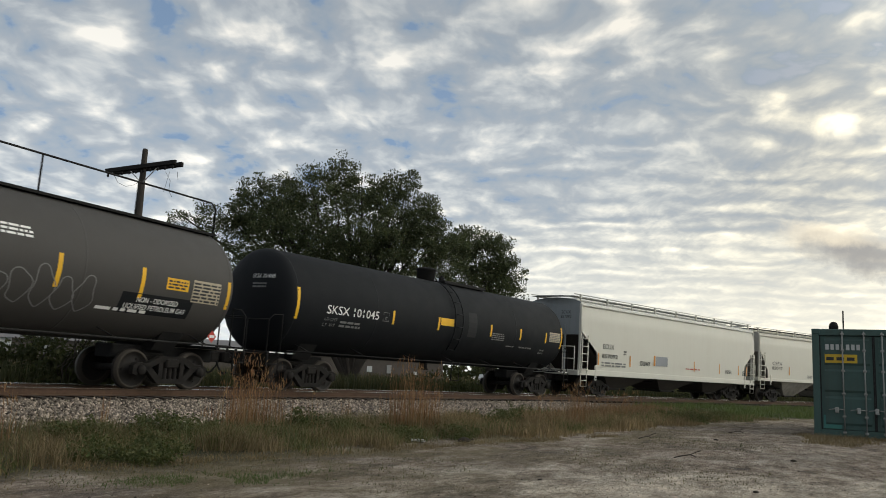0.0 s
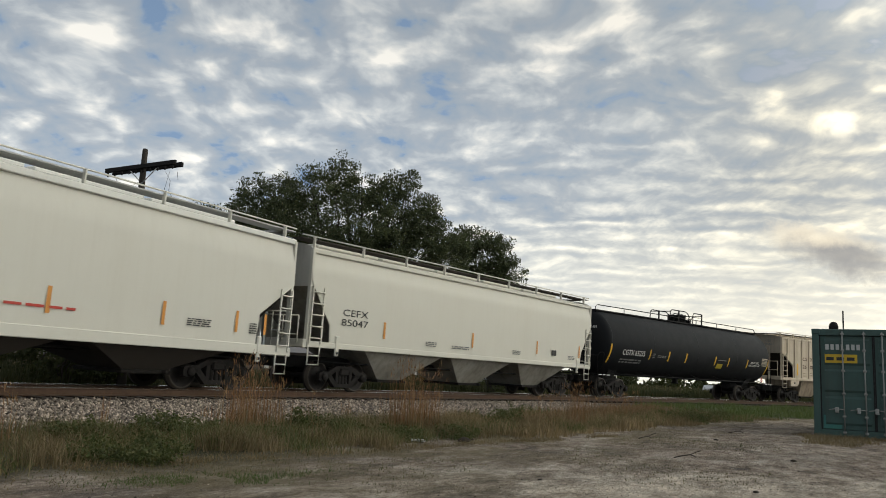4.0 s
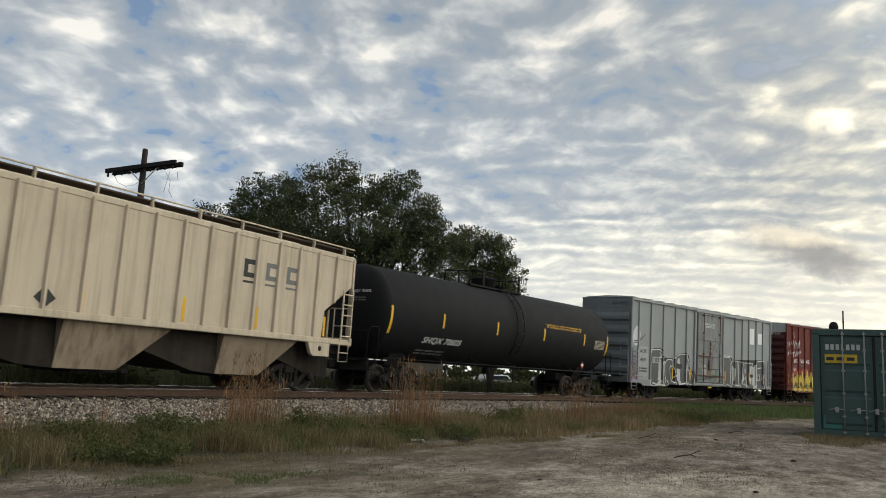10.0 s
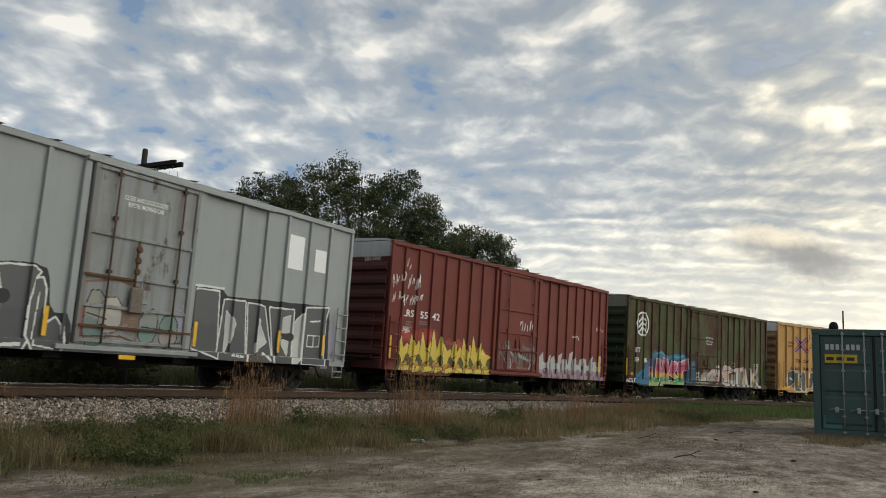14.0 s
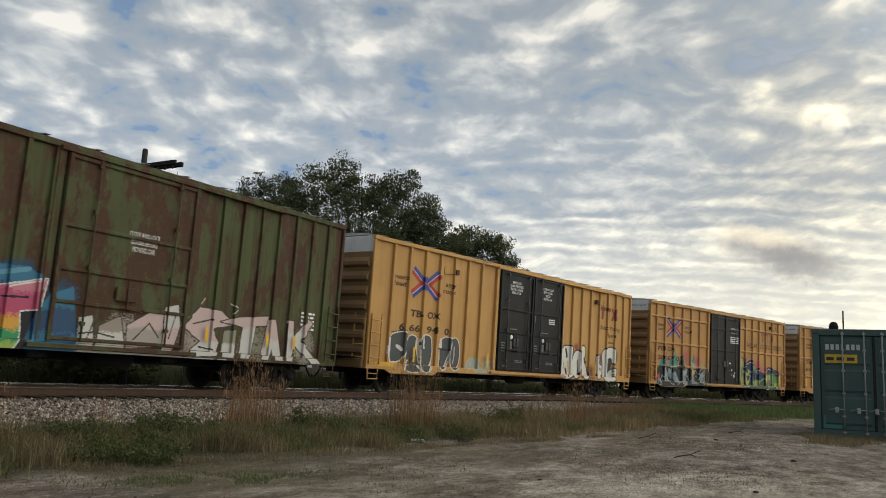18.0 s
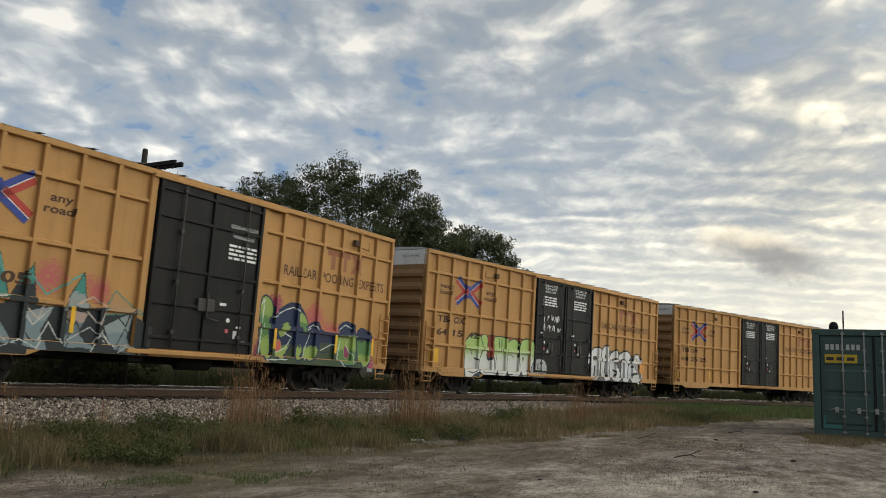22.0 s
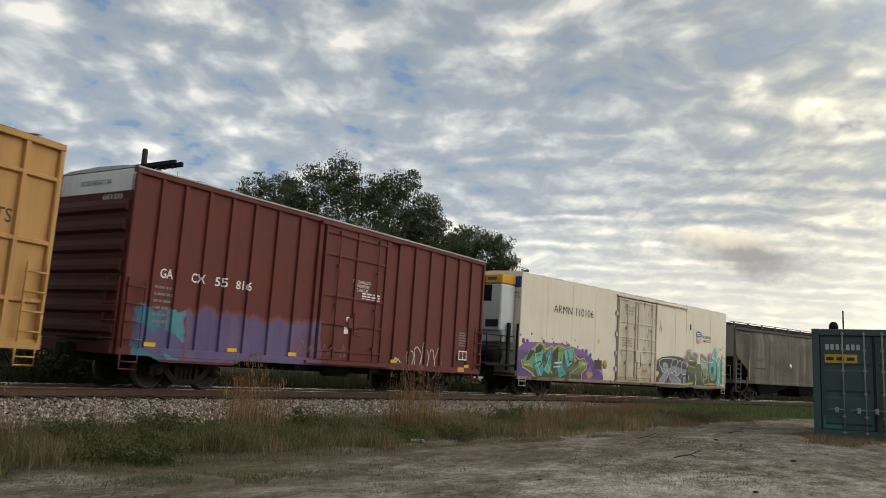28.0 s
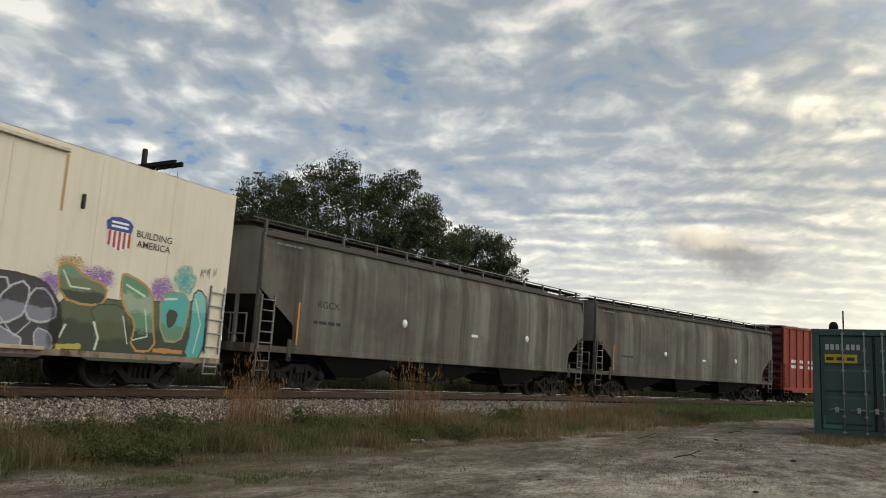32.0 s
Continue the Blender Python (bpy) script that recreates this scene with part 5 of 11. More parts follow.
def lay(car, grid, mats, x0, z0, cell, surf=None):
    """Lays painted cells on a car's side in thin strips that follow its posts and stiffeners."""
    kn, lv, base = FACES.get(car.name, ([(-30, -HALF), (30, -HALF)], [], 0))
    kx, ky = np.array([q[0] for q in kn]), np.array([q[1] for q in kn])
    nz, nx = grid.shape
    if not surf:
        # nothing below the sill but on the bolster tab
        grid = grid.copy()
        left = kn[0][0]
        X, Z = x0 + (np.arange(nx) + 0.5) * cell, z0 + np.arange(nz) * cell
        tab = (X > left + 1.2) & (X < left + 3.4)
        grid[(Z < base - 0.20)[:, None] & ~(tab[None, :] & (Z > base - 0.31)[:, None])] = 0
    mb = MB()
    idx = []
    for j in range(nz):
        row = grid[j]
        za, zb = z0 + j * cell, z0 + (j + 1) * cell
        e = [0, *(np.flatnonzero(np.diff(row)) + 1), nx]
        for p, q in zip(e, e[1:]):
            if row[p] == 0:
                continue
            xa, xb = x0 + p * cell, x0 + q * cell
            xs = [xa, xb] if surf else [xa, *[u for u in kx if xa + 1e-4 < u < xb - 1e-4], xb]
            for u0, u1 in zip(xs, xs[1:]):
                if surf:
                    v = [surf(u0, za), surf(u1, za), surf(u1, zb), surf(u0, zb)]
                else:
                    y0, y1 = np.interp(u0 + 1e-4, kx, ky), np.interp(u1 - 1e-4, kx, ky)
                    for z, yl in lv:
                        if abs((za + zb) / 2 - z) < 0.06:
                            y0, y1 = min(yl, y0), min(yl, y1)
                    if zb < base:
                        y0 = y1 = -HALF - 0.006
                    v = [(u0, y0 - 0.006, za), (u1, y1 - 0.006, za), (u1, y1 - 0.006, zb), (u0, y0 - 0.006, zb)]
                mb.add(v, [(0, 1, 2, 3)])
                idx.append(row[p] - 1)
    me = mb.mesh("graffiti")
    for m in mats:
        me.materials.append(m)
    me.polygons.foreach_set("material_index", idx)
    return part("graffiti", me, None, car, "sprayed graffiti letters")


def rounded(pts, times=2):
    """A closed outline with its corners cut off again and again."""
    for _ in range(times):
        pts = [(p[0] * (1 - u) + q[0] * u, p[1] * (1 - u) + q[1] * u) for p, q in zip(pts, pts[1:] + pts[:1]) for u in (0.25, 0.75)]
    return pts


def piece(car, x0, x1, z0, z1, shapes, lines=(), sprays=(), soft=2, seed=1, surf=None):
    """Graffiti from overlapping outlined shapes (points, fills from low to high, outline, its width), brush lines and clouds of overspray."""
    rng = np.random.default_rng(seed)
    cell = 0.018
    nx, nz = int((x1 - x0) / cell), int((z1 - z0) / cell)
    X, Z = np.meshgrid(x0 + (np.arange(nx) + 0.5) * cell, z0 + (np.arange(nz) + 0.5) * cell)
    grid = np.zeros((nz, nx), int)
    mats, known = [], {}

    def ink(rgb):
        if rgb not in known:
            mats.append(plain("spray_paint", rgb, 0.55, vary=0.22, scale=2.5))
            known[rgb] = len(mats)
        return known[rgb]

    def away(pts, closed):
        d = np.full(X.shape, 9.0)
        inside = np.zeros(X.shape, bool)
        for (ax, az), (bx, bz) in zip(pts, pts[1:] + pts[:1] if closed else pts[1:]):
            t = np.clip(((X - ax) * (bx - ax) + (Z - az) * (bz - az)) / ((bx - ax) ** 2 + (bz - az) ** 2 + 1e-9), 0, 1)
            d = np.minimum(d, np.hypot(X - ax - t * (bx - ax), Z - az - t * (bz - az)))
            if closed and abs(bz - az) > 1e-9:
                inside ^= ((az > Z) != (bz > Z)) & (X < ax + (Z - az) * (bx - ax) / (bz - az))
        return np.where(inside, -d, d) if closed else d

    wav = sum(np.sin(X * f + p) * np.cos(Z * f * 0.8 + q) for f, p, q in zip((3.1, 7.3, 13.0), rng.uniform(0, 6, 3), rng.uniform(0, 6, 3))) / 3
    dots = rng.random(X.shape)
    for cx, cz, rx, rz, rgb in sprays:
        r = np.hypot((X - cx) / rx, (Z - cz) / rz) + 0.25 * wav
        grid[(r < 1) & (dots > r ** 1.5)] = ink(rgb)
    for pts, fills, line, edge in shapes:
        d = away(rounded(list(pts), soft), True) + 0.012 * wav
        grid[d < edge] = ink(line)
        lo, hi = min(p[1] for p in pts), max(p[1] for p in pts)
        band = np.clip((Z - lo) / (hi - lo) + 0.06 * wav + 0.08 * (dots - 0.5), 0, 0.999)
        for k, rgb in enumerate(fills):
            grid[(d < 0) & (band >= k / len(fills)) & (band < (k + 1) / len(fills))] = ink(rgb)
    for pts, rgb, w in lines:
        grid[away(list(pts), False) < w * (0.5 + 0.15 * wav)] = ink(rgb)
    return lay(car, grid, mats, x0, z0, cell, surf)


def build_tanks():
    f = round_side(1.53, 2.57)
    c = tank_car("grey tank car with roof railing and spray-painted outline", -145.6, -126.45, dict(shell=GREYTANK), rail_full=True, side_ladder=False)
    o = 136.03
    reflectors(c, [-127.05 + o, -129.86 + o, -132.05 + o, -136 + o, -140 + o], 2.05, 2.75, surf=f, nz=4, w=0.11)
    lettering(c, "NON - ODORIZED\nLIQUIFIED PETROLEUM GAS", -130.2 + o, -128.35 + o, 1.78, 2.08, f, WHITE_INK, 0.01)
    plate(c, "paint_patch", -130.35 + o, -128.2 + o, 1.70, 2.16, round_side(1.53, 2.57, 0.002), BLACKTANK, "black patch behind the lettering", nz=4)
    bars(c, -130.9 + o, -129.5 + o, 1.72, 1.84, 1, f, WHITE_INK)
    plate(c, "notice", -129.15 + o, -128.45 + o, 2.34, 2.62, f, YELLOW, "yellow notice with small print", nz=2)
    bars(c, -129.1 + o, -128.5 + o, 2.38, 2.60, 3, round_side(1.53, 2.57, 0.008), DARK_INK)
    plate(c, "notice", -128.3 + o, -127.35 + o, 2.12, 2.66, f, TAN_PRINT, "grey panel of small print", nz=3)
    bars(c, -128.28 + o, -127.37 + o, 2.15, 2.64, 6, round_side(1.53, 2.57, 0.008), DARK_INK)
    bars(c, -133.4 + o, -132.7 + o, 2.95, 3.2, 3, f, WHITE_INK)
    outline(c, -133.6 + o, -131.0 + o, 1.65, 2.45, f, GREY_INK)
    placard(c, -127.2 + o, 1.34, flat_side(-1.25))
    c = tank_car("black tank car with white lettering and yellow reflectors", -125.0, -107.95, dict(shell=BLACKTANK, ladder=BLACKTANK, dome_x=-0.1), dome="low", side_ladder=True)
    o = 116.475
    lettering(c, "SKSX 101045", -123.19 + o, -120.84 + o, 2.3, 2.56, f, WHITE_INK, 0.004)
    lettering(c, "LD LMT", -123.22 + o, -122.68 + o, 2.10, 2.19, f, GREY_INK)
    lettering(c, "LT  WT", -123.24 + o, -122.72 + o, 1.93, 2.02, f, GREY_INK)
    bars(c, -122.55 + o, -121.6 + o, 1.95, 2.18, 2, f, GREY_INK)
    for xa, xb, za, zb in ((-120.62, -120.32, 2.28, 2.295), (-120.62, -120.32, 2.555, 2.57), (-120.62, -120.605, 2.28, 2.57), (-120.335, -120.32, 2.28, 2.57)):
        plate(c, "stencil_frame", xa + o, xb + o, za, zb, f, GREY_INK)
    lettering(c, "C", -120.52 + o, -120.42 + o, 2.32, 2.43, f, GREY_INK, 0.02)
    reflectors(c, [-124.39 + o, -108.52 + o], 2.05, 2.95, surf=f, nz=5, w=0.11)
    reflectors(c, [-120.1 + o, -117.6 + o, -114.2 + o, -112.0 + o, -109.9 + o], 2.22, 2.66, surf=f, nz=3)
    plate(c, "notice", -117.5 + o, -116.7 + o, 2.40, 2.66, f, YELLOW, "yellow notice", nz=2)
    plate(c, "notice", -109.6 + o, -108.65 + o, 2.3, 2.7, f, TAN_PRINT, "tan panel of small print", nz=2)
    bars(c, -109.58 + o, -108.67 + o, 2.33, 2.68, 5, round_side(1.53, 2.57, 0.008), GREY_INK)
    bars(c, -114.1 + o, -113.2 + o, 2.1, 2.4, 4, f, GREY_INK)
    bars(c, -112.9 + o, -112.3 + o, 1.9, 1.98, 1, f, GREY_INK)
    bars(c, -111.9 + o, -110.9 + o, 1.9, 2.0, 1, f, GREY_INK)
    bars(c, -110.2 + o, -109.8 + o, 1.75, 1.98, 2, f, GREY_INK)
    plate(c, "scuff", -115.75 + o, -115.2 + o, 2.1, 3.0, f, paint("scuffed_black", (0.020, 0.021, 0.022), 0.7, dirt=0.7, dirt_rgb=(0.011, 0.0115, 0.0125)), "scuffed grey patch", nz=5)
    lettering(c, "SKSX 101045", 0.15, 0.95, 3.16, 3.28, head_side(8.525, 0.55, 1.53, 2.57), WHITE_INK)
    bars(c, 0.2, 0.7, 2.88, 3.06, 2, head_side(8.525, 0.55, 1.53, 2.57), GREY_INK)
    g = round_side(1.60, 2.64)
    c = tank_car("long black tank car with white lettering and yellow reflectors", -68.45, -50.05, dict(shell=BLACKTANK, dome_x=0.13, walk_rail=0.32), r=1.60, zc=2.64, dome="round", rail_full=True, side_ladder=False)
    o = 59.25
    lettering(c, "CGTX 65235", -66.86 + o, -64.85 + o, 2.08, 2.34, g, WHITE_INK, 0.0)
    bars(c, -66.9 + o, -65.0 + o, 1.70, 1.95, 2, g, GREY_INK)
    bars(c, -64.1 + o, -63.85 + o, 2.05, 2.32, 3, g, GREY_INK)
    reflectors(c, [-67.91 + o, -50.62 + o], 1.65, 2.55, surf=g, nz=5, w=0.11)
    reflectors(c, [-64.35 + o, -62.5 + o, -60.7 + o, -57.4 + o, -55.8 + o, -53.4 + o], 1.95, 2.45, surf=g, nz=3)
    bars(c, -63.6 + o, -62.8 + o, 2.1, 2.24, 2, g, GREY_INK)
    plate(c, "notice", -57.12 + o, -56.42 + o, 1.80, 2.06, g, paint("dull_yellow", (0.40, 0.30, 0.02), 0.5), "yellow notice", nz=2)
    plate(c, "notice", -57.1 + o, -56.1 + o, 2.24, 2.28, g, GREY_INK)
    lettering(c, "NON ODORIZED\nLIQUEFIED PETROLEUM", -53.2 + o, -51.7 + o, 2.05, 2.35, g, WHITE_INK)
    plate(c, "notice", -51.5 + o, -50.75 + o, 2.15, 2.62, g, TAN_PRINT, "grey panel of small print", nz=3)
    bars(c, -51.48 + o, -50.77 + o, 2.18, 2.6, 5, round_side(1.60, 2.64, 0.008), DARK_INK)
    placard(c, -50.9 + o, 1.30, flat_side(-1.3))
    lettering(c, "CGTX 65235", 0.15, 0.95, 3.28, 3.40, head_side(9.2, 0.55, 1.60, 2.64), WHITE_INK)
    bars(c, 0.2, 0.7, 3.0, 3.16, 2, head_side(9.2, 0.55, 1.60, 2.64), GREY_INK)
    g = round_side(1.61, 2.65)
    c = tank_car("black tank car with round valve housing, railing and rust-streaked ladder", -30.35, -13.8, dict(shell=BLACKTANK2, ladder=BLACKTANK2, dome_x=-0.45), r=1.61, zc=2.65)
    o = 22.075
    lettering(c, "SHQX 70605", -27.9 + o, -25.7 + o, 1.70, 1.95, g, WHITE_INK, 0.012, lean=0.25)
    bars(c, -27.9 + o, -26.3 + o, 1.35, 1.55, 2, g, GREY_INK)
    reflectors(c, [-29.8 + o, -14.35 + o], 1.95, 2.85, surf=g, nz=5, w=0.11)
    reflectors(c, [-27.0 + o, -23.6 + o, -20.1 + o, -16.6 + o], 2.3, 2.8, surf=g, nz=3)
    lettering(c, "CAUTION CAR IS NOT EQUIPPED WITH VACUUM RELIEF VALVE\nAIR INLET VALVE MUST BE OPEN PRIOR TO UNLOADING CAR", -19.95 + o, -16.9 + o, 2.85, 3.02, g, YELLOW, 0.01)
    plate(c, "notice", -15.6 + o, -14.6 + o, 2.18, 2.62, g, plain("dim_panel", (0.05, 0.05, 0.05), 0.7), "dark panel of small grey print", nz=2)
    bars(c, -15.58 + o, -14.62 + o, 2.2, 2.6, 7, round_side(1.61, 2.65, 0.008), TAN_PRINT)
    plate(c, "rust_streak", -21.86 + o, -21.72 + o, 1.25, 3.5, g, paint("rust_streaks", (0.045, 0.016, 0.012), 0.85, dirt=0.6, dirt_rgb=(0.014, 0.012, 0.012)), "rust-red streak down the shell", nz=8)
    placard(c, -16.35 + o, 1.42, flat_side(-1.4))
    lettering(c, "SHQX 70605", 0.15, 0.95, 3.22, 3.34, head_side(8.275, 0.55, 1.61, 2.65), WHITE_INK)
    bars(c, 0.2, 0.8, 2.96, 3.12, 2, head_side(8.275, 0.55, 1.61, 2.65), GREY_INK)


def build_hoppers():
    white = paint("cream_white_paint", (0.57, 0.55, 0.485), 0.5, dirt=0.14, dirt_rgb=(0.4, 0.36, 0.28), vary=0.05, streak=0.7)
    grey_end = paint("grey_end_paint", (0.27, 0.29, 0.30), 0.55, dirt=0.35, dirt_rgb=(0.12, 0.11, 0.10))
    # grime, with the dimness under the white hopper put into its colour too
    dark = paint("grimy_shaded_hopper_paint", (0.055, 0.047, 0.040), 0.75, dirt=0.6, dirt_rgb=(0.05, 0.042, 0.035))
    # roof and eave whiter than the sides: light on the up-facing slope in colour
    m = dict(body=white, end=grey_end, under=dark, slope=dark, chute=dark, walk=GREY_STEEL, roof=paint("clean_lit_white_roof", (0.68, 0.67, 0.62), 0.45, dirt=0.1))
    c = hopper("clean white covered hopper with grey ends", -106.75, -88.4, m, top=4.22, crown=0.30, sill=(0.98, 1.24), curved=True)
    f = lambda x, z: (x, -HALF - 0.018, z)
    lettering(c, "ECUX", -7.41, -6.44, 2.25, 2.49, f, DARK_INK, 0.015)
    lettering(c, "857092", -7.47, -6.12, 1.82, 2.02, f, DARK_INK, 0.015)
    bars(c, -7.5, -5.4, 1.45, 1.7, 2, f, GREY_INK)
    bars(c, -5.6, -5.35, 2.05, 2.3, 2, f, DARK_INK)
    reflectors(c, [-7.75, -5.0, 1.55, 4.55, 7.0, 8.1], 1.5, 2.05, y=-HALF - 0.018, material=ORANGE)
    plate(c, "paint_patch", -2.55, -1.35, 1.66, 2.14, f, paint("grey_patch", (0.28, 0.29, 0.31), 0.6), "grey square of fresh paint")
    plate(c, "reflector", -2.75, -2.6, 1.64, 2.16, f, ORANGE)
    bars(c, -4.1, -3.1, 1.62, 1.85, 4, f, DARK_INK)
    bars(c, 5.3, 6.1, 1.55, 1.75, 4, f, DARK_INK)
    bars(c, 0.6, 2.2, 1.6, 1.7, 1, f, RED_INK)
    bars(c, 7.5, 7.8, 1.5, 1.8, 5, f, DARK_INK)
    fe = end_side(-9.175 - 0.006)
    lettering(c, "ECUX\n857092", 0.35, 0.95, 3.55, 3.9, fe, DARK_INK)
    cream = paint("cream_paint", (0.59, 0.565, 0.49), 0.5, dirt=0.12, dirt_rgb=(0.42, 0.36, 0.26), vary=0.06, streak=0.6)
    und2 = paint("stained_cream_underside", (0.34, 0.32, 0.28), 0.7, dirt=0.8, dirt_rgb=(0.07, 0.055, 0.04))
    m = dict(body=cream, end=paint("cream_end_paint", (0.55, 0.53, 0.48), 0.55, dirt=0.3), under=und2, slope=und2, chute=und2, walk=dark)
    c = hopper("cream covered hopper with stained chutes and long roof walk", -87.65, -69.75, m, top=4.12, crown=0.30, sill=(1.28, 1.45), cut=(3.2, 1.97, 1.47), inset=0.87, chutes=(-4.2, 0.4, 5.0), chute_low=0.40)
    reflectors(c, [-5.6, -0.6, 4.1, 7.85], 1.72, 2.25, y=-HALF - 0.018, material=ORANGE)
    plate(c, "notice", 5.35, 5.75, 1.72, 1.95, f, DARK_INK, "small black notice")
    for x0 in (-3.4, 2.2, 6.8):
        bars(c, x0, x0 + 0.6, 1.62, 1.8, 3, f, GREY_INK)
    bars(c, -1.9, -0.8, 1.62, 1.75, 2, f, GREY_INK)
    lettering(c, "CEFX\n85047", -7.6, -6.4, 2.0, 2.5, f, DARK_INK)
    tan = paint("dusty_tan_paint", (0.58, 0.49, 0.37), 0.65, dirt=0.40, dirt_rgb=(0.21, 0.155, 0.105), vary=0.14, streak=1.2)
    # dirt plus the shade below the body, both put into this low tan
    tan_u = paint("dirty_shaded_tan_underside", (0.19, 0.148, 0.105), 0.8, dirt=0.8, dirt_rgb=(0.06, 0.045, 0.035), vary=0.3)
    # darker copy of the body tan; the ends' shade is put into its colour
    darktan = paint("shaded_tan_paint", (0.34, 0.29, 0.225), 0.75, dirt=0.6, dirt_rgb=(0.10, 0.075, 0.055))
    # the slope's near-black carries the shadow under the ends and between chutes
    m = dict(body=tan, end=darktan, under=tan_u, slope=paint("shadow_dark_slope", (0.018, 0.014, 0.011), 0.85), chute=paint("stained_tan_chute", (0.33, 0.26, 0.185), 0.75, dirt=0.6, dirt_rgb=(0.09, 0.06, 0.04), vary=0.3, streak=1.3), walk=rust_steel("rusty_grating", (0.09, 0.065, 0.05)))
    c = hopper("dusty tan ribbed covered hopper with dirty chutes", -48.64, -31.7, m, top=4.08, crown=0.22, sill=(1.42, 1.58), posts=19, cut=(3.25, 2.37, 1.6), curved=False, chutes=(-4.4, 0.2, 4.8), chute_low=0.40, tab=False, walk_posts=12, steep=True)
    f = lambda x, z: (x, -HALF + 0.046, z)
    for s, x in (("CS", -5.99), ("XT", -5.1)):
        lettering(c, s, x, x + 0.5, 2.72, 2.95, f, BROWN_INK, 0.01)
    for s, x in (("26", -5.99), ("00", -5.1), ("27", -4.2)):
        lettering(c, s, x, x + 0.48, 2.22, 2.46, f, BROWN_INK, 0.01)
    # large faded emblem of three blocks, each over a bar
    for k, ink in enumerate((DARK_INK, GREY_INK, GREY_INK)):
        x = 3.68 + k * 0.84
        e = part("emblem", MB().add([(x, f(0, 0)[1], 2.95), (x + 0.52, f(0, 0)[1], 2.95), (x + 0.52, f(0, 0)[1], 3.08), (x + 0.15, f(0, 0)[1], 3.08), (x + 0.15, f(0, 0)[1], 3.3), (x + 0.52, f(0, 0)[1], 3.3), (x + 0.52, f(0, 0)[1], 3.43), (x, f(0, 0)[1], 3.43)], [tuple(range(8))]), ink, c, "faded emblem")
        plate(e, "emblem_bar", x, x + 0.5, 2.80, 2.86, f, ink)
    part("diamond_mark", MB().add([(-1.80, -HALF + 0.045, 1.60), (-1.57, -HALF + 0.045, 1.81), (-1.84, -HALF + 0.045, 2.05), (-2.07, -HALF + 0.045, 1.80)], [(0, 1, 2, 3)]), DARK_INK, c)
    reflectors(c, [-6.62], 1.75, 2.5, y=-HALF + 0.045, material=YELLOW, w=0.13)
    reflectors(c, [-3.55, -0.96, 1.81, 4.32, 7.2], 1.62, 2.2, y=-HALF + 0.045, material=YELLOW)
    faint = plain("faded_brown_print", (0.36, 0.29, 0.21), 0.7)
    bars(c, -6.0, -5.55, 1.70, 2.0, 2, f, faint)
    bars(c, -5.1, -4.5, 1.75, 2.05, 2, f, faint)
    bars(c, -4.3, -3.75, 1.68, 1.76, 1, f, faint)
    lettering(c, "CSXT\n260027", 0.3, 0.95, 3.62, 3.95, end_side(-8.47 - 0.006), GREY_INK)
    grey = paint("weathered_grey_paint", (0.135, 0.118, 0.098), 0.78, dirt=0.85, dirt_rgb=(0.045, 0.033, 0.025), vary=0.35, streak=1.2, broad=4.5, pale=(0.27, 0.245, 0.21))
    grey2 = paint("weathered_grey_end", (0.24, 0.23, 0.21), 0.7, dirt=0.5)
    m = dict(body=grey, end=grey2, under=dark, slope=paint("black_slope", (0.025, 0.023, 0.021), 0.8), chute=BLACKFRAME, rail=paint("dull_rail_paint", (0.20, 0.185, 0.165), 0.7, dirt=0.5), walk=dark, roof=paint("sooty_roof", (0.085, 0.075, 0.065), 0.8, dirt=0.6))
    for s0, s1 in ((160.0, 179.25), (180.45, 199.75)):
        c = hopper("weathered grey covered hopper streaked with rust and soot", s0, s1, m, top=4.30, crown=0.26, sill=(1.05, 1.22), curved=True, walk_posts=13, cut=(2.75, 1.85, 1.4))
        f = lambda x, z: (x, -HALF - 0.018, z)
        if s0 < 170:
            lettering(c, "RGCX", -7.42, -6.5, 2.42, 2.63, f, DARK_INK, 0.01)
        bars(c, -7.55, -6.4, 1.95, 2.12, 1, f, DARK_INK)
        for x in (-3.36, 4.6):
            part("round_mark", MB().lathe([(0.14, -0.002), (0.14, 0.002)], (x, -HALF - 0.02, 2.28), 1, 16), WHITE_INK, c)
        plate(c, "notice", 0.6, 1.0, 2.1, 2.2, f, WHITE_INK)
        reflectors(c, [-8.15], 1.3, 2.5, y=-HALF - 0.018, material=ORANGE, w=0.06)
        bars(c, -9.2, -8.2, 4.02, 4.12, 1, f, GREY_INK)


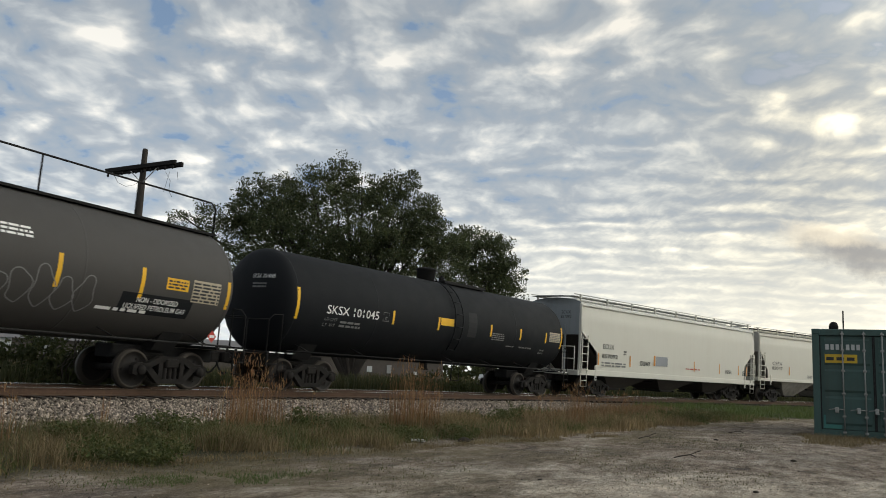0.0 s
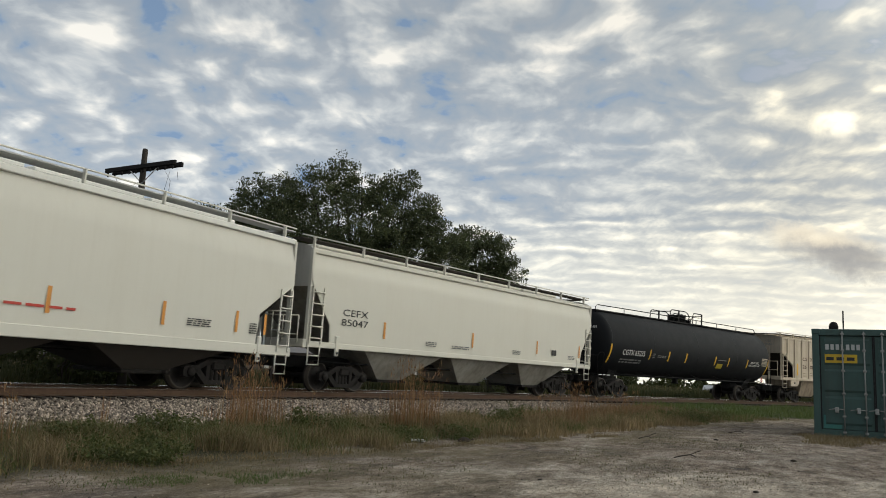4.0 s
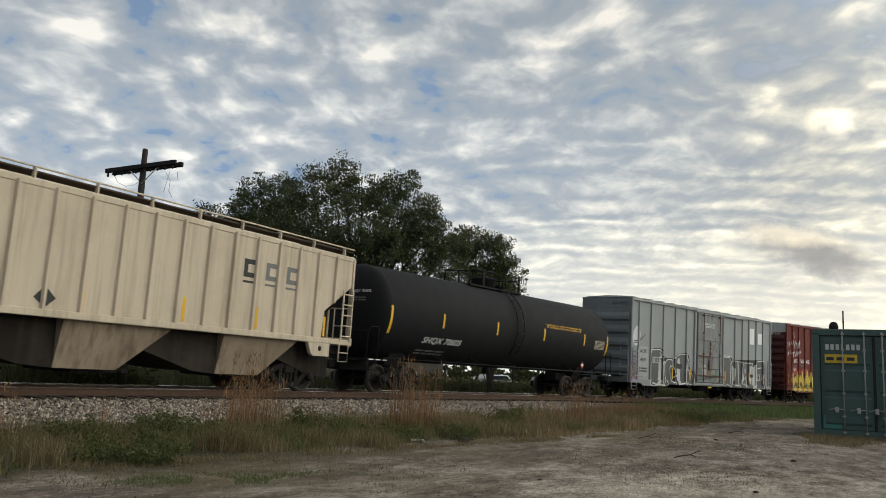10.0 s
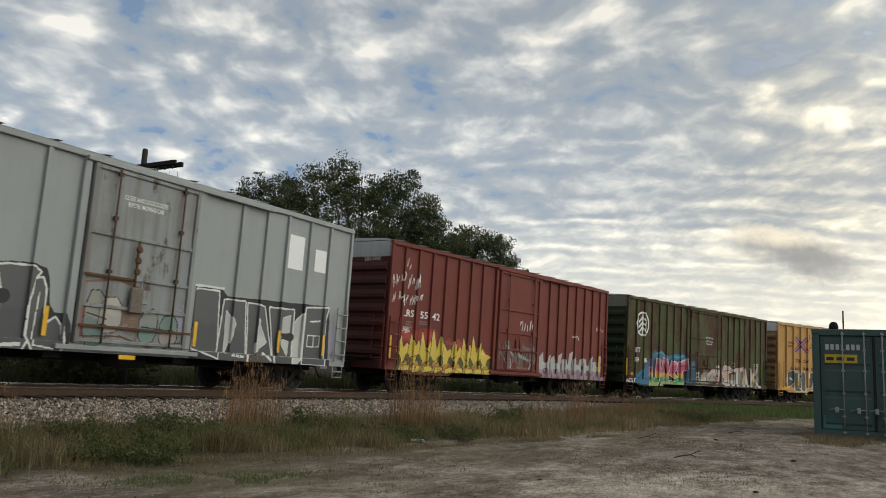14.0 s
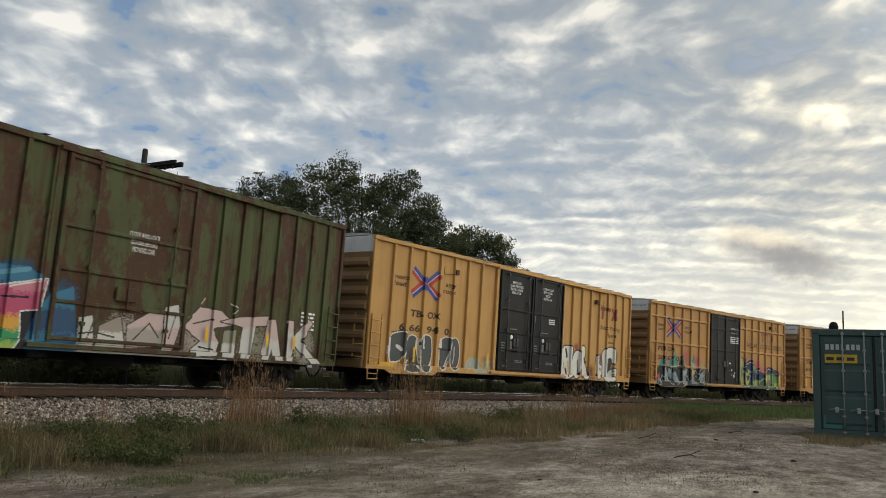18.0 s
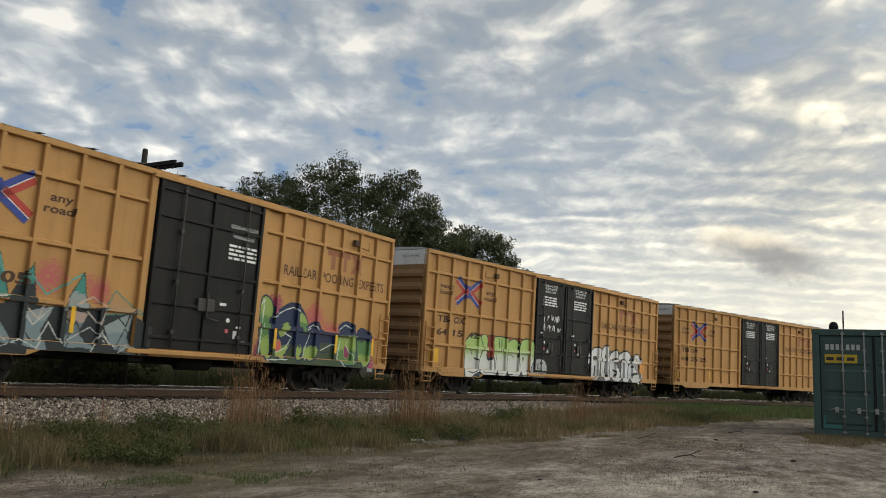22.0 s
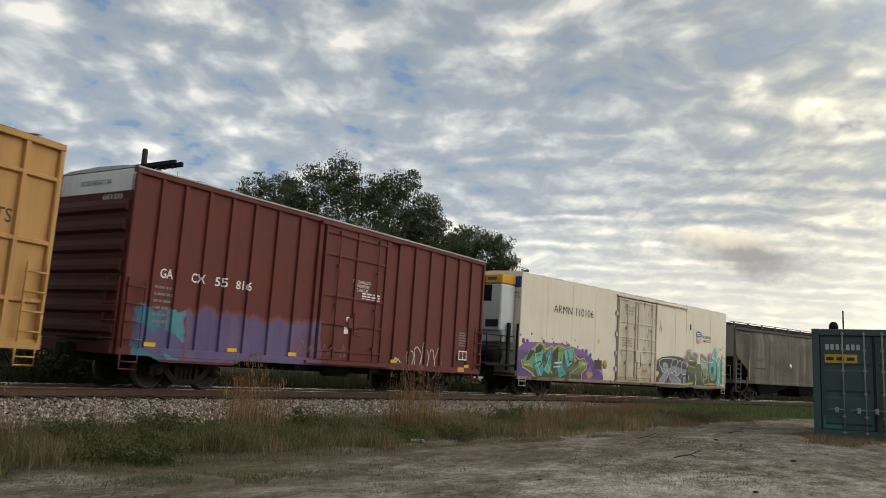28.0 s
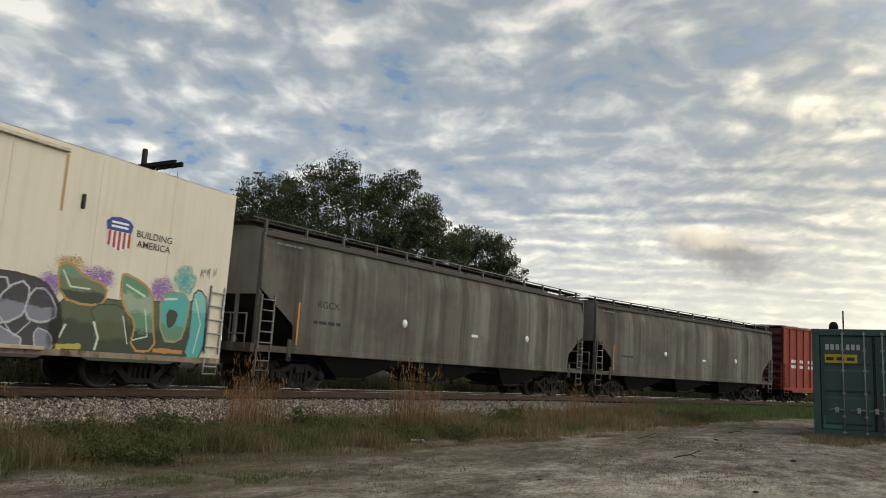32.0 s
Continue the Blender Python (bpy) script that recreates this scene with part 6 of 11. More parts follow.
def cross_emblem(c, x0, x1, z0, z1, surf):
    """The crossed-rails emblem: two bent bars, red and blue."""
    w, h = x1 - x0, z1 - z0
    t = 0.135 * h
    cx, cz = (x0 + x1) / 2, (z0 + z1) / 2
    def bar(a, b, n, off, wide, ink):
        q = [(a[0] + n[0] * (off + e * wide / 2), a[1] + n[1] * (off + e * wide / 2)) for e in (1, -1)] + [(b[0] + n[0] * (off + e * wide / 2), b[1] + n[1] * (off + e * wide / 2)) for e in (-1, 1)]
        part("emblem", wrap(c, MB().add([surf(*p) for p in q], [(0, 1, 2, 3)])), ink, c, "crossed red and blue bars")
    for sx in (-1, 1):
        for sz in (-1, 1):
            a = (cx + sx * 0.05 * w, cz)
            b = (cx + sx * 0.46 * w, cz + sz * 0.42 * h)
            d = Vector((b[0] - a[0], b[1] - a[1])).normalized()
            n = (-d.y, d.x) if (d.x * sz) > 0 else (d.y, -d.x)
            bar(a, b, n, 0.56 * t, t, BLUE_INK)
            bar(a, b, n, -0.62 * t, t, RED_INK)
            bar(a, b, n, -0.02 * t, 0.14 * t, WHITE_INK)
    part("emblem", wrap(c, MB().add([surf(cx + u * 0.06 * w, cz + v * 0.24 * h) for u, v in ((-1, -1), (1, -1), (1, 1), (-1, 1))], [(0, 1, 2, 3)])), BLUE_INK, c, "crossed red and blue bars")


def build_boxcars():
    S = flat_side
    # grey boxcar with tall silver letters
    grey = paint("grey_boxcar_paint", (0.30, 0.315, 0.31), 0.55, dirt=0.22, dirt_rgb=(0.15, 0.14, 0.13), vary=0.1, low=0.3)
    # end paint with the shade in its colour, like red_e to rust_e below
    grey_e = paint("grey_boxcar_shaded_end", (0.17, 0.185, 0.19), 0.65, dirt=0.4)
    c = boxcar("grey boxcar with tall silver and black graffiti letters", -11.985, 3.875, dict(body=grey, door=paint("worn_grey_door", (0.25, 0.265, 0.265), 0.6, dirt=0.55, dirt_rgb=(0.13, 0.085, 0.065), vary=0.25, streak=1.2, rust=0.10), cap=grey_e, rod=rust_steel("rusty_rod", (0.12, 0.07, 0.05))), (-1.45, 1.76), 6, 5, low=0.76, top=5.0, end_mat=grey_e, rib=0.07, end_ribs=5, at_left=(-7.08, -5.94, -4.74, -3.54, -2.36), at_right=(3.25, 4.2, 5.05, 6.03, 6.95), shift=0.13)
    f = S(-HALF + 0.058)
    plate(c, "lettering_panel", -7.05, -6.12, 0.98, 2.60, S(-HALF + 0.067), paint("light_grey_panel", (0.40, 0.41, 0.40), 0.6))
    lettering(c, "AOK", -6.91, -6.25, 2.26, 2.47, f, DARK_INK, 0.01)
    lettering(c, "409", -6.88, -6.32, 1.83, 2.02, f, DARK_INK, 0.01)
    plate(c, "lettering_patch", -5.72, -5.02, 1.82, 2.13, S(-HALF + 0.056), paint("light_grey_patch", (0.36, 0.37, 0.36), 0.6))
    lettering(c, "182", -5.62, -5.1, 1.88, 2.07, S(-HALF + 0.052), DARK_INK, 0.012, end=True)
    bars(c, -6.95, -6.2, 1.32, 1.6, 2, f, DARK_INK)
    bars(c, -6.95, -6.2, 1.05, 1.12, 1, f, GREY_INK)
    white = plain("white_square_paint", (0.78, 0.78, 0.76), 0.6, vary=0.15)
    plate(c, "paint_square", 5.11, 5.80, 3.41, 4.37, f, white, "bare white square")
    plate(c, "paint_square", 6.32, 6.84, 3.47, 4.12, f, white, "bare white square")
    lettering(c, "CLOSE AND LOCK DOORS\nBEFORE MOVING CAR", -0.5, 0.72, 4.02, 4.27, S(-HALF - 0.034), WHITE_INK, 0.004)
    reflectors(c, [-7.72, -3.85, -2.0, 1.98, 5.0, 6.95], 1.05, 1.65, y=-HALF - 0.016)
    lettering(c, "AOK 409192", 0.35, 1.25, 4.62, 4.78, end_side(-7.805 - 0.012), DARK_INK)
    iron, chalk, tar = ((0.085, 0.085, 0.088), (0.10, 0.10, 0.103)), (0.62, 0.62, 0.59), (0.03, 0.03, 0.032)
    pale = ((0.50, 0.50, 0.47), (0.44, 0.44, 0.42))
    piece(c, -6.1, -1.4, 0.58, 2.66,
          [(((-6.0, 0.64), (-5.7, 1.1), (-5.9, 1.8), (-5.9, 2.52), (-4.75, 2.6), (-4.9, 2.3), (-4.6, 2.1), (-3.6, 2.1), (-3.1, 2.42), (-2.1, 2.44), (-2.0, 2.2), (-1.9, 1.5), (-1.44, 1.5), (-1.44, 0.62)), (tar,), tar, 0.03),
           (((-5.07, 2.14), (-4.51, 2.06), (-4.40, 0.66), (-5.60, 0.62), (-5.0, 1.1)), iron, chalk, 0.035),
           (((-5.92, 2.45), (-4.83, 2.52), (-5.02, 2.31), (-4.78, 2.22), (-5.10, 2.14), (-5.07, 1.0), (-5.5, 0.66), (-6.02, 0.72), (-5.76, 1.2), (-5.84, 2.2)), iron, chalk, 0.05),
           (((-5.12, 2.05), (-5.08, 0.95), (-5.45, 0.68), (-4.9, 0.70), (-4.82, 2.0)), pale, chalk, 0.01),
           (((-4.44, 2.0), (-3.70, 2.06), (-3.72, 1.70), (-3.98, 1.79), (-4.0, 1.38), (-3.78, 0.80), (-3.40, 0.90), (-3.45, 0.62), (-4.15, 0.64), (-4.50, 1.35)), iron, chalk, 0.045),
           (((-3.69, 2.16), (-3.37, 2.12), (-3.13, 2.37), (-2.13, 2.40), (-2.38, 2.06), (-2.26, 0.72), (-3.0, 0.72), (-2.88, 1.23), (-3.35, 1.21), (-3.63, 1.68)), iron, chalk, 0.045),
           (((-3.28, 2.1), (-2.95, 2.2), (-2.92, 0.75), (-3.22, 0.8)), pale, chalk, 0.01),
           (((-2.34, 2.13), (-2.05, 2.22), (-1.99, 1.25), (-1.65, 1.48), (-1.47, 0.66), (-2.37, 0.68)), iron, chalk, 0.045)],
          [(((-4.72, 1.9), (-4.68, 0.75)), chalk, 0.05), (((-3.35, 1.75), (-2.9, 1.75)), tar, 0.28), (((-3.9, 0.9), (-3.55, 1.2)), chalk, 0.04), (((-2.15, 1.9), (-2.2, 0.85), (-1.75, 0.8)), chalk, 0.03), (((-2.9, 0.82), (-2.5, 0.85)), chalk, 0.08), (((-5.75, 0.8), (-5.3, 0.72), (-4.5, 0.70)), chalk, 0.06)], soft=1, seed=23)
    piece(c, -1.3, 1.7, 0.80, 2.45,
          [(((-1.15, 0.9), (-1.12, 2.05), (-0.75, 2.1), (-0.55, 1.5), (-0.6, 0.95)), ((0.14, 0.20, 0.18), (0.26, 0.25, 0.22)), tar, 0.025),
           (((-0.8, 1.2), (-0.75, 1.95), (-0.25, 2.0), (-0.2, 1.25)), ((0.36, 0.34, 0.31), (0.42, 0.39, 0.34)), (0.10, 0.07, 0.05), 0.025),
           (((0.3, 1.0), (0.28, 1.7), (0.75, 1.85), (0.8, 1.1)), ((0.16, 0.24, 0.22), (0.24, 0.25, 0.23)), tar, 0.025),
           (((0.9, 0.95), (0.85, 1.65), (1.35, 1.75), (1.4, 1.0)), ((0.32, 0.28, 0.25), (0.17, 0.24, 0.21)), tar, 0.025)],
          [(((-1.2, 1.1), (-0.2, 1.15), (0.6, 0.95), (1.5, 1.1)), (0.09, 0.05, 0.035), 0.04), (((-1.1, 1.6), (-0.6, 1.5)), tar, 0.03), (((0.35, 1.4), (1.35, 1.35)), tar, 0.03), (((-1.2, 2.25), (-0.4, 2.38), (0.2, 2.25)), (0.24, 0.11, 0.06), 0.05)],
          [(-1.15, 1.35, 0.2, 0.5, (0.30, 0.06, 0.07)), (1.5, 1.6, 0.25, 0.45, (0.32, 0.30, 0.38)), (0.0, 1.6, 0.5, 0.5, (0.20, 0.12, 0.08))], soft=1, seed=9)
    rust_bar = rust_steel("rusty_door_gear", (0.15, 0.075, 0.045))
    part("lock_bar", MB().box(-1.3, 0.0, -HALF - 0.11, -HALF - 0.085, 2.38, 2.44, 0.006).box(-1.3, 1.75, -HALF - 0.11, -HALF - 0.085, 1.30, 1.36, 0.006).tube([(-0.03, -HALF - 0.12, 3.28), (-0.03, -HALF - 0.12, 1.7)], 0.03, 6), rust_bar, c, "rusty door locking bars")
    for z in (3.1, 2.85, 2.6):
        part("chain_link", MB().lathe([(0.035, -0.02), (0.08, -0.02), (0.08, 0.02), (0.035, 0.02)], (-0.03, -HALF - 0.15, z), 1, 10), rust_bar, c)
    part("lock_plate", MB().box(-0.12, 0.22, -HALF - 0.16, -HALF - 0.09, 1.68, 2.25, 0.02), rust_steel("worn_lock_plate", (0.22, 0.19, 0.16)), c, "worn lock plate")
    plate(c, "reflector", -0.21, 0.22, 0.66, 0.75, S(-HALF - 0.11), YELLOW)
    piece(c, 1.8, 7.8, 0.60, 2.62,
          [(((1.85, 0.8), (1.85, 2.5), (2.8, 2.52), (3.0, 2.36), (7.2, 2.5), (7.3, 0.64), (2.6, 0.66)), (tar,), tar, 0.02),
           (((1.90, 2.44), (2.70, 2.46), (2.82, 0.80), (1.98, 1.02)), iron, chalk, 0.04),
           (((2.92, 2.28), (3.66, 2.30), (3.84, 0.74), (2.82, 0.76)), iron, chalk, 0.04),
           (((3.02, 2.0), (3.40, 1.7), (3.05, 0.95)), pale, chalk, 0.02),
           (((3.78, 2.28), (4.40, 2.24), (4.89, 0.76), (3.92, 0.74)), iron, chalk, 0.04),
           (((4.2, 1.9), (4.6, 1.3), (4.15, 1.0)), pale, chalk, 0.02),
           (((4.62, 2.24), (5.62, 2.26), (5.62, 0.68), (4.96, 0.70)), iron, chalk, 0.04),
           (((5.15, 2.0), (5.5, 2.1), (5.45, 1.0), (5.1, 1.4)), pale, chalk, 0.02),
           (((5.66, 1.9), (6.02, 2.2), (6.0, 0.9), (5.7, 0.7)), pale, chalk, 0.03),
           (((6.09, 2.36), (7.18, 2.46), (7.05, 2.1), (7.08, 0.78), (6.06, 0.78)), iron, chalk, 0.05)],
          [(((1.75, 2.54), (2.85, 2.56)), chalk, 0.06), (((5.2, 1.5), (5.6, 1.5)), tar, 0.2), (((6.35, 2.0), (6.8, 2.05)), chalk, 0.05), (((6.3, 1.6), (6.85, 1.62), (6.84, 1.3), (6.3, 1.28), (6.3, 1.6)), chalk, 0.03), (((6.57, 1.6), (6.57, 1.3)), chalk, 0.03), (((3.3, 0.9), (3.7, 0.88)), chalk, 0.06), (((4.5, 1.0), (4.75, 0.84)), chalk, 0.08)],
          [(7.35, 1.5, 0.3, 0.6, (0.36, 0.32, 0.40))], soft=0, seed=15)
    f3 = S(-HALF + 0.064)
    oval = [(-7.24 + 0.34 * math.cos(k * math.pi / 12) + 0.06 * math.sin(k * math.pi / 12), 3.10 + 0.5 * math.sin(k * math.pi / 12)) for k in range(24)]
    part("paint_patch", MB().add([f3(*q) for q in oval], [tuple(range(24))]), plain("white_spray", (0.66, 0.66, 0.64), 0.6), c, "white sprayed oval with dark strokes")
    for q in (((-7.5, 2.82), (-7.0, 2.86), (-7.0, 2.90), (-7.5, 2.87)), ((-7.45, 2.72), (-7.05, 2.76), (-7.05, 2.80), (-7.45, 2.76)), ((-6.9, 2.86), (-6.45, 3.2), (-6.42, 3.25), (-6.9, 2.94))):
        part("spray_stroke", MB().add([S(-HALF + 0.060)(*w) for w in q], [(0, 1, 2, 3)]), DARK_INK, c)
    mural(c, -7.75, -7.15, 0.85, 2.3, 1, ((0.30, 0.14, 0.18), (0.25, 0.35, 0.33), (0.36, 0.28, 0.42)), (0.12, 0.10, 0.12), 8, thick=0.14, halo=(0.30, 0.20, 0.26), fray=0.25)
    # dark red boxcar with yellow graffiti
    f = S(-HALF + 0.066)
    red = paint("dark_red_paint", (0.16, 0.036, 0.026), 0.6, dirt=0.35, dirt_rgb=(0.07, 0.025, 0.02), vary=0.15)
    red_e = paint("dark_red_shaded_end", (0.075, 0.021, 0.018), 0.65, dirt=0.5, dirt_rgb=(0.04, 0.02, 0.018))
    capg = paint("grey_cap_paint", (0.42, 0.42, 0.40), 0.6, dirt=0.5)
    c = boxcar("dark red boxcar with yellow and silver graffiti", 5.875, 21.575, dict(body=red, door=red, cap=capg), (-1.5, 1.72), 8, 7, top=5.03, end_mat=red_e, shift=0.10, at_left=(-7.01, -6.26, -5.50, -4.73, -3.95, -3.18, -2.43), at_right=(2.58, 3.36, 4.14, 4.92, 5.70, 6.46, 7.22))
    for s, x in (("LRS", -6.95), ("55", -6.03), ("42", -5.36)):
        lettering(c, s, x, x + (0.57 if len(s) > 2 else 0.42), 2.56, 2.80, f, WHITE_INK, 0.012)
    bars(c, -6.75, -6.45, 2.2, 2.45, 3, f, GREY_INK)
    bars(c, -6.05, -5.6, 2.35, 2.5, 2, f, GREY_INK)
    scribble(c, -7.6, -6.1, 3.4, 4.1, f, WHITE_INK, 5, 8)
    scribble(c, -7.6, -6.0, 2.9, 3.4, f, WHITE_INK, 6, 9)
    scribble(c, -7.0, -6.7, 4.1, 4.6, f, WHITE_INK, 7, 2)
    scribble(c, 6.9, 7.6, 3.0, 3.3, f, WHITE_INK, 8, 5, 0.015)
    scribble(c, 4.6, 5.4, 2.5, 2.75, f, WHITE_INK, 9, 5, 0.014)
    scribble(c, 0.1, 1.2, 2.55, 3.1, S(-HALF - 0.036), WHITE_INK, 10, 6, 0.03)
    scribble(c, -1.2, 1.3, 0.95, 2.3, S(-HALF - 0.036), GREY_INK, 11, 14, 0.03)
    reflectors(c, [-7.55, 7.2], 1.1, 1.9, y=-HALF - 0.01)
    lettering(c, "LRS 5542", 0.5, 1.2, 4.32, 4.45, end_side(-7.925 - 0.012), WHITE_INK)
    gold, amber, maroon = (0.60, 0.44, 0.07), (0.44, 0.27, 0.045), (0.05, 0.02, 0.015)
    rays = []
    for k in range(9):
        x = -7.0 + 0.6 * k
        h = 0.14 * ((k * 5) % 4) - 0.05 * k * 0.5
        rays.append((((x - 0.10, 0.74), (x + 0.16, 0.74 + 0.10 * (k % 2)), (x + 0.34, 1.30), (x + 0.62, 1.42), (x + 0.40, 1.70 + h), (x + 0.22, 1.52), (x - 0.02, 1.92 + h), (x - 0.14, 1.35), (x + 0.05, 1.12)), (amber, gold, gold, (0.64, 0.52, 0.14)), maroon, 0.025))
        rays.append((((x + 0.05, 0.72), (x + 0.55, 0.80), (x + 0.36, 1.12), (x + 0.10, 0.98)), (gold, amber), maroon, 0.022))
    piece(c, -7.4, -1.45, 0.66, 2.35, [(((-7.2, 0.72), (-7.1, 1.5), (-4.6, 1.75), (-1.6, 1.3), (-1.6, 0.72)), ((0.08, 0.10, 0.03), (0.16, 0.06, 0.03)), maroon, 0.02)] + rays,
          [(((-6.8, 1.0), (-6.2, 1.3), (-5.9, 1.1)), maroon, 0.03), (((-5.6, 1.5), (-5.1, 1.1), (-4.7, 1.4)), (0.10, 0.16, 0.05), 0.04), (((-4.4, 0.9), (-3.8, 1.5)), maroon, 0.03), (((-3.4, 1.4), (-2.9, 0.95), (-2.4, 1.3)), (0.10, 0.16, 0.05), 0.035), (((-4.9, 0.76), (-4.2, 1.0), (-3.6, 0.76)), (0.40, 0.05, 0.03), 0.04)],
          [(-6.6, 1.95, 0.55, 0.35, (0.42, 0.06, 0.05)), (-5.6, 1.95, 0.7, 0.35, (0.42, 0.06, 0.05)), (-3.9, 1.75, 0.8, 0.3, (0.40, 0.06, 0.05)), (-2.2, 1.4, 0.6, 0.4, (0.34, 0.05, 0.04)), (-6.75, 2.12, 0.28, 0.12, (0.50, 0.48, 0.44))], soft=0, seed=12)
    mural(c, -1.4, 1.7, 1.0, 2.2, 4, ((0.30, 0.31, 0.30), (0.22, 0.10, 0.09)), (0.10, 0.04, 0.03), 4, thick=0.06)
    pewter, mauve, plum = (0.40, 0.40, 0.39), (0.27, 0.20, 0.24), (0.07, 0.045, 0.05)
    bars_up = []
    for k in range(6):
        x = 2.0 + 0.95 * k
        h = 0.12 * ((k * 7) % 3)
        bars_up.append((((x, 0.74), (x + 0.30, 0.74), (x + 0.34, 1.15), (x + 0.55, 1.2), (x + 0.62, 0.74), (x + 0.90, 0.76), (x + 0.78, 1.3), (x + 0.92, 1.75 + h), (x + 0.62, 1.65 + h), (x + 0.50, 1.38), (x + 0.32, 1.42), (x + 0.24, 1.85 - h), (x - 0.06, 1.6)), (mauve, pewter, (0.46, 0.38, 0.38)), plum, 0.03))
    piece(c, 1.85, 7.75, 0.68, 2.1, bars_up,
          [(((2.1 + 0.95 * k, 0.9), (2.25 + 0.95 * k, 1.4), (2.7 + 0.95 * k, 1.25)), (0.58, 0.56, 0.53), 0.022) for k in range(6)],
          [(3.0, 1.1, 1.2, 0.5, mauve), (5.2, 1.1, 1.4, 0.5, mauve), (7.0, 1.2, 0.7, 0.6, mauve)], soft=0, seed=21)
    # olive green boxcar eaten by rust
    green = paint("olive_green_paint", (0.076, 0.092, 0.036), 0.7, dirt=0.85, dirt_rgb=(0.062, 0.032, 0.018), rust=0.42, vary=0.35, streak=1.6, low=0.5)
    green_d = paint("rusted_green_door", (0.080, 0.092, 0.040), 0.75, dirt=0.75, dirt_rgb=(0.050, 0.024, 0.016), rust=0.62, vary=0.3)
    green_e = paint("green_shaded_end_paint", (0.022, 0.036, 0.018), 0.7, dirt=0.5, dirt_rgb=(0.05, 0.04, 0.025))
    c = boxcar("olive green boxcar eaten by rust, with bright graffiti", 23.49, 39.20, dict(body=green, door=green_d, cap=paint("rusty_grey_cap", (0.20, 0.19, 0.15), 0.7, dirt=0.7)), (-1.74, 2.06), 9, 8, top=5.05, end_mat=green_e, at_left=(-6.86, -6.12, -5.40, -4.67, -3.94, -3.21, -2.48, -1.85), at_right=(2.93, 3.66, 4.36, 5.05, 5.76, 6.49, 7.21), shift=0.12)
    # round tree emblem
    em = MB()
    for k in range(28):
        a0, a1 = k * math.pi / 14, (k + 1) * math.pi / 14
        q = [(-6.3 + r * math.cos(a), 3.73 + r * math.sin(a)) for r, a in ((0.62, a0), (0.62, a1), (0.53, a1), (0.53, a0))]
        em.add([f(*w) for w in q], [(0, 1, 2, 3)])
    for k in range(3):
        for d in (-1, 1):
            z = 3.95 - k * 0.26
            em.add([f(-6.3, z + 0.2), f(-6.3 + d * 0.36, z - 0.10), f(-6.3 + d * 0.36, z - 0.22), f(-6.3, z + 0.06)], [(0, 1, 2, 3)])
    em.add([f(-6.35, 3.15), f(-6.25, 3.15), f(-6.25, 4.2), f(-6.35, 4.2)], [(0, 1, 2, 3)])
    part("emblem", wrap(c, em), WHITE_INK, c, "white ring round a tree shape")
    lettering(c, "IBT", -7.04, -6.42, 2.28, 2.52, f, WHITE_INK, 0.012)
    lettering(c, "19", -6.93, -6.55, 1.8, 2.03, f, WHITE_INK, 0.012)
    lettering(c, "16", -6.15, -5.77, 1.8, 2.03, f, WHITE_INK, 0.012)
    lettering(c, "CLOSE AND LOCK\nDOORS BEFORE\nMOVING CAR", 0.08, 0.94, 3.05, 3.5, S(-HALF - 0.034), WHITE_INK)
    lettering(c, "ACET", -7.75, -6.9, 0.78, 0.98, S(-HALF - 0.008), WHITE_INK, 0.01)
    plate(c, "notice", -7.25, -6.75, 1.12, 1.26, f, ORANGE, "small orange notice")
    reflectors(c, [-7.72], 1.1, 1.95, y=-HALF - 0.01)
    reflectors(c, [2.70, 4.9, 6.0], 1.18, 1.55, y=-HALF - 0.016)
    bars(c, 6.3, 6.9, 1.75, 2.3, 5, f, WHITE_INK)
    sky, deep, night, frost = (0.036, 0.145, 0.235), (0.026, 0.065, 0.13), (0.018, 0.016, 0.02), (0.60, 0.60, 0.58)
    bands = ((0.27, 0.36, 0.07), (0.03, 0.25, 0.10), (0.58, 0.30, 0.05), (0.42, 0.07, 0.13), (0.40, 0.07, 0.14), (0.50, 0.18, 0.22))
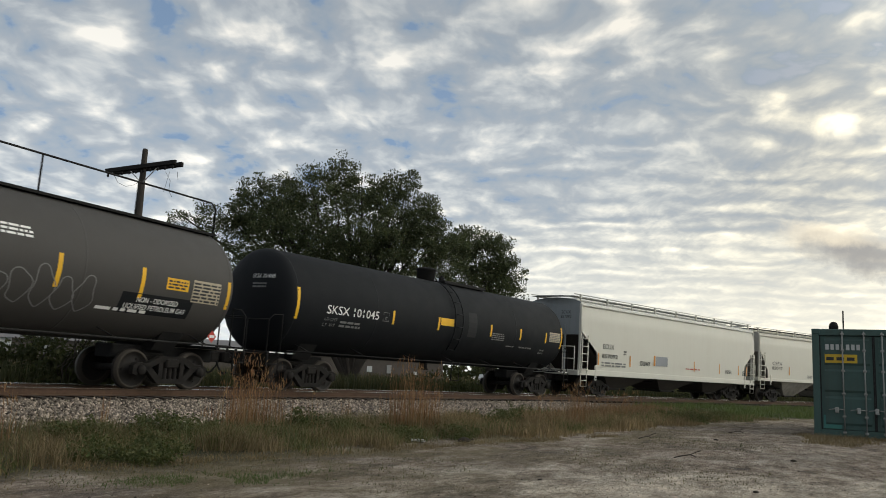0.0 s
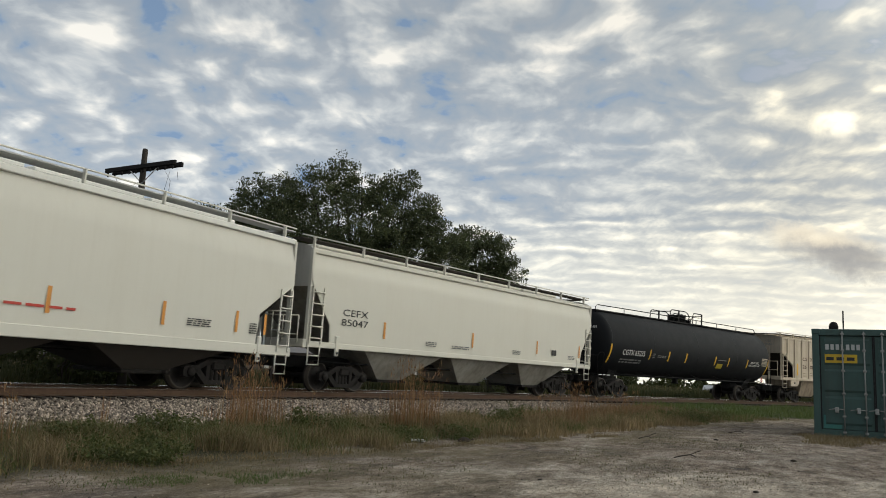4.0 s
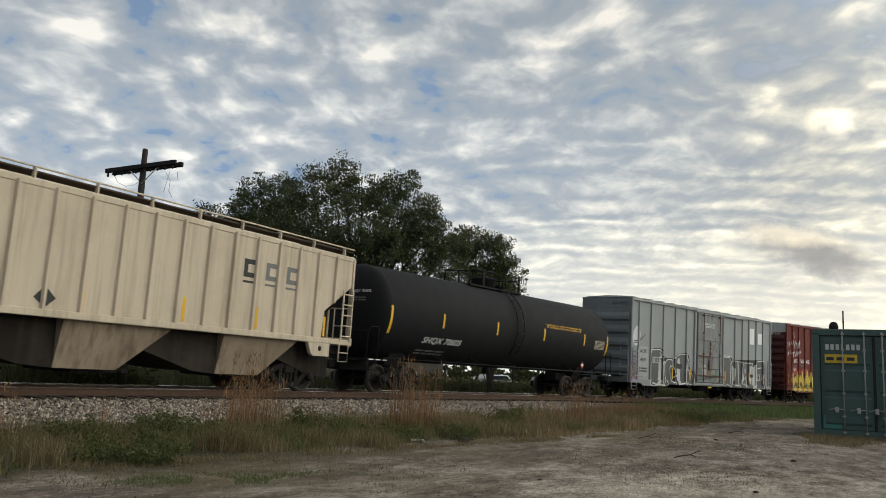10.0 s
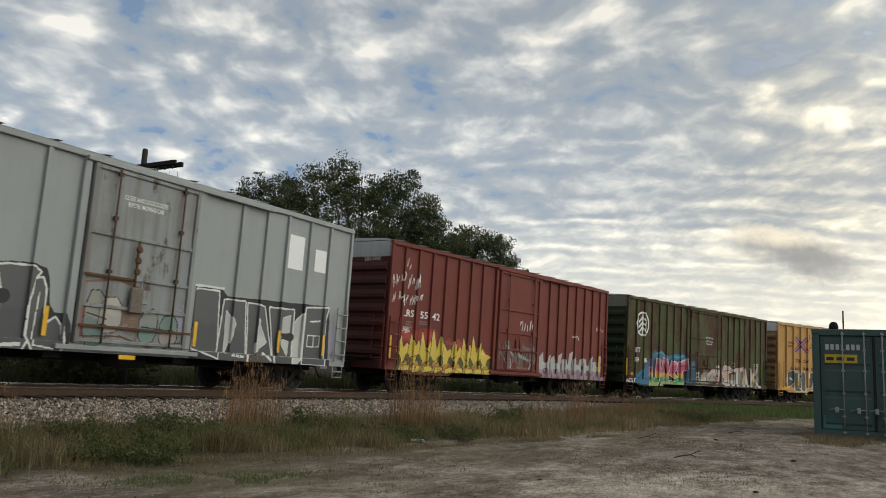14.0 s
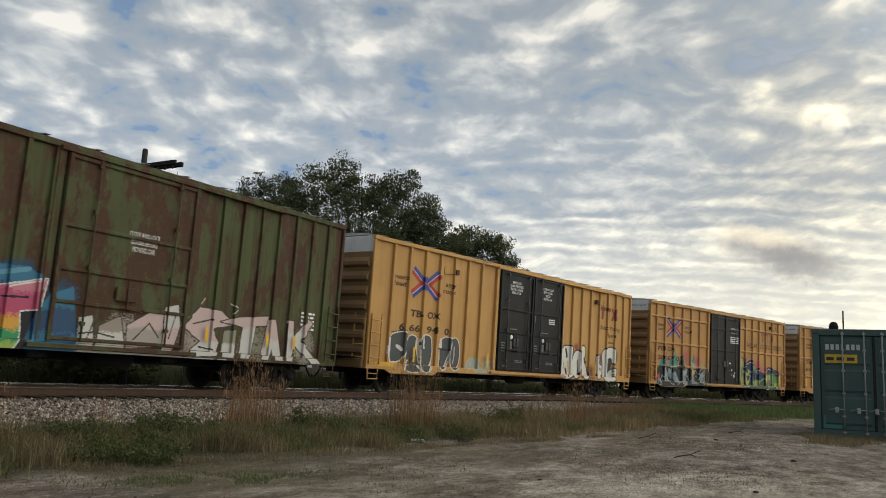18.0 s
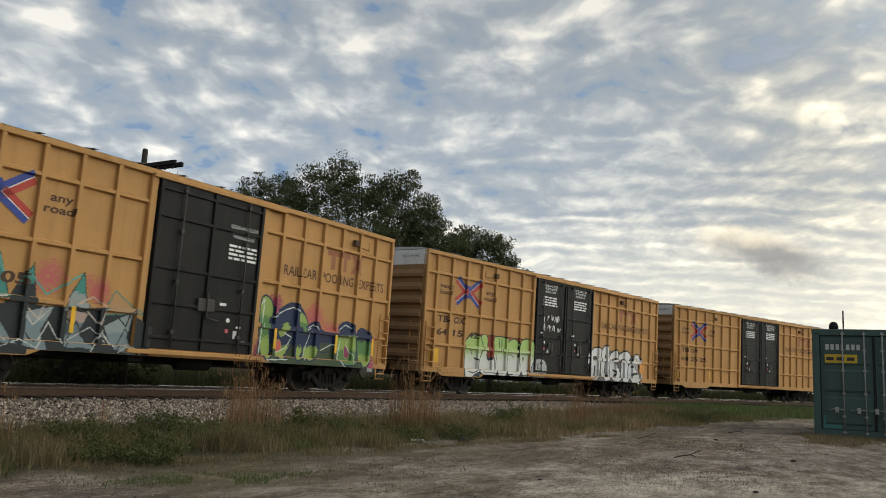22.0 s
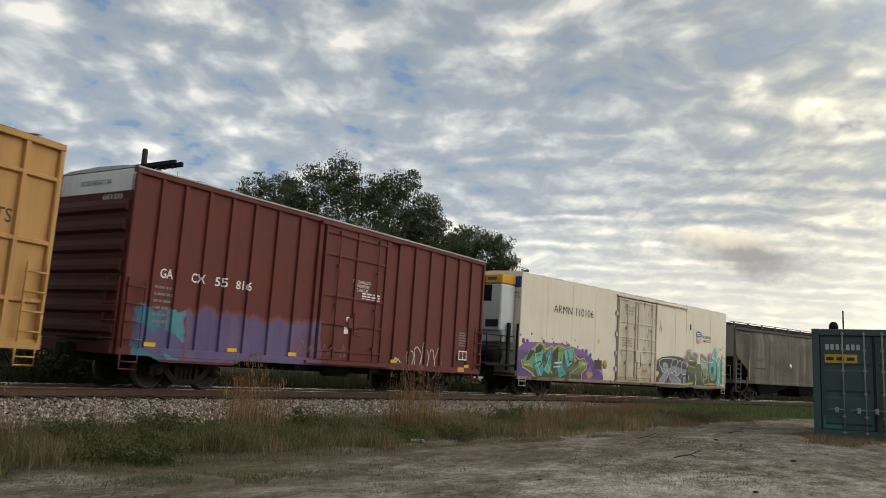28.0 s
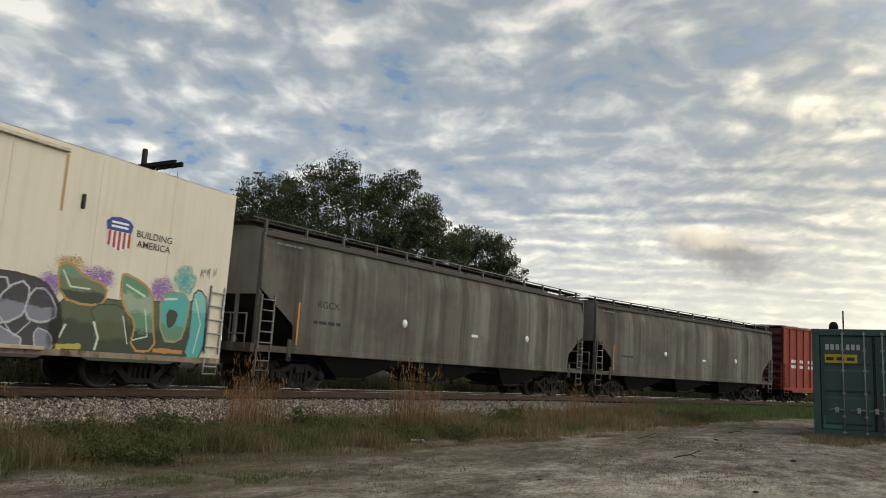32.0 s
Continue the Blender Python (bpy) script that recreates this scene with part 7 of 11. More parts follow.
    piece(c, -7.1, -0.8, 0.60, 2.56,
          [(((-6.95, 0.72), (-6.77, 1.12), (-6.18, 1.46), (-5.76, 1.87), (-5.30, 2.06), (-5.40, 0.72)), (sky, sky, (0.08, 0.09, 0.20)), deep, 0.02),
           (((-2.3, 0.62), (-2.02, 1.4), (-1.62, 1.90), (-1.14, 2.10), (-0.88, 0.66)), (sky, deep, sky), deep, 0.02),
           (((-5.3, 0.7), (-5.1, 2.10), (-4.47, 2.46), (-3.79, 2.2), (-3.23, 2.36), (-2.11, 2.38), (-1.70, 2.16), (-2.1, 0.62)), (night, night, night, sky), deep, 0.02),
           (((-5.50, 1.56), (-5.28, 1.60), (-5.18, 0.96), (-4.98, 1.03), (-4.85, 2.06), (-4.42, 1.98), (-4.54, 1.12), (-4.88, 0.62), (-5.62, 0.62), (-5.53, 1.07)), bands, frost, 0.028),
           (((-4.54, 0.66), (-4.48, 1.1), (-4.20, 2.14), (-3.75, 2.04), (-3.60, 1.64), (-3.64, 1.2), (-3.80, 0.64), (-4.05, 0.64), (-3.98, 1.1), (-4.14, 1.1), (-4.23, 0.66)), bands, frost, 0.028),
           (((-3.62, 1.30), (-3.38, 1.98), (-2.73, 1.94), (-2.86, 1.52), (-3.12, 1.40), (-2.64, 1.08), (-2.66, 0.63), (-3.70, 0.63), (-3.62, 0.95), (-3.02, 0.93), (-3.1, 1.05)), bands, frost, 0.028),
           (((-2.70, 1.94), (-1.74, 2.18), (-1.83, 1.56), (-2.19, 1.50), (-2.13, 1.0), (-2.36, 0.62), (-2.64, 0.66), (-2.72, 1.43)), bands, frost, 0.028)],
          [(((-4.1, 1.75), (-3.95, 1.35)), night, 0.10), (((-5.2, 1.6), (-4.95, 2.1)), night, 0.06), (((-4.0, 2.18), (-3.72, 2.0)), frost, 0.035), (((-3.2, 2.0), (-2.75, 1.86)), frost, 0.035), (((-2.5, 1.95), (-1.8, 2.14)), frost, 0.03), (((-2.6, 1.75), (-2.05, 1.78)), night, 0.04), (((-5.65, 1.6), (-5.6, 1.0)), (0.16, 0.10, 0.28), 0.12), (((-6.6, 0.95), (-6.2, 1.2), (-5.9, 1.0)), deep, 0.06), (((-1.7, 1.5), (-1.2, 1.6)), deep, 0.08), (((-1.6, 1.0), (-1.1, 1.1)), deep, 0.08), (((-4.9, 2.3), (-4.4, 2.42), (-3.9, 2.15)), (0.10, 0.26, 0.34), 0.10), (((-3.2, 2.25), (-2.7, 2.2), (-2.1, 2.34)), (0.10, 0.26, 0.34), 0.10)],
          [(-1.2, 1.0, 0.5, 0.5, sky), (-5.0, 2.2, 0.5, 0.3, sky), (-1.35, 1.9, 0.4, 0.4, deep), (-2.3, 2.35, 0.5, 0.2, deep), (-6.5, 0.95, 0.5, 0.4, sky)], soft=0, seed=14)
    bone, flesh, soot = (0.52, 0.49, 0.45), (0.50, 0.37, 0.34), (0.05, 0.04, 0.03)
    piece(c, -1.0, 7.6, 0.64, 2.35,
          [(((-0.95, 0.86), (-0.92, 1.48), (-0.6, 1.55), (-0.5, 0.86)), (bone,), soot, 0.03),
           (((-0.45, 0.86), (-0.4, 1.35), (0.1, 1.58), (0.3, 0.9)), (bone, (0.30, 0.24, 0.20)), soot, 0.03),
           (((0.35, 0.9), (0.3, 1.4), (0.9, 1.75), (1.35, 1.84), (1.3, 1.0)), ((0.34, 0.29, 0.25), flesh), soot, 0.03),
           (((1.35, 0.9), (1.3, 1.9), (1.7, 2.0), (1.8, 1.5), (1.65, 0.9)), (flesh, bone), soot, 0.03),
           (((1.92, 1.5), (2.48, 2.02), (3.21, 1.98), (3.72, 1.68), (2.9, 1.52), (3.2, 1.2), (3.1, 0.86), (2.1, 0.80), (2.6, 1.2)), (bone, flesh, flesh), soot, 0.035),
           (((3.2, 1.72), (3.7, 1.86), (4.95, 2.0), (4.9, 1.75), (4.4, 1.7), (4.3, 0.84), (3.95, 0.84), (4.0, 1.65)), (bone, bone, flesh), soot, 0.03),
           (((4.75, 0.84), (4.95, 1.90), (5.25, 1.95), (5.6, 0.84), (5.3, 0.84), (5.15, 1.2), (5.0, 0.84)), (bone, flesh), soot, 0.03),
           (((5.75, 0.84), (5.7, 1.95), (6.0, 1.95), (6.05, 1.5), (6.65, 2.06), (6.85, 1.95), (6.35, 1.42), (7.25, 0.82), (6.85, 0.80), (6.1, 1.3), (6.0, 0.84)), (bone, bone, flesh), soot, 0.035),
           (((3.3, 0.84), (3.35, 1.5), (3.75, 1.55), (3.7, 0.84)), (bone, (0.26, 0.24, 0.17)), soot, 0.03)],
          [(((-0.9, 1.15), (-0.5, 1.2), (0.0, 1.12)), soot, 0.035), (((-0.7, 1.0), (-0.55, 1.45)), soot, 0.03), (((0.5, 1.1), (0.9, 1.5), (1.2, 1.2)), soot, 0.035), (((1.5, 1.2), (1.65, 1.75)), soot, 0.03), (((2.3, 1.6), (2.9, 1.75)), soot, 0.04), (((2.55, 1.05), (3.0, 1.0)), soot, 0.04), (((3.5, 2.2), (3.75, 2.1), (3.6, 1.95)), bone, 0.03), (((2.5, 2.1), (2.6, 2.25)), flesh, 0.03), (((-0.9, 0.78), (1.8, 0.76), (5.0, 0.72), (7.3, 0.74)), bone, 0.07)],
          [(2.4, 1.2, 0.8, 0.6, (0.30, 0.24, 0.20)), (4.6, 1.2, 0.9, 0.6, (0.22, 0.20, 0.14)), (0.3, 1.2, 0.8, 0.5, (0.30, 0.26, 0.22)), (6.5, 1.2, 0.6, 0.6, (0.28, 0.24, 0.19))], soft=0, seed=44)
    # tan boxcars with black doors
    blackdoor = paint("black_door_paint", (0.0054, 0.0050, 0.0047), 0.5, dirt=0.5, dirt_rgb=(0.020, 0.016, 0.0125), vary=0.25, spec=0.22, streak=1.0)
    tan_e = paint("tan_shaded_end_paint", (0.25, 0.145, 0.065), 0.65, dirt=0.45, dirt_rgb=(0.10, 0.065, 0.04))

    def tan(name, rgb=(0.47, 0.255, 0.090)):
        return paint(name, rgb, 0.6, dirt=0.32, dirt_rgb=(0.22, 0.11, 0.045), vary=0.12, streak=0.9)

    def marks(c, a, letters, numbers, no_z, surf, dx=0.0):
        lettering(c, "next\nload", -a + 0.95 + dx, -a + 1.62 + dx, 3.55, 3.92, surf, BROWN_INK, 0.02, lean=0.12)
        lettering(c, "any\nroad", -a + 3.62 + dx, -a + 4.30 + dx, 3.55, 3.92, surf, BROWN_INK, 0.02, lean=0.12)
        cross_emblem(c, -a + 1.85 + dx, -a + 3.40 + dx, 3.25, 4.28, flat_side(-HALF - 0.006))
        for s, x in letters:
            lettering(c, s, -a + x, -a + x + 0.62, no_z[0], no_z[0] + 0.24, surf, BROWN_INK, 0.03, lean=0.12)
        for s, x in numbers:
            lettering(c, s, -a + x, -a + x + (0.58 if len(s) > 1 else 0.27), no_z[1], no_z[1] + 0.24, surf, BROWN_INK, 0.03, lean=0.12)

    def stops(c, xs, z):
        for x in xs:
            part("stop_bracket", MB().box(x - 0.09, x + 0.09, -HALF - 0.06, -HALF + 0.08, z - 0.09, z + 0.09, 0.01), RAIL_SIDE, c, "small rusty stop bracket")
            e = -1 if x < 0 else 1
            part("stop_bar", MB().tube([(x, -HALF + 0.03, z - 0.07), (x + e * 0.7, -HALF + 0.03, z - 0.13), (x + e * 0.7, -HALF + 0.03, z + 0.13)], 0.014, 5), RAIL_SIDE, c)

    def ghost(c, x0, x1, z0, z1, material, label):
        """Three painted shapes side by side: two hammers and a crossing."""
        em = MB()
        w, h = (x1 - x0) / 3, z1 - z0
        for k in (0, 1):
            x = x0 + k * w * 0.98
            em.add([f(x, z1 - 0.3 * h), f(x + 0.92 * w, z1 - 0.3 * h), f(x + 0.92 * w, z1), f(x, z1)], [(0, 1, 2, 3)])
            em.add([f(x + 0.3 * w, z0), f(x + 0.64 * w, z0), f(x + 0.64 * w, z1 - 0.31 * h), f(x + 0.3 * w, z1 - 0.31 * h)], [(0, 1, 2, 3)])
        x = x0 + 2 * w
        em.add([f(x, z0), f(x + 0.34 * w, z0), f(x + w, z1), f(x + 0.66 * w, z1)], [(0, 1, 2, 3)])
        em.add([f(x + 0.66 * w, z0), f(x + w, z0), f(x + 0.68 * w, z0 + 0.47 * h), f(x + 0.44 * w, z0 + 0.31 * h)], [(0, 1, 2, 3)])
        em.add([f(x, z1), f(x + 0.34 * w, z1), f(x + 0.56 * w, z0 + 0.69 * h), f(x + 0.32 * w, z0 + 0.53 * h)], [(0, 1, 2, 3)])
        part("faded_mark", wrap(c, em), material, c, label)

    pink = plain("pink_sticker", (0.45, 0.10, 0.12), 0.6)

    def door_notes(c, x0, w, z, rows, surf, spanish=True):
        for dx, dz, sw, sh, ink in ((0.42, -2.55, 0.13, 0.20, WHITE_INK), (0.14, -2.42, 0.10, 0.10, pink), (0.50, -2.28, 0.16, 0.05, WHITE_INK), (0.72, -2.62, 0.16, 0.03, GREY_INK), (-0.12, -1.75, 0.22, 0.07, WHITE_INK)):
            plate(c, "sticker", x0 + dx, x0 + dx + sw, z + dz, z + dz + sh, surf, ink)
        ring = MB().lathe([(0.035, -0.001), (0.06, -0.001), (0.06, 0.001), (0.035, 0.001)], (x0 + 0.2, surf(0, 0)[1], z - 2.1), 1, 14)
        part("sticker", ring, WHITE_INK, c)
        lettering(c, "CLOSE AND LOCK\nDOORS BEFORE\nMOVING CAR", x0, x0 + w, z, z + 0.34, surf, WHITE_INK)
        if spanish:
            bars(c, x0, x0 + w, z - 0.55, z - 0.12, rows, surf, WHITE_INK)

    mt = dict(door=blackdoor, door_label="black plug door with lock rods", rod=paint("worn_lock_rod", (0.030, 0.028, 0.026), 0.5, dirt=0.5, dirt_rgb=(0.07, 0.045, 0.03), spec=0.4), handle=paint("worn_handle", (0.05, 0.046, 0.042), 0.5, dirt=0.5))
    tn = tan("tan_paint_smooth", (0.52, 0.29, 0.095))
    c = boxcar("tan boxcar with two black doors and grey graffiti", 40.765, 59.695, dict(body=tn, **mt), (-2.3, 2.80), 8, 8, doors=2, end_mat=tan_e, gear_in=2.6, rib=0.095, at_left=(-8.37, -7.54, -6.69, -5.86, -5.04, -4.19, -3.33), at_right=(3.68, 4.54, 5.38, 6.22, 7.06, 7.90, 8.73), shift=0.05)
    f = S(-HALF + 0.089)
    marks(c, 9.37, (("TB", 2.02), ("OX", 2.95)), (("6", 1.5), ("66", 2.02), ("94", 2.95), ("0", 3.95)), (2.58, 2.08), f, 0.14)
    d = S(-HALF - 0.034)
    lettering(c, "IMPORTANT\nCLOSE THIS DOOR\nBEFORE CLOSING\nMAIN DOOR", -1.50, -0.56, 4.0, 4.5, d, WHITE_INK, 0.006)
    lettering(c, "CLOSE AND LOCK\nBOTH DOORS\nBEFORE\nMOVING CAR", 0.94, 1.84, 3.98, 4.5, d, WHITE_INK, 0.006)
    for x in (-1.33, 1.06):
        plate(c, "sticker", x, x + 0.16, 1.74, 2.12, d, GREY_INK, "worn grey lock label")
        part("sticker", MB().lathe([(0.05, -0.001), (0.09, -0.001), (0.09, 0.001), (0.05, 0.001)], (x + 0.08, d(0, 0)[1] - 0.003, 2.28), 1, 16), WHITE_INK, c)
        plate(c, "sticker", x + 0.06, x + 0.10, 2.22, 2.34, S(-HALF - 0.038), WHITE_INK)
        bars(c, x - 0.05, x + 0.45, 2.58, 2.66, 1, d, GREY_INK)
        bars(c, x + 0.4, x + 0.95, 1.30, 1.42, 2, d, GREY_INK)
        bars(c, x - 0.45, x - 0.1, 1.12, 1.18, 1, d, GREY_INK)
        bars(c, x - 0.6, x - 0.35, 1.7, 2.1, 4, d, GREY_INK)
    plate(c, "notice", 0.12, 0.48, 3.02, 3.28, d, GREY_INK, "small framed notice")
    plate(c, "notice", 0.15, 0.45, 3.05, 3.25, S(-HALF - 0.038), blackdoor)
    bars(c, 0.18, 0.42, 3.08, 3.22, 2, S(-HALF - 0.042), GREY_INK)
    bars(c, 1.55, 2.05, 3.0, 3.25, 3, d, WHITE_INK)
    stops(c, (-4.98, 5.86), 4.37)
    reflectors(c, [-7.1, -2.75, 0.38, 3.3, 5.95], 1.05, 1.55, y=-HALF - 0.008)
    plate(c, "notice", -9.0, -8.1, 0.86, 1.0, S(-HALF - 0.012), YELLOW, "small yellow notice")
    red = plain("faded_red_mark", (0.20, 0.052, 0.038), 0.7, vary=0.3, scale=4)
    ghost(c, 6.35, 8.05, 3.64, 4.22, red, "worn dark-red painted mark")
    lettering(c, "Railcar Pooling", 6.42, 8.44, 3.10, 3.36, f, BROWN_INK, 0.014)
    lettering(c, "Experts", 7.05, 8.05, 2.78, 3.02, f, BROWN_INK, 0.014)
    bars(c, 7.14, 8.04, 2.54, 2.66, 1, f, BROWN_INK)
    slate, chalk, tar = (0.075, 0.078, 0.074), (0.64, 0.62, 0.57), (0.032, 0.025, 0.022)
    piece(c, -8.55, -4.3, 0.70, 2.15,
          [(((-8.42, 1.38), (-8.27, 1.86), (-7.91, 2.0), (-7.40, 2.05), (-7.53, 1.1), (-8.27, 1.0)), (slate,), chalk, 0.045),
           (((-7.4, 1.78), (-7.19, 1.98), (-6.85, 1.88), (-6.91, 1.47), (-6.72, 0.91), (-6.57, 0.73), (-7.54, 0.72), (-7.4, 1.16)), (slate,), chalk, 0.035),
           (((-6.78, 1.93), (-6.15, 2.04), (-6.04, 1.63), (-6.09, 1.09), (-6.14, 0.74), (-6.64, 0.76), (-6.71, 1.34)), (slate,), chalk, 0.04),
           (((-5.63, 1.81), (-5.32, 2.02), (-4.95, 1.96), (-4.93, 1.56), (-5.21, 0.94), (-5.63, 0.80), (-5.58, 1.41)), (slate,), chalk, 0.04),
           (((-4.98, 1.91), (-4.69, 2.05), (-4.46, 1.8), (-4.42, 1.18), (-4.68, 0.82), (-5.03, 0.93), (-5.09, 1.4)), (slate,), chalk, 0.035)],
          [(((-8.34, 1.75), (-8.36, 1.35), (-8.24, 1.08)), chalk, 0.13), (((-7.42, 1.9), (-7.44, 1.55)), chalk, 0.10), (((-6.52, 2.0), (-6.48, 1.55)), chalk, 0.07), (((-6.88, 1.86), (-6.94, 1.5)), chalk, 0.07), (((-7.32, 1.1), (-7.56, 0.78)), chalk, 0.05), (((-6.92, 0.95), (-6.6, 0.76)), chalk, 0.07), (((-6.08, 1.1), (-6.22, 0.78)), chalk, 0.07), (((-5.55, 1.62), (-5.56, 1.9)), chalk, 0.12), (((-5.1, 1.35), (-5.36, 0.86)), chalk, 0.06), (((-4.76, 1.7), (-4.74, 1.4), (-4.8, 1.1)), chalk, 0.035), (((-5.66, 1.58), (-5.1, 1.55)), tar, 0.06), (((-8.2, 2.0), (-7.5, 2.1)), tar, 0.03), (((-7.9, 1.55), (-7.65, 1.45)), chalk, 0.12)], seed=18)
    mural(c, -4.1, -2.3, 0.8, 1.4, 3, ((0.34, 0.36, 0.28), (0.30, 0.36, 0.36)), (0.50, 0.40, 0.22), 10, thick=0.06)
    rose = (0.16, 0.05, 0.04)
    piece(c, 2.55, 8.5, 0.62, 2.5,
          [(((2.62, 2.12), (3.85, 2.24), (3.98, 2.0), (3.82, 1.77), (3.84, 1.5), (3.98, 1.3), (3.9, 0.82), (2.66, 0.76), (2.75, 1.4)), (chalk,), tar, 0.06),
           (((4.01, 1.93), (4.47, 2.09), (4.56, 1.79), (4.60, 1.28), (4.33, 0.82), (3.96, 0.82), (3.84, 1.41)), (chalk,), tar, 0.06),
           (((4.6, 2.15), (4.95, 2.34), (5.1, 1.98), (4.93, 1.58), (5.15, 1.36), (5.38, 0.80), (4.85, 0.80), (4.59, 1.32)), (chalk,), tar, 0.06),
           (((6.10, 1.92), (6.32, 1.92), (6.34, 1.54), (6.81, 1.44), (6.8, 1.11), (6.37, 0.84), (6.17, 0.84)), (chalk,), tar, 0.05),
           (((6.65, 1.97), (6.95, 2.26), (7.66, 2.38), (7.99, 2.26), (8.08, 1.6), (7.76, 1.62), (7.62, 1.80), (7.1, 1.8), (7.12, 1.16), (7.88, 1.36), (8.23, 1.38), (8.3, 1.13), (7.97, 0.74), (6.77, 0.72), (6.81, 1.52)), (chalk,), tar, 0.06)],
          [(((3.0, 1.9), (3.1, 1.3), (2.95, 0.9)), tar, 0.10), (((3.3, 2.05), (3.4, 1.75)), tar, 0.14), (((3.3, 1.2), (3.45, 0.9)), tar, 0.12), (((4.36, 1.6), (4.40, 1.0)), tar, 0.10), (((4.70, 1.2), (4.72, 0.95)), rose, 0.22), (((4.98, 1.7), (5.1, 1.55)), tar, 0.10), (((7.2, 1.78), (7.35, 1.25), (7.2, 1.05)), tar, 0.10), (((7.55, 1.7), (7.4, 1.4)), tar, 0.34), (((7.85, 1.0), (8.1, 0.9)), tar, 0.05), (((6.4, 1.3), (6.75, 1.28)), (0.42, 0.32, 0.20), 0.12)],
          [(4.2, 2.2, 0.24, 0.18, (0.35, 0.04, 0.05)), (5.55, 1.1, 0.45, 0.45, rose), (6.45, 1.75, 0.4, 0.3, rose), (8.15, 1.9, 0.25, 0.35, rose), (3.3, 1.4, 0.8, 0.9, rose)], seed=16)
    bars(c, 7.55, 7.9, 1.05, 1.5, 3, S(-HALF - 0.006), DARK_INK)
    plate(c, "notice", 8.0, 8.7, 0.86, 1.05, S(-HALF - 0.012), ORANGE, "small orange notice")
    f = S(-HALF + 0.089)
    lv = (1.74, 2.93, 4.28)
    ghost_red = plain("faded_red_ghost", (0.33, 0.135, 0.072), 0.7, vary=0.35, scale=5)
    tb = tan("tan_paint_grid")
    c = boxcar("tan boxcar with one black door and teal and green graffiti", 61.425, 77.225, dict(body=tb, **mt), (-1.72, 1.95), 7, 7, levels=lv, end_mat=tan_e, plug=False, gear_in=2.3, rib=0.095, shift=0.18, at_left=(-7.05, -6.22, -5.36, -4.45, -3.58, -2.68), at_right=(2.75, 3.64, 4.51, 5.40, 6.27, 7.13))
    marks(c, 7.835, (("FB", 1.03), ("OX", 1.94)), (("50", 1.03), ("67", 1.94), ("05", 2.82)), (2.50, 2.02), f, -0.1)
    lettering(c, "RAILCAR  POOLING  EXPERTS", 2.95, 7.72, 3.21, 3.49, f, BROWN_INK, 0.006)
    ghost(c, 4.79, 6.5, 3.62, 4.20, ghost_red, "ghost of a faded red mark")
    stops(c, (6.0,), 4.57)
    door_notes(c, 0.72, 0.98, 3.86, 4, S(-HALF - 0.034))
    reflectors(c, [-7.05, -3.4, -1.25, 2.75, 5.4, 7.25], 1.15, 1.7, y=-HALF - 0.008)
    lettering(c, "FBOX 506720", 0.5, 1.3, 4.72, 4.82, end_side(-7.835 - 0.012), DARK_INK)
    lettering(c, "EXCESS HEIGHT CAR", -1.2, -0.2, 4.72, 4.82, end_side(-7.835 - 0.012), DARK_INK)
    steel, mist, teal, ebony, blush = (0.17, 0.225, 0.245), (0.26, 0.30, 0.30), (0.05, 0.22, 0.19), (0.022, 0.028, 0.030), (0.50, 0.13, 0.12)
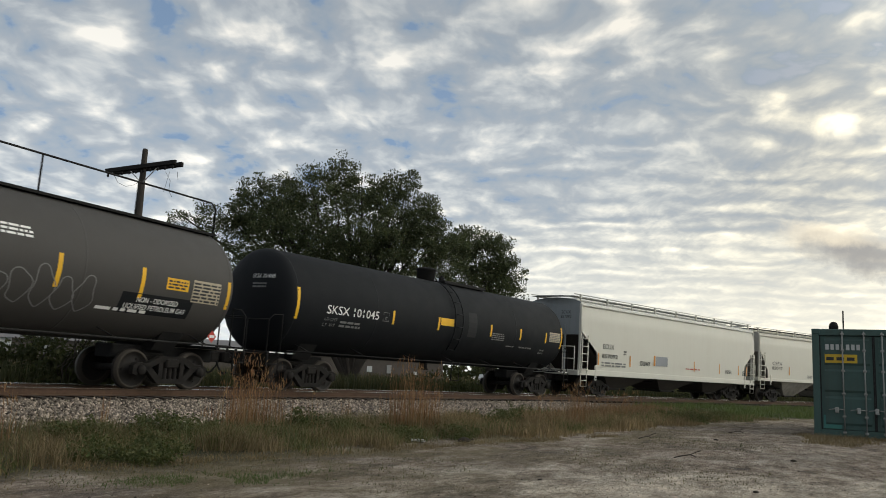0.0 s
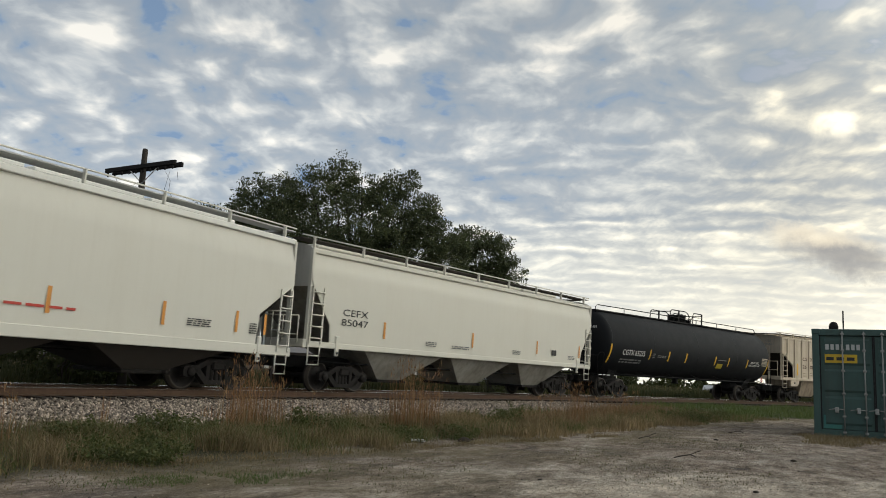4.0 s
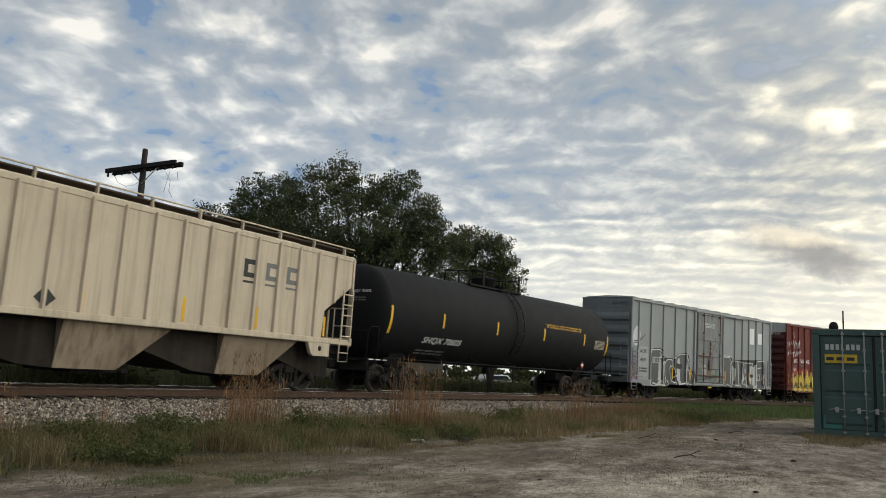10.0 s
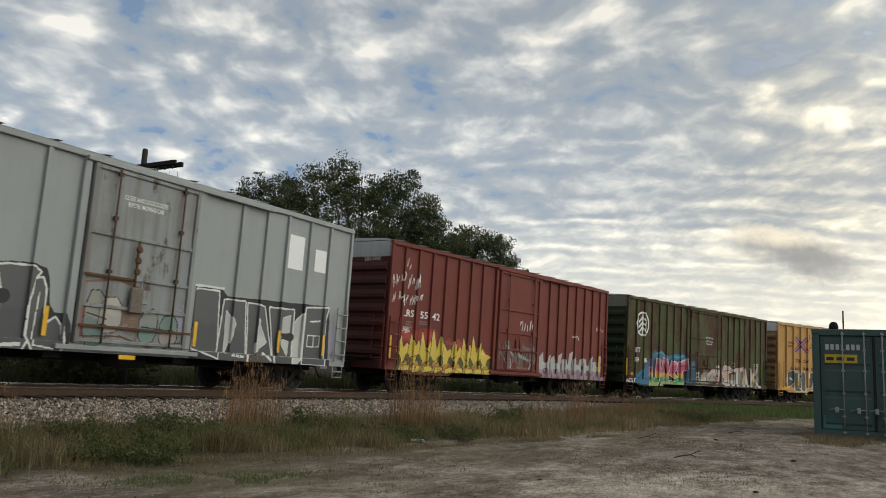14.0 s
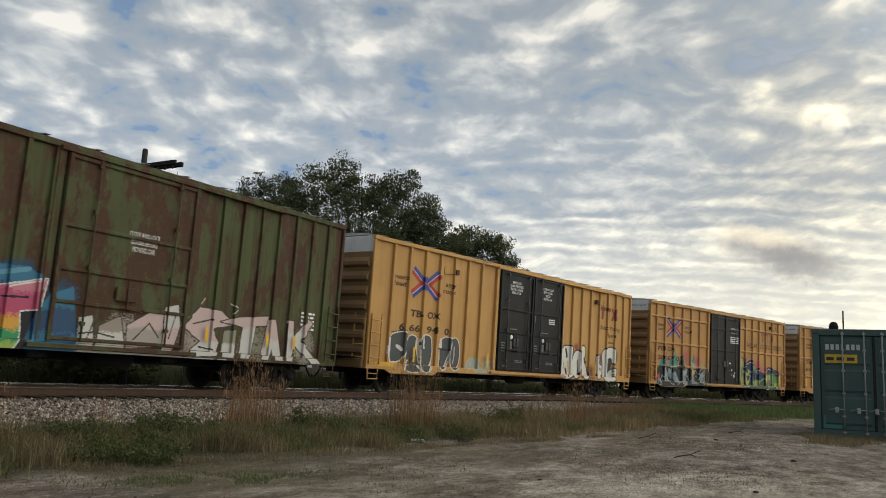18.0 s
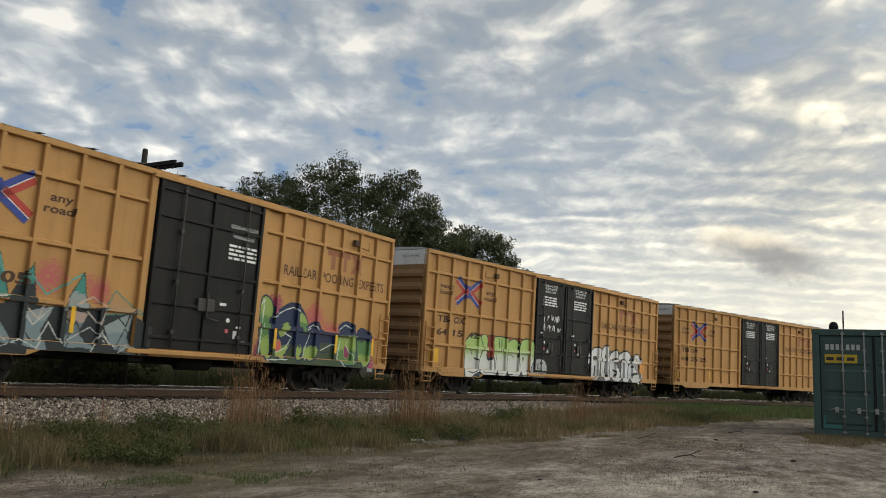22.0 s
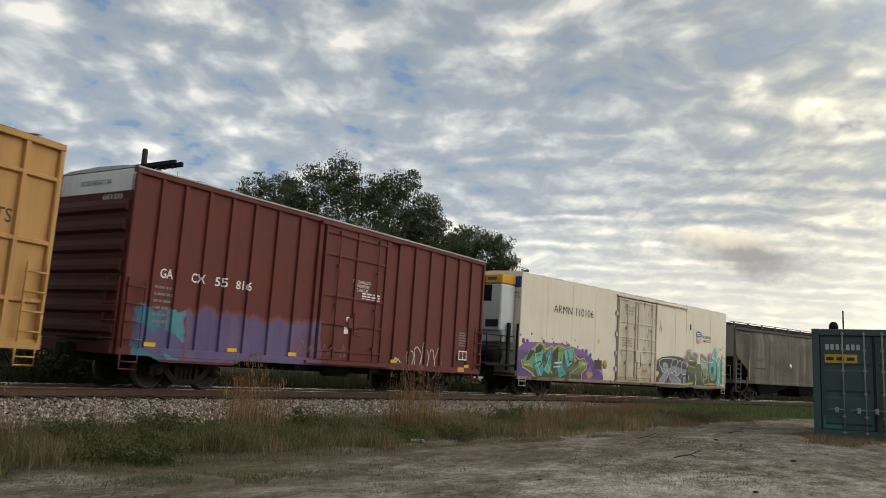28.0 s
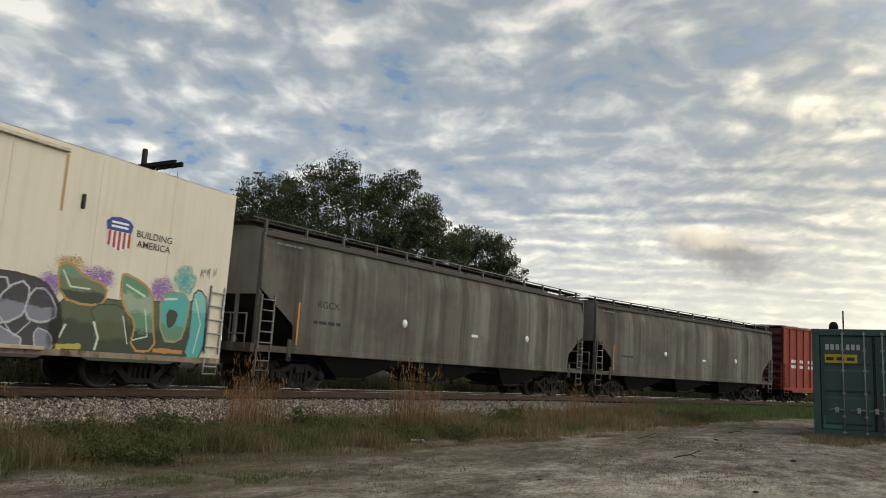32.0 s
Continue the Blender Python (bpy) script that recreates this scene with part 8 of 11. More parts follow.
    piece(c, -7.2, -1.35, 0.66, 2.7,
          [(((-7.0, 0.66), (-6.95, 1.55), (-6.4, 1.7), (-5.0, 1.6), (-3.5, 1.65), (-2.2, 1.75), (-1.4, 1.4), (-1.4, 0.62)), (ebony,), ebony, 0.02),
           (((-6.88, 1.70), (-6.55, 1.9), (-5.96, 2.40), (-6.05, 1.75)), (teal, (0.30, 0.23, 0.13)), ebony, 0.02),
           (((-5.86, 1.66), (-5.07, 2.60), (-4.78, 1.75)), (teal, teal, (0.10, 0.25, 0.20)), ebony, 0.02),
           (((-4.85, 1.6), (-4.45, 2.35), (-4.35, 2.5), (-4.2, 1.6)), (ebony, teal), ebony, 0.02),
           (((-3.6, 1.6), (-3.19, 2.42), (-3.02, 1.7)), (mist, teal), ebony, 0.02),
           (((-2.6, 1.6), (-2.35, 2.12), (-1.7, 1.7)), ((0.40, 0.25, 0.13), (0.42, 0.24, 0.10)), teal, 0.025),
           (((-6.24, 1.62), (-6.05, 1.75), (-5.67, 0.92), (-6.25, 0.90)), (steel, mist, (0.40, 0.30, 0.25)), ebony, 0.02),
           (((-5.64, 1.62), (-5.30, 1.3), (-5.36, 1.02), (-5.95, 1.27)), (steel, steel, mist), ebony, 0.02),
           (((-5.07, 1.50), (-4.54, 0.84), (-5.25, 0.90), (-5.38, 1.25)), (steel, (0.13, 0.20, 0.21)), ebony, 0.02),
           (((-4.42, 1.50), (-3.78, 1.66), (-4.03, 1.16), (-3.88, 0.70), (-4.42, 0.84)), (steel, steel, mist), ebony, 0.02),
           (((-3.53, 1.64), (-2.98, 1.58), (-3.18, 1.15), (-2.80, 0.84), (-3.53, 0.86)), (steel, (0.13, 0.17, 0.19), (0.40, 0.30, 0.25)), ebony, 0.02),
           (((-2.56, 1.34), (-1.82, 1.74), (-1.95, 1.15), (-1.70, 0.72), (-2.32, 0.86)), (steel, mist), ebony, 0.02),
           (((-6.9, 1.12), (-6.62, 1.35), (-6.5, 0.9)), ((0.40, 0.07, 0.11),), ebony, 0.02)],
          [(((-6.2, 1.7), (-5.7, 0.85), (-5.3, 0.74)), (0.52, 0.50, 0.46), 0.022), (((-5.75, 1.7), (-5.2, 1.72), (-4.85, 1.78)), (0.52, 0.50, 0.46), 0.03), (((-4.4, 2.3), (-4.0, 1.88), (-3.25, 2.38)), (0.10, 0.34, 0.29), 0.035), (((-4.4, 1.5), (-4.2, 1.25), (-3.85, 1.62)), (0.52, 0.50, 0.46), 0.022), (((-3.4, 1.0), (-2.9, 1.3), (-2.5, 1.0)), (0.45, 0.46, 0.44), 0.022), (((-4.95, 0.76), (-4.5, 0.95), (-4.0, 0.74)), (0.45, 0.46, 0.44), 0.02), (((-3.3, 1.75), (-2.9, 1.95), (-2.6, 1.75)), (0.52, 0.40, 0.32), 0.03), (((-2.2, 0.8), (-1.9, 1.0), (-1.6, 0.76)), (0.45, 0.46, 0.44), 0.02), (((-6.85, 1.75), (-6.3, 2.0), (-5.98, 2.38)), (0.10, 0.34, 0.29), 0.03), (((-5.8, 1.75), (-5.4, 2.1), (-5.08, 2.58), (-4.95, 2.25)), (0.10, 0.34, 0.29), 0.035), (((-6.9, 0.78), (-6.7, 1.0), (-6.55, 0.75)), (0.08, 0.30, 0.34), 0.06)]
          + [(((-6.6 + 0.62 * k, 0.80), (-6.35 + 0.62 * k, 1.25 + 0.08 * (k % 3)), (-6.05 + 0.62 * k, 0.92)), ((0.50, 0.51, 0.48), ebony)[k % 2], 0.028) for k in range(8)]
          + [(((-6.5 + 0.7 * k, 1.62), (-6.2 + 0.7 * k, 1.38), (-6.1 + 0.7 * k, 1.70)), (ebony, (0.46, 0.38, 0.32))[k % 2], 0.035) for k in range(7)],
          [(-4.0, 2.25, 0.42, 0.45, blush), (-2.85, 2.1, 0.38, 0.38, blush), (-5.75, 1.95, 0.35, 0.30, (0.40, 0.18, 0.20)), (-6.9, 1.2, 0.3, 0.4, (0.36, 0.06, 0.08))], soft=0, seed=51)
    navy, lime, leaf, glint = (0.020, 0.030, 0.075), (0.26, 0.36, 0.09), (0.10, 0.21, 0.07), (0.58, 0.62, 0.58)
    piece(c, 1.95, 7.45, 0.62, 2.62,
          [(((2.2, 0.62), (2.2, 1.7), (3.0, 1.9), (5.0, 1.7), (6.4, 1.8), (7.2, 1.7), (7.2, 0.62)), ((0.05, 0.075, 0.04), navy), navy, 0.02),
           (((2.15, 2.44), (2.35, 2.56), (2.63, 2.39), (2.68, 2.06), (2.5, 1.85), (2.72, 0.90), (2.30, 0.84)), (lime, leaf, lime), navy, 0.05),
           (((2.55, 1.86), (3.03, 2.27), (3.49, 2.46), (3.87, 2.30), (4.13, 1.94), (3.98, 0.95), (3.62, 0.84), (3.67, 1.65), (3.22, 0.90), (2.87, 0.90), (2.85, 1.59)), (lime, navy, navy, navy), navy, 0.06),
           (((3.75, 2.25), (3.95, 2.2), (4.2, 1.9), (4.1, 1.6), (3.85, 1.75)), (leaf, lime), navy, 0.03),
           (((2.95, 1.75), (3.4, 1.98), (3.3, 1.55), (3.0, 1.45)), (lime,), navy, 0.02),
           (((4.02, 1.73), (4.43, 2.02), (4.78, 1.86), (4.66, 1.52), (4.5, 0.90), (4.04, 0.88)), (lime, navy, navy), navy, 0.05),
           (((4.74, 1.66), (5.16, 1.76), (5.52, 1.65), (5.41, 1.26), (4.76, 1.10)), ((0.05, 0.075, 0.04), navy), navy, 0.03),
           (((5.53, 1.88), (5.85, 2.12), (6.30, 2.05), (6.50, 1.64), (6.56, 0.86), (6.1, 0.82), (5.58, 0.88)), (leaf, lime, navy), navy, 0.05),
           (((6.47, 1.84), (6.82, 2.0), (7.23, 1.77), (7.31, 1.25), (6.99, 0.74), (6.69, 0.86)), (lime, leaf, navy), navy, 0.05),
           (((2.86, 1.35), (3.05, 1.42), (3.15, 1.15), (2.9, 1.0)), ((0.50, 0.12, 0.09),), lime, 0.02),
           (((5.9, 1.45), (6.15, 1.3), (6.2, 1.05), (5.95, 1.0)), ((0.26, 0.05, 0.12),), lime, 0.02)],
          [(((2.22, 2.3), (2.32, 2.46), (2.3, 1.7), (2.25, 1.0)), glint, 0.03), (((2.7, 2.0), (3.2, 2.25), (3.5, 2.34), (3.75, 2.22)), glint, 0.03), (((3.2, 1.6), (3.5, 1.5), (3.3, 1.2), (2.8, 1.0)), glint, 0.025), (((4.1, 1.75), (4.4, 1.92), (4.6, 1.8)), glint, 0.03), (((4.3, 1.7), (4.1, 1.2), (4.05, 0.9)), glint, 0.022), (((4.8, 1.2), (5.3, 1.4), (5.5, 1.38)), glint, 0.025), (((5.62, 1.85), (5.9, 2.03), (6.2, 1.95)), glint, 0.03), (((5.7, 1.5), (5.6, 1.0), (5.9, 0.76)), glint, 0.03), (((6.1, 1.7), (6.0, 1.4), (6.3, 1.1), (6.35, 0.9)), glint, 0.025), (((4.6, 0.74), (5.2, 0.76), (5.3, 0.70)), glint, 0.02), (((2.5, 0.84), (3.3, 0.88)), glint, 0.03), (((7.3, 1.7), (7.33, 0.9)), (0.40, 0.08, 0.20), 0.09)],
          [(4.4, 2.15, 0.55, 0.42, blush), (5.2, 1.85, 0.5, 0.3, blush), (2.75, 2.3, 0.35, 0.5, (0.34, 0.06, 0.12)), (7.1, 1.0, 0.35, 0.5, (0.40, 0.06, 0.16)), (2.0, 1.0, 0.4, 0.4, (0.24, 0.04, 0.08))], seed=62)
    c = boxcar("tan boxcar with two black doors and white graffiti letters", 79.075, 97.825, dict(body=tan("tan_paint_white_letters"), **mt), (-2.2, 2.74), 8, 8, levels=lv, doors=2, end_mat=tan_e, gear_in=2.6, rib=0.095, shift=0.27, at_left=(-8.49, -7.63, -6.72, -5.80, -4.89, -3.97, -3.05), at_right=(3.52, 4.36, 5.23, 6.12, 7.01, 7.90, 8.79))
    marks(c, 9.35, (("TB", 1.06), ("OX", 1.99)), (("64", 1.06), ("15", 1.99), ("42", 2.92)), (2.55, 2.08), f, 0.15)
    lettering(c, "RAILCAR  POOLING  EXPERTS", 3.77, 8.64, 3.21, 3.49, f, BROWN_INK, 0.006)
    ghost(c, 5.38, 7.2, 3.62, 4.20, ghost_red, "ghost of a faded red mark")
    stops(c, (-4.93, 5.55), 4.57)
    door_notes(c, -1.55, 1.1, 4.33, 4, S(-HALF - 0.034))
    door_notes(c, 0.97, 1.08, 4.36, 4, S(-HALF - 0.034))
    scribble(c, -1.55, -0.35, 3.08, 3.45, S(-HALF - 0.092), WHITE_INK, 12, 5, 0.035)
    scribble(c, -1.55, -0.25, 2.65, 3.05, S(-HALF - 0.092), WHITE_INK, 13, 6, 0.035)
    plate(c, "notice", -8.6, -8.1, 1.1, 1.6, f, YELLOW, "yellow square")
    reflectors(c, [7.9], 1.2, 1.7, y=-HALF - 0.008, material=ORANGE, w=0.5)
    lettering(c, "TBOX 641542", 0.5, 1.35, 4.72, 4.82, end_side(-9.35 - 0.012), DARK_INK)
    snow, mint, ink = (0.62, 0.63, 0.60), (0.36, 0.52, 0.16), (0.025, 0.032, 0.028)
    fade = (snow, snow, snow, (0.56, 0.62, 0.48), (0.42, 0.55, 0.24), mint, mint)
    piece(c, -6.95, -1.0, 0.50, 2.42,
          [(((-6.64, 0.6), (-6.7, 1.68), (-6.55, 2.06), (-6.0, 2.27), (-5.55, 2.25), (-2.5, 2.28), (-2.05, 2.06), (-1.98, 1.5), (-2.1, 0.6)), (ink, (0.02, 0.05, 0.08), (0.30, 0.07, 0.04), (0.28, 0.07, 0.04)), ink, 0.02),
           (((-5.66, 2.24), (-5.17, 2.28), (-5.20, 1.62), (-5.24, 1.47), (-5.08, 1.23), (-4.70, 1.50), (-4.52, 0.80), (-5.1, 0.70), (-5.80, 0.86), (-5.80, 1.33), (-5.5, 1.7)), fade, ink, 0.03),
           (((-6.64, 0.62), (-6.66, 1.68), (-6.52, 2.05), (-6.0, 2.25), (-5.60, 2.10), (-5.42, 1.76), (-5.73, 1.28), (-5.66, 0.90), (-6.0, 0.8), (-6.3, 0.58)), fade, ink, 0.05),
           (((-4.90, 2.25), (-3.83, 2.24), (-3.87, 1.82), (-3.88, 0.72), (-4.56, 0.72), (-4.68, 1.53), (-4.86, 1.75)), fade, ink, 0.04),
           (((-3.77, 2.18), (-3.10, 2.24), (-3.06, 1.63), (-2.89, 0.72), (-3.89, 0.72), (-3.94, 1.52)), fade, ink, 0.04),
           (((-3.08, 2.08), (-2.47, 2.32), (-2.04, 2.10), (-1.98, 1.52), (-2.16, 0.72), (-2.87, 0.74), (-3.09, 1.57)), fade, ink, 0.05),
           (((-2.2, 0.62), (-2.25, 1.1), (-2.0, 1.5), (-1.3, 1.52), (-1.05, 1.2), (-1.1, 0.75), (-1.6, 0.6)), ((0.52, 0.52, 0.52), (0.42, 0.42, 0.42)), ink, 0.04)],
          [(((-6.23, 1.68), (-6.17, 1.5), (-6.12, 1.68)), ink, 0.03), (((-5.98, 1.36), (-5.79, 1.30), (-5.80, 1.0)), ink, 0.06), (((-6.4, 0.85), (-6.1, 0.8), (-5.75, 0.95)), ink, 0.04), (((-4.55, 1.5), (-4.58, 1.1), (-4.6, 0.8)), ink, 0.035), (((-4.45, 2.2), (-4.32, 1.65)), ink, 0.045), (((-4.25, 2.2), (-4.2, 1.7)), (0.03, 0.07, 0.10), 0.05), (((-3.95, 1.55), (-3.6, 1.6), (-3.4, 1.5), (-3.45, 1.62)), ink, 0.035), (((-3.0, 1.45), (-2.88, 0.8)), ink, 0.045), (((-2.75, 1.55), (-2.7, 1.35), (-2.65, 1.52)), ink, 0.03), (((-5.5, 0.86), (-4.6, 0.84), (-2.3, 0.80)), ink, 0.025), (((-6.2, 0.62), (-5.85, 0.82), (-5.5, 0.62)), (0.03, 0.08, 0.14), 0.05), (((-2.1, 1.28), (-1.75, 1.32), (-1.8, 1.12), (-1.15, 1.12)), ink, 0.03), (((-1.9, 0.9), (-1.2, 0.92)), ink, 0.025), (((-2.35, 1.0), (-2.2, 0.75)), ink, 0.10)], seed=82)
    silver = ((0.56, 0.56, 0.57), (0.64, 0.64, 0.64), (0.66, 0.66, 0.66))
    piece(c, 2.1, 8.35, 0.55, 2.5,
          [(((2.6, 0.74), (2.9, 1.9), (4.2, 2.2), (6.3, 2.1), (7.5, 2.0), (8.0, 1.2), (7.6, 0.70), (4.0, 0.66)), ((0.10, 0.10, 0.105),), ink, 0.03),
           (((2.30, 1.72), (2.66, 2.16), (3.82, 2.30), (4.02, 1.86), (3.55, 1.38), (3.50, 0.82), (2.72, 0.76), (2.72, 1.66), (2.36, 1.45)), silver, ink, 0.07),
           (((3.86, 0.78), (3.84, 2.1), (4.2, 2.44), (4.60, 2.24), (4.78, 0.82)), silver, ink, 0.07),
           (((4.56, 1.97), (5.44, 2.32), (5.60, 1.8), (5.02, 1.62), (5.82, 1.28), (5.62, 0.74), (4.72, 0.84), (4.7, 1.3)), silver, ink, 0.07),
           (((5.42, 1.94), (6.29, 2.30), (6.90, 2.04), (6.58, 1.77), (6.60, 0.97), (6.2, 0.58), (5.82, 0.91), (5.92, 1.67)), silver, ink, 0.07),
           (((6.92, 1.79), (7.57, 2.24), (7.99, 1.72), (7.53, 1.55), (8.22, 1.22), (7.62, 0.76), (6.70, 0.74), (6.55, 1.47)), silver, ink, 0.07)],
          [(((2.95, 1.78), (3.35, 1.8)), ink, 0.16), (((3.25, 1.4), (3.2, 0.95)), ink, 0.13), (((4.25, 1.95), (4.2, 1.2), (4.32, 1.0)), ink, 0.10), (((4.45, 1.3), (4.2, 0.95), (4.0, 1.2)), (0.30, 0.30, 0.31), 0.05), (((4.75, 1.75), (5.3, 1.85)), ink, 0.08), (((5.0, 1.3), (5.3, 1.2), (5.1, 1.0)), ink, 0.08), (((5.6, 1.75), (6.0, 1.85), (6.3, 1.75)), ink, 0.05), (((6.25, 1.5), (6.22, 1.1)), (0.34, 0.34, 0.35), 0.07), (((6.9, 1.5), (7.3, 1.62), (7.5, 1.35)), ink, 0.07), (((7.0, 1.15), (7.55, 1.2)), ink, 0.12), (((7.4, 1.95), (7.55, 1.8)), ink, 0.06), (((2.9, 0.76), (4.4, 0.70), (6.0, 0.74), (7.4, 0.70)), ink, 0.03)], soft=1, seed=93)
    c = boxcar("clean tan boxcar with two black doors", 99.555, 118.345, dict(body=tan("tan_paint_clean"), **mt), (-2.15, 2.68), 8, 8, levels=lv, doors=2, end_mat=tan_e, gear_in=2.6, rib=0.095, shift=0.245, at_left=(-8.55, -7.72, -6.84, -5.93, -5.02, -4.12, -3.18), at_right=(3.50, 4.40, 5.29, 6.18, 7.05, 7.90, 8.75))
    marks(c, 9.35, (("TB", 1.06), ("OX", 1.99)), (("64", 1.06), ("25", 1.99), ("25", 2.92)), (2.55, 2.08), f, 0.15)
    lettering(c, "RAILCAR  POOLING  EXPERTS", 3.8, 8.66, 3.21, 3.49, f, BROWN_INK, 0.006)
    ghost(c, 5.4, 7.2, 3.62, 4.20, ghost_red, "ghost of a faded red mark")
    stops(c, (-4.93, 5.55), 4.57)
    door_notes(c, -1.55, 1.1, 4.33, 4, S(-HALF - 0.034))
    door_notes(c, 0.97, 1.08, 4.36, 4, S(-HALF - 0.034))
    reflectors(c, [-8.7, -5.5, 7.9], 1.1, 1.6, y=-HALF - 0.008)
    lettering(c, "TBOX 642525", 0.5, 1.35, 4.72, 4.82, end_side(-9.35 - 0.012), DARK_INK)
    # rust red boxcar with a blue and violet fade
    f = S(-HALF + 0.066)
    tg = [dict(x0=-7.5, x1=-6.0, z0=0.7, z1=1.95, colors=((0.06, 0.24, 0.27), (0.08, 0.28, 0.32), (0.05, 0.18, 0.24)), line=(0.10, 0.10, 0.22), wide=2.0, seed=5, fill=0.9),
          dict(x0=-6.0, x1=-1.2, z0=0.7, z1=1.95, colors=((0.10, 0.085, 0.20), (0.13, 0.11, 0.22), (0.17, 0.075, 0.12), (0.11, 0.10, 0.21)), line=(0.13, 0.10, 0.20), wide=2.4, seed=6, fill=0.85, halo=(0.20, 0.07, 0.07))]
    rust = paint("rust_red_paint", (0.128, 0.030, 0.023), 0.6, dirt=0.4, dirt_rgb=(0.055, 0.02, 0.017), tags=tg, vary=0.12)
    rust_e = paint("rust_red_shaded_end", (0.075, 0.020, 0.016), 0.65, dirt=0.5, dirt_rgb=(0.05, 0.02, 0.018))
    c = boxcar("rust red boxcar with a blue and violet paint fade", 120.275, 136.025, dict(body=rust, door=rust), (-1.40, 1.85), 8, 7, end_mat=rust_e, plug=False, shift=0.12, at_left=(-6.98, -6.30, -5.55, -4.80, -4.0, -3.14, -2.25), at_right=(2.48, 3.40, 4.34, 5.28, 6.18, 7.05))
    part("roof_edge", MB().box(-7.755, 7.995, -HALF - 0.035, -HALF + 0.02, 5.035, 5.075, 0.006), paint("bare_roof_edge", (0.46, 0.45, 0.44), 0.5, dirt=0.4), c, "bare pale roof edge")
    for s, x in (("GA", -6.78), ("CX", -5.86), ("55", -5.12), ("816", -4.42)):
        lettering(c, s, x, x + (0.36 if len(s) < 3 else 0.48), 2.6, 2.83, f, WHITE_INK, 0.012)
    for k in range(6):
        bars(c, -7.0, -6.3, 1.55 + k * 0.16, 1.66 + k * 0.16, 1, f, GREY_INK)
    bars(c, 0.6, 1.5, 2.85, 3.1, 3, S(-HALF - 0.034), WHITE_INK)
    for x in (-6.9, -4.4, -2.2, 2.5, 7.0):
        plate(c, "reflector", x - 0.16, x + 0.16, 0.98, 1.08, S(-HALF - 0.008), YELLOW)
    lettering(c, "CLOSE AND LOCK\nDOORS BEFORE\nMOVING CAR", 0.12, 1.0, 3.08, 3.42, S(-HALF - 0.036), WHITE_INK)
    outline(c, 3.3, 5.45, 0.80, 1.70, f, WHITE_INK, 0.022)
    scribble(c, 2.55, 2.95, 0.95, 1.2, f, WHITE_INK, 61, 4, 0.018)
    plate(c, "notice", 6.42, 6.98, 1.24, 1.58, S(-HALF - 0.004), WHITE_INK, "white framed notice")
    plate(c, "notice", 6.46, 6.69, 1.28, 1.54, S(-HALF - 0.008), rust)
    plate(c, "notice", 6.72, 6.94, 1.28, 1.54, S(-HALF - 0.008), rust)
    plate(c, "notice", 6.42, 6.85, 0.82, 0.98, S(-HALF - 0.008), ORANGE, "orange notice")
    bars(c, 6.5, 7.0, 1.75, 2.3, 6, f, GREY_INK)
    scribble(c, -2.2, 0.2, 1.0, 1.5, S(-HALF - 0.036), GREY_INK, 62, 5, 0.018)
    plate(c, "sticker", -0.12, 0.06, 1.75, 2.0, S(-HALF - 0.036), WHITE_INK)
    part("sticker", MB().lathe([(0.05, -0.001), (0.09, -0.001), (0.09, 0.001), (0.05, 0.001)], (0.02, -HALF - 0.036, 2.18), 1, 16), WHITE_INK, c)
    lettering(c, "EXCESS HEIGHT CAR", -0.6, 0.6, 4.70, 4.82, end_side(-7.75 - 0.012), DARK_INK)
    lettering(c, "GACX 55816", 0.5, 1.25, 4.30, 4.42, end_side(-7.85 - 0.012), WHITE_INK)
    # red boxcar at the tail
    c = boxcar("bright rust red boxcar", 201.2, 217.0, dict(body=paint("bright_rust_red", (0.27, 0.05, 0.03), 0.6, dirt=0.3, dirt_rgb=(0.12, 0.03, 0.02)), door=rust), (-1.3, 2.2), 8, 7, top=4.85, end_mat=rust_e, white_end=False)
    for x in (-6.9, -5.9, -4.9):
        bars(c, x, x + 0.6, 2.2, 2.9, 2, f, WHITE_INK)


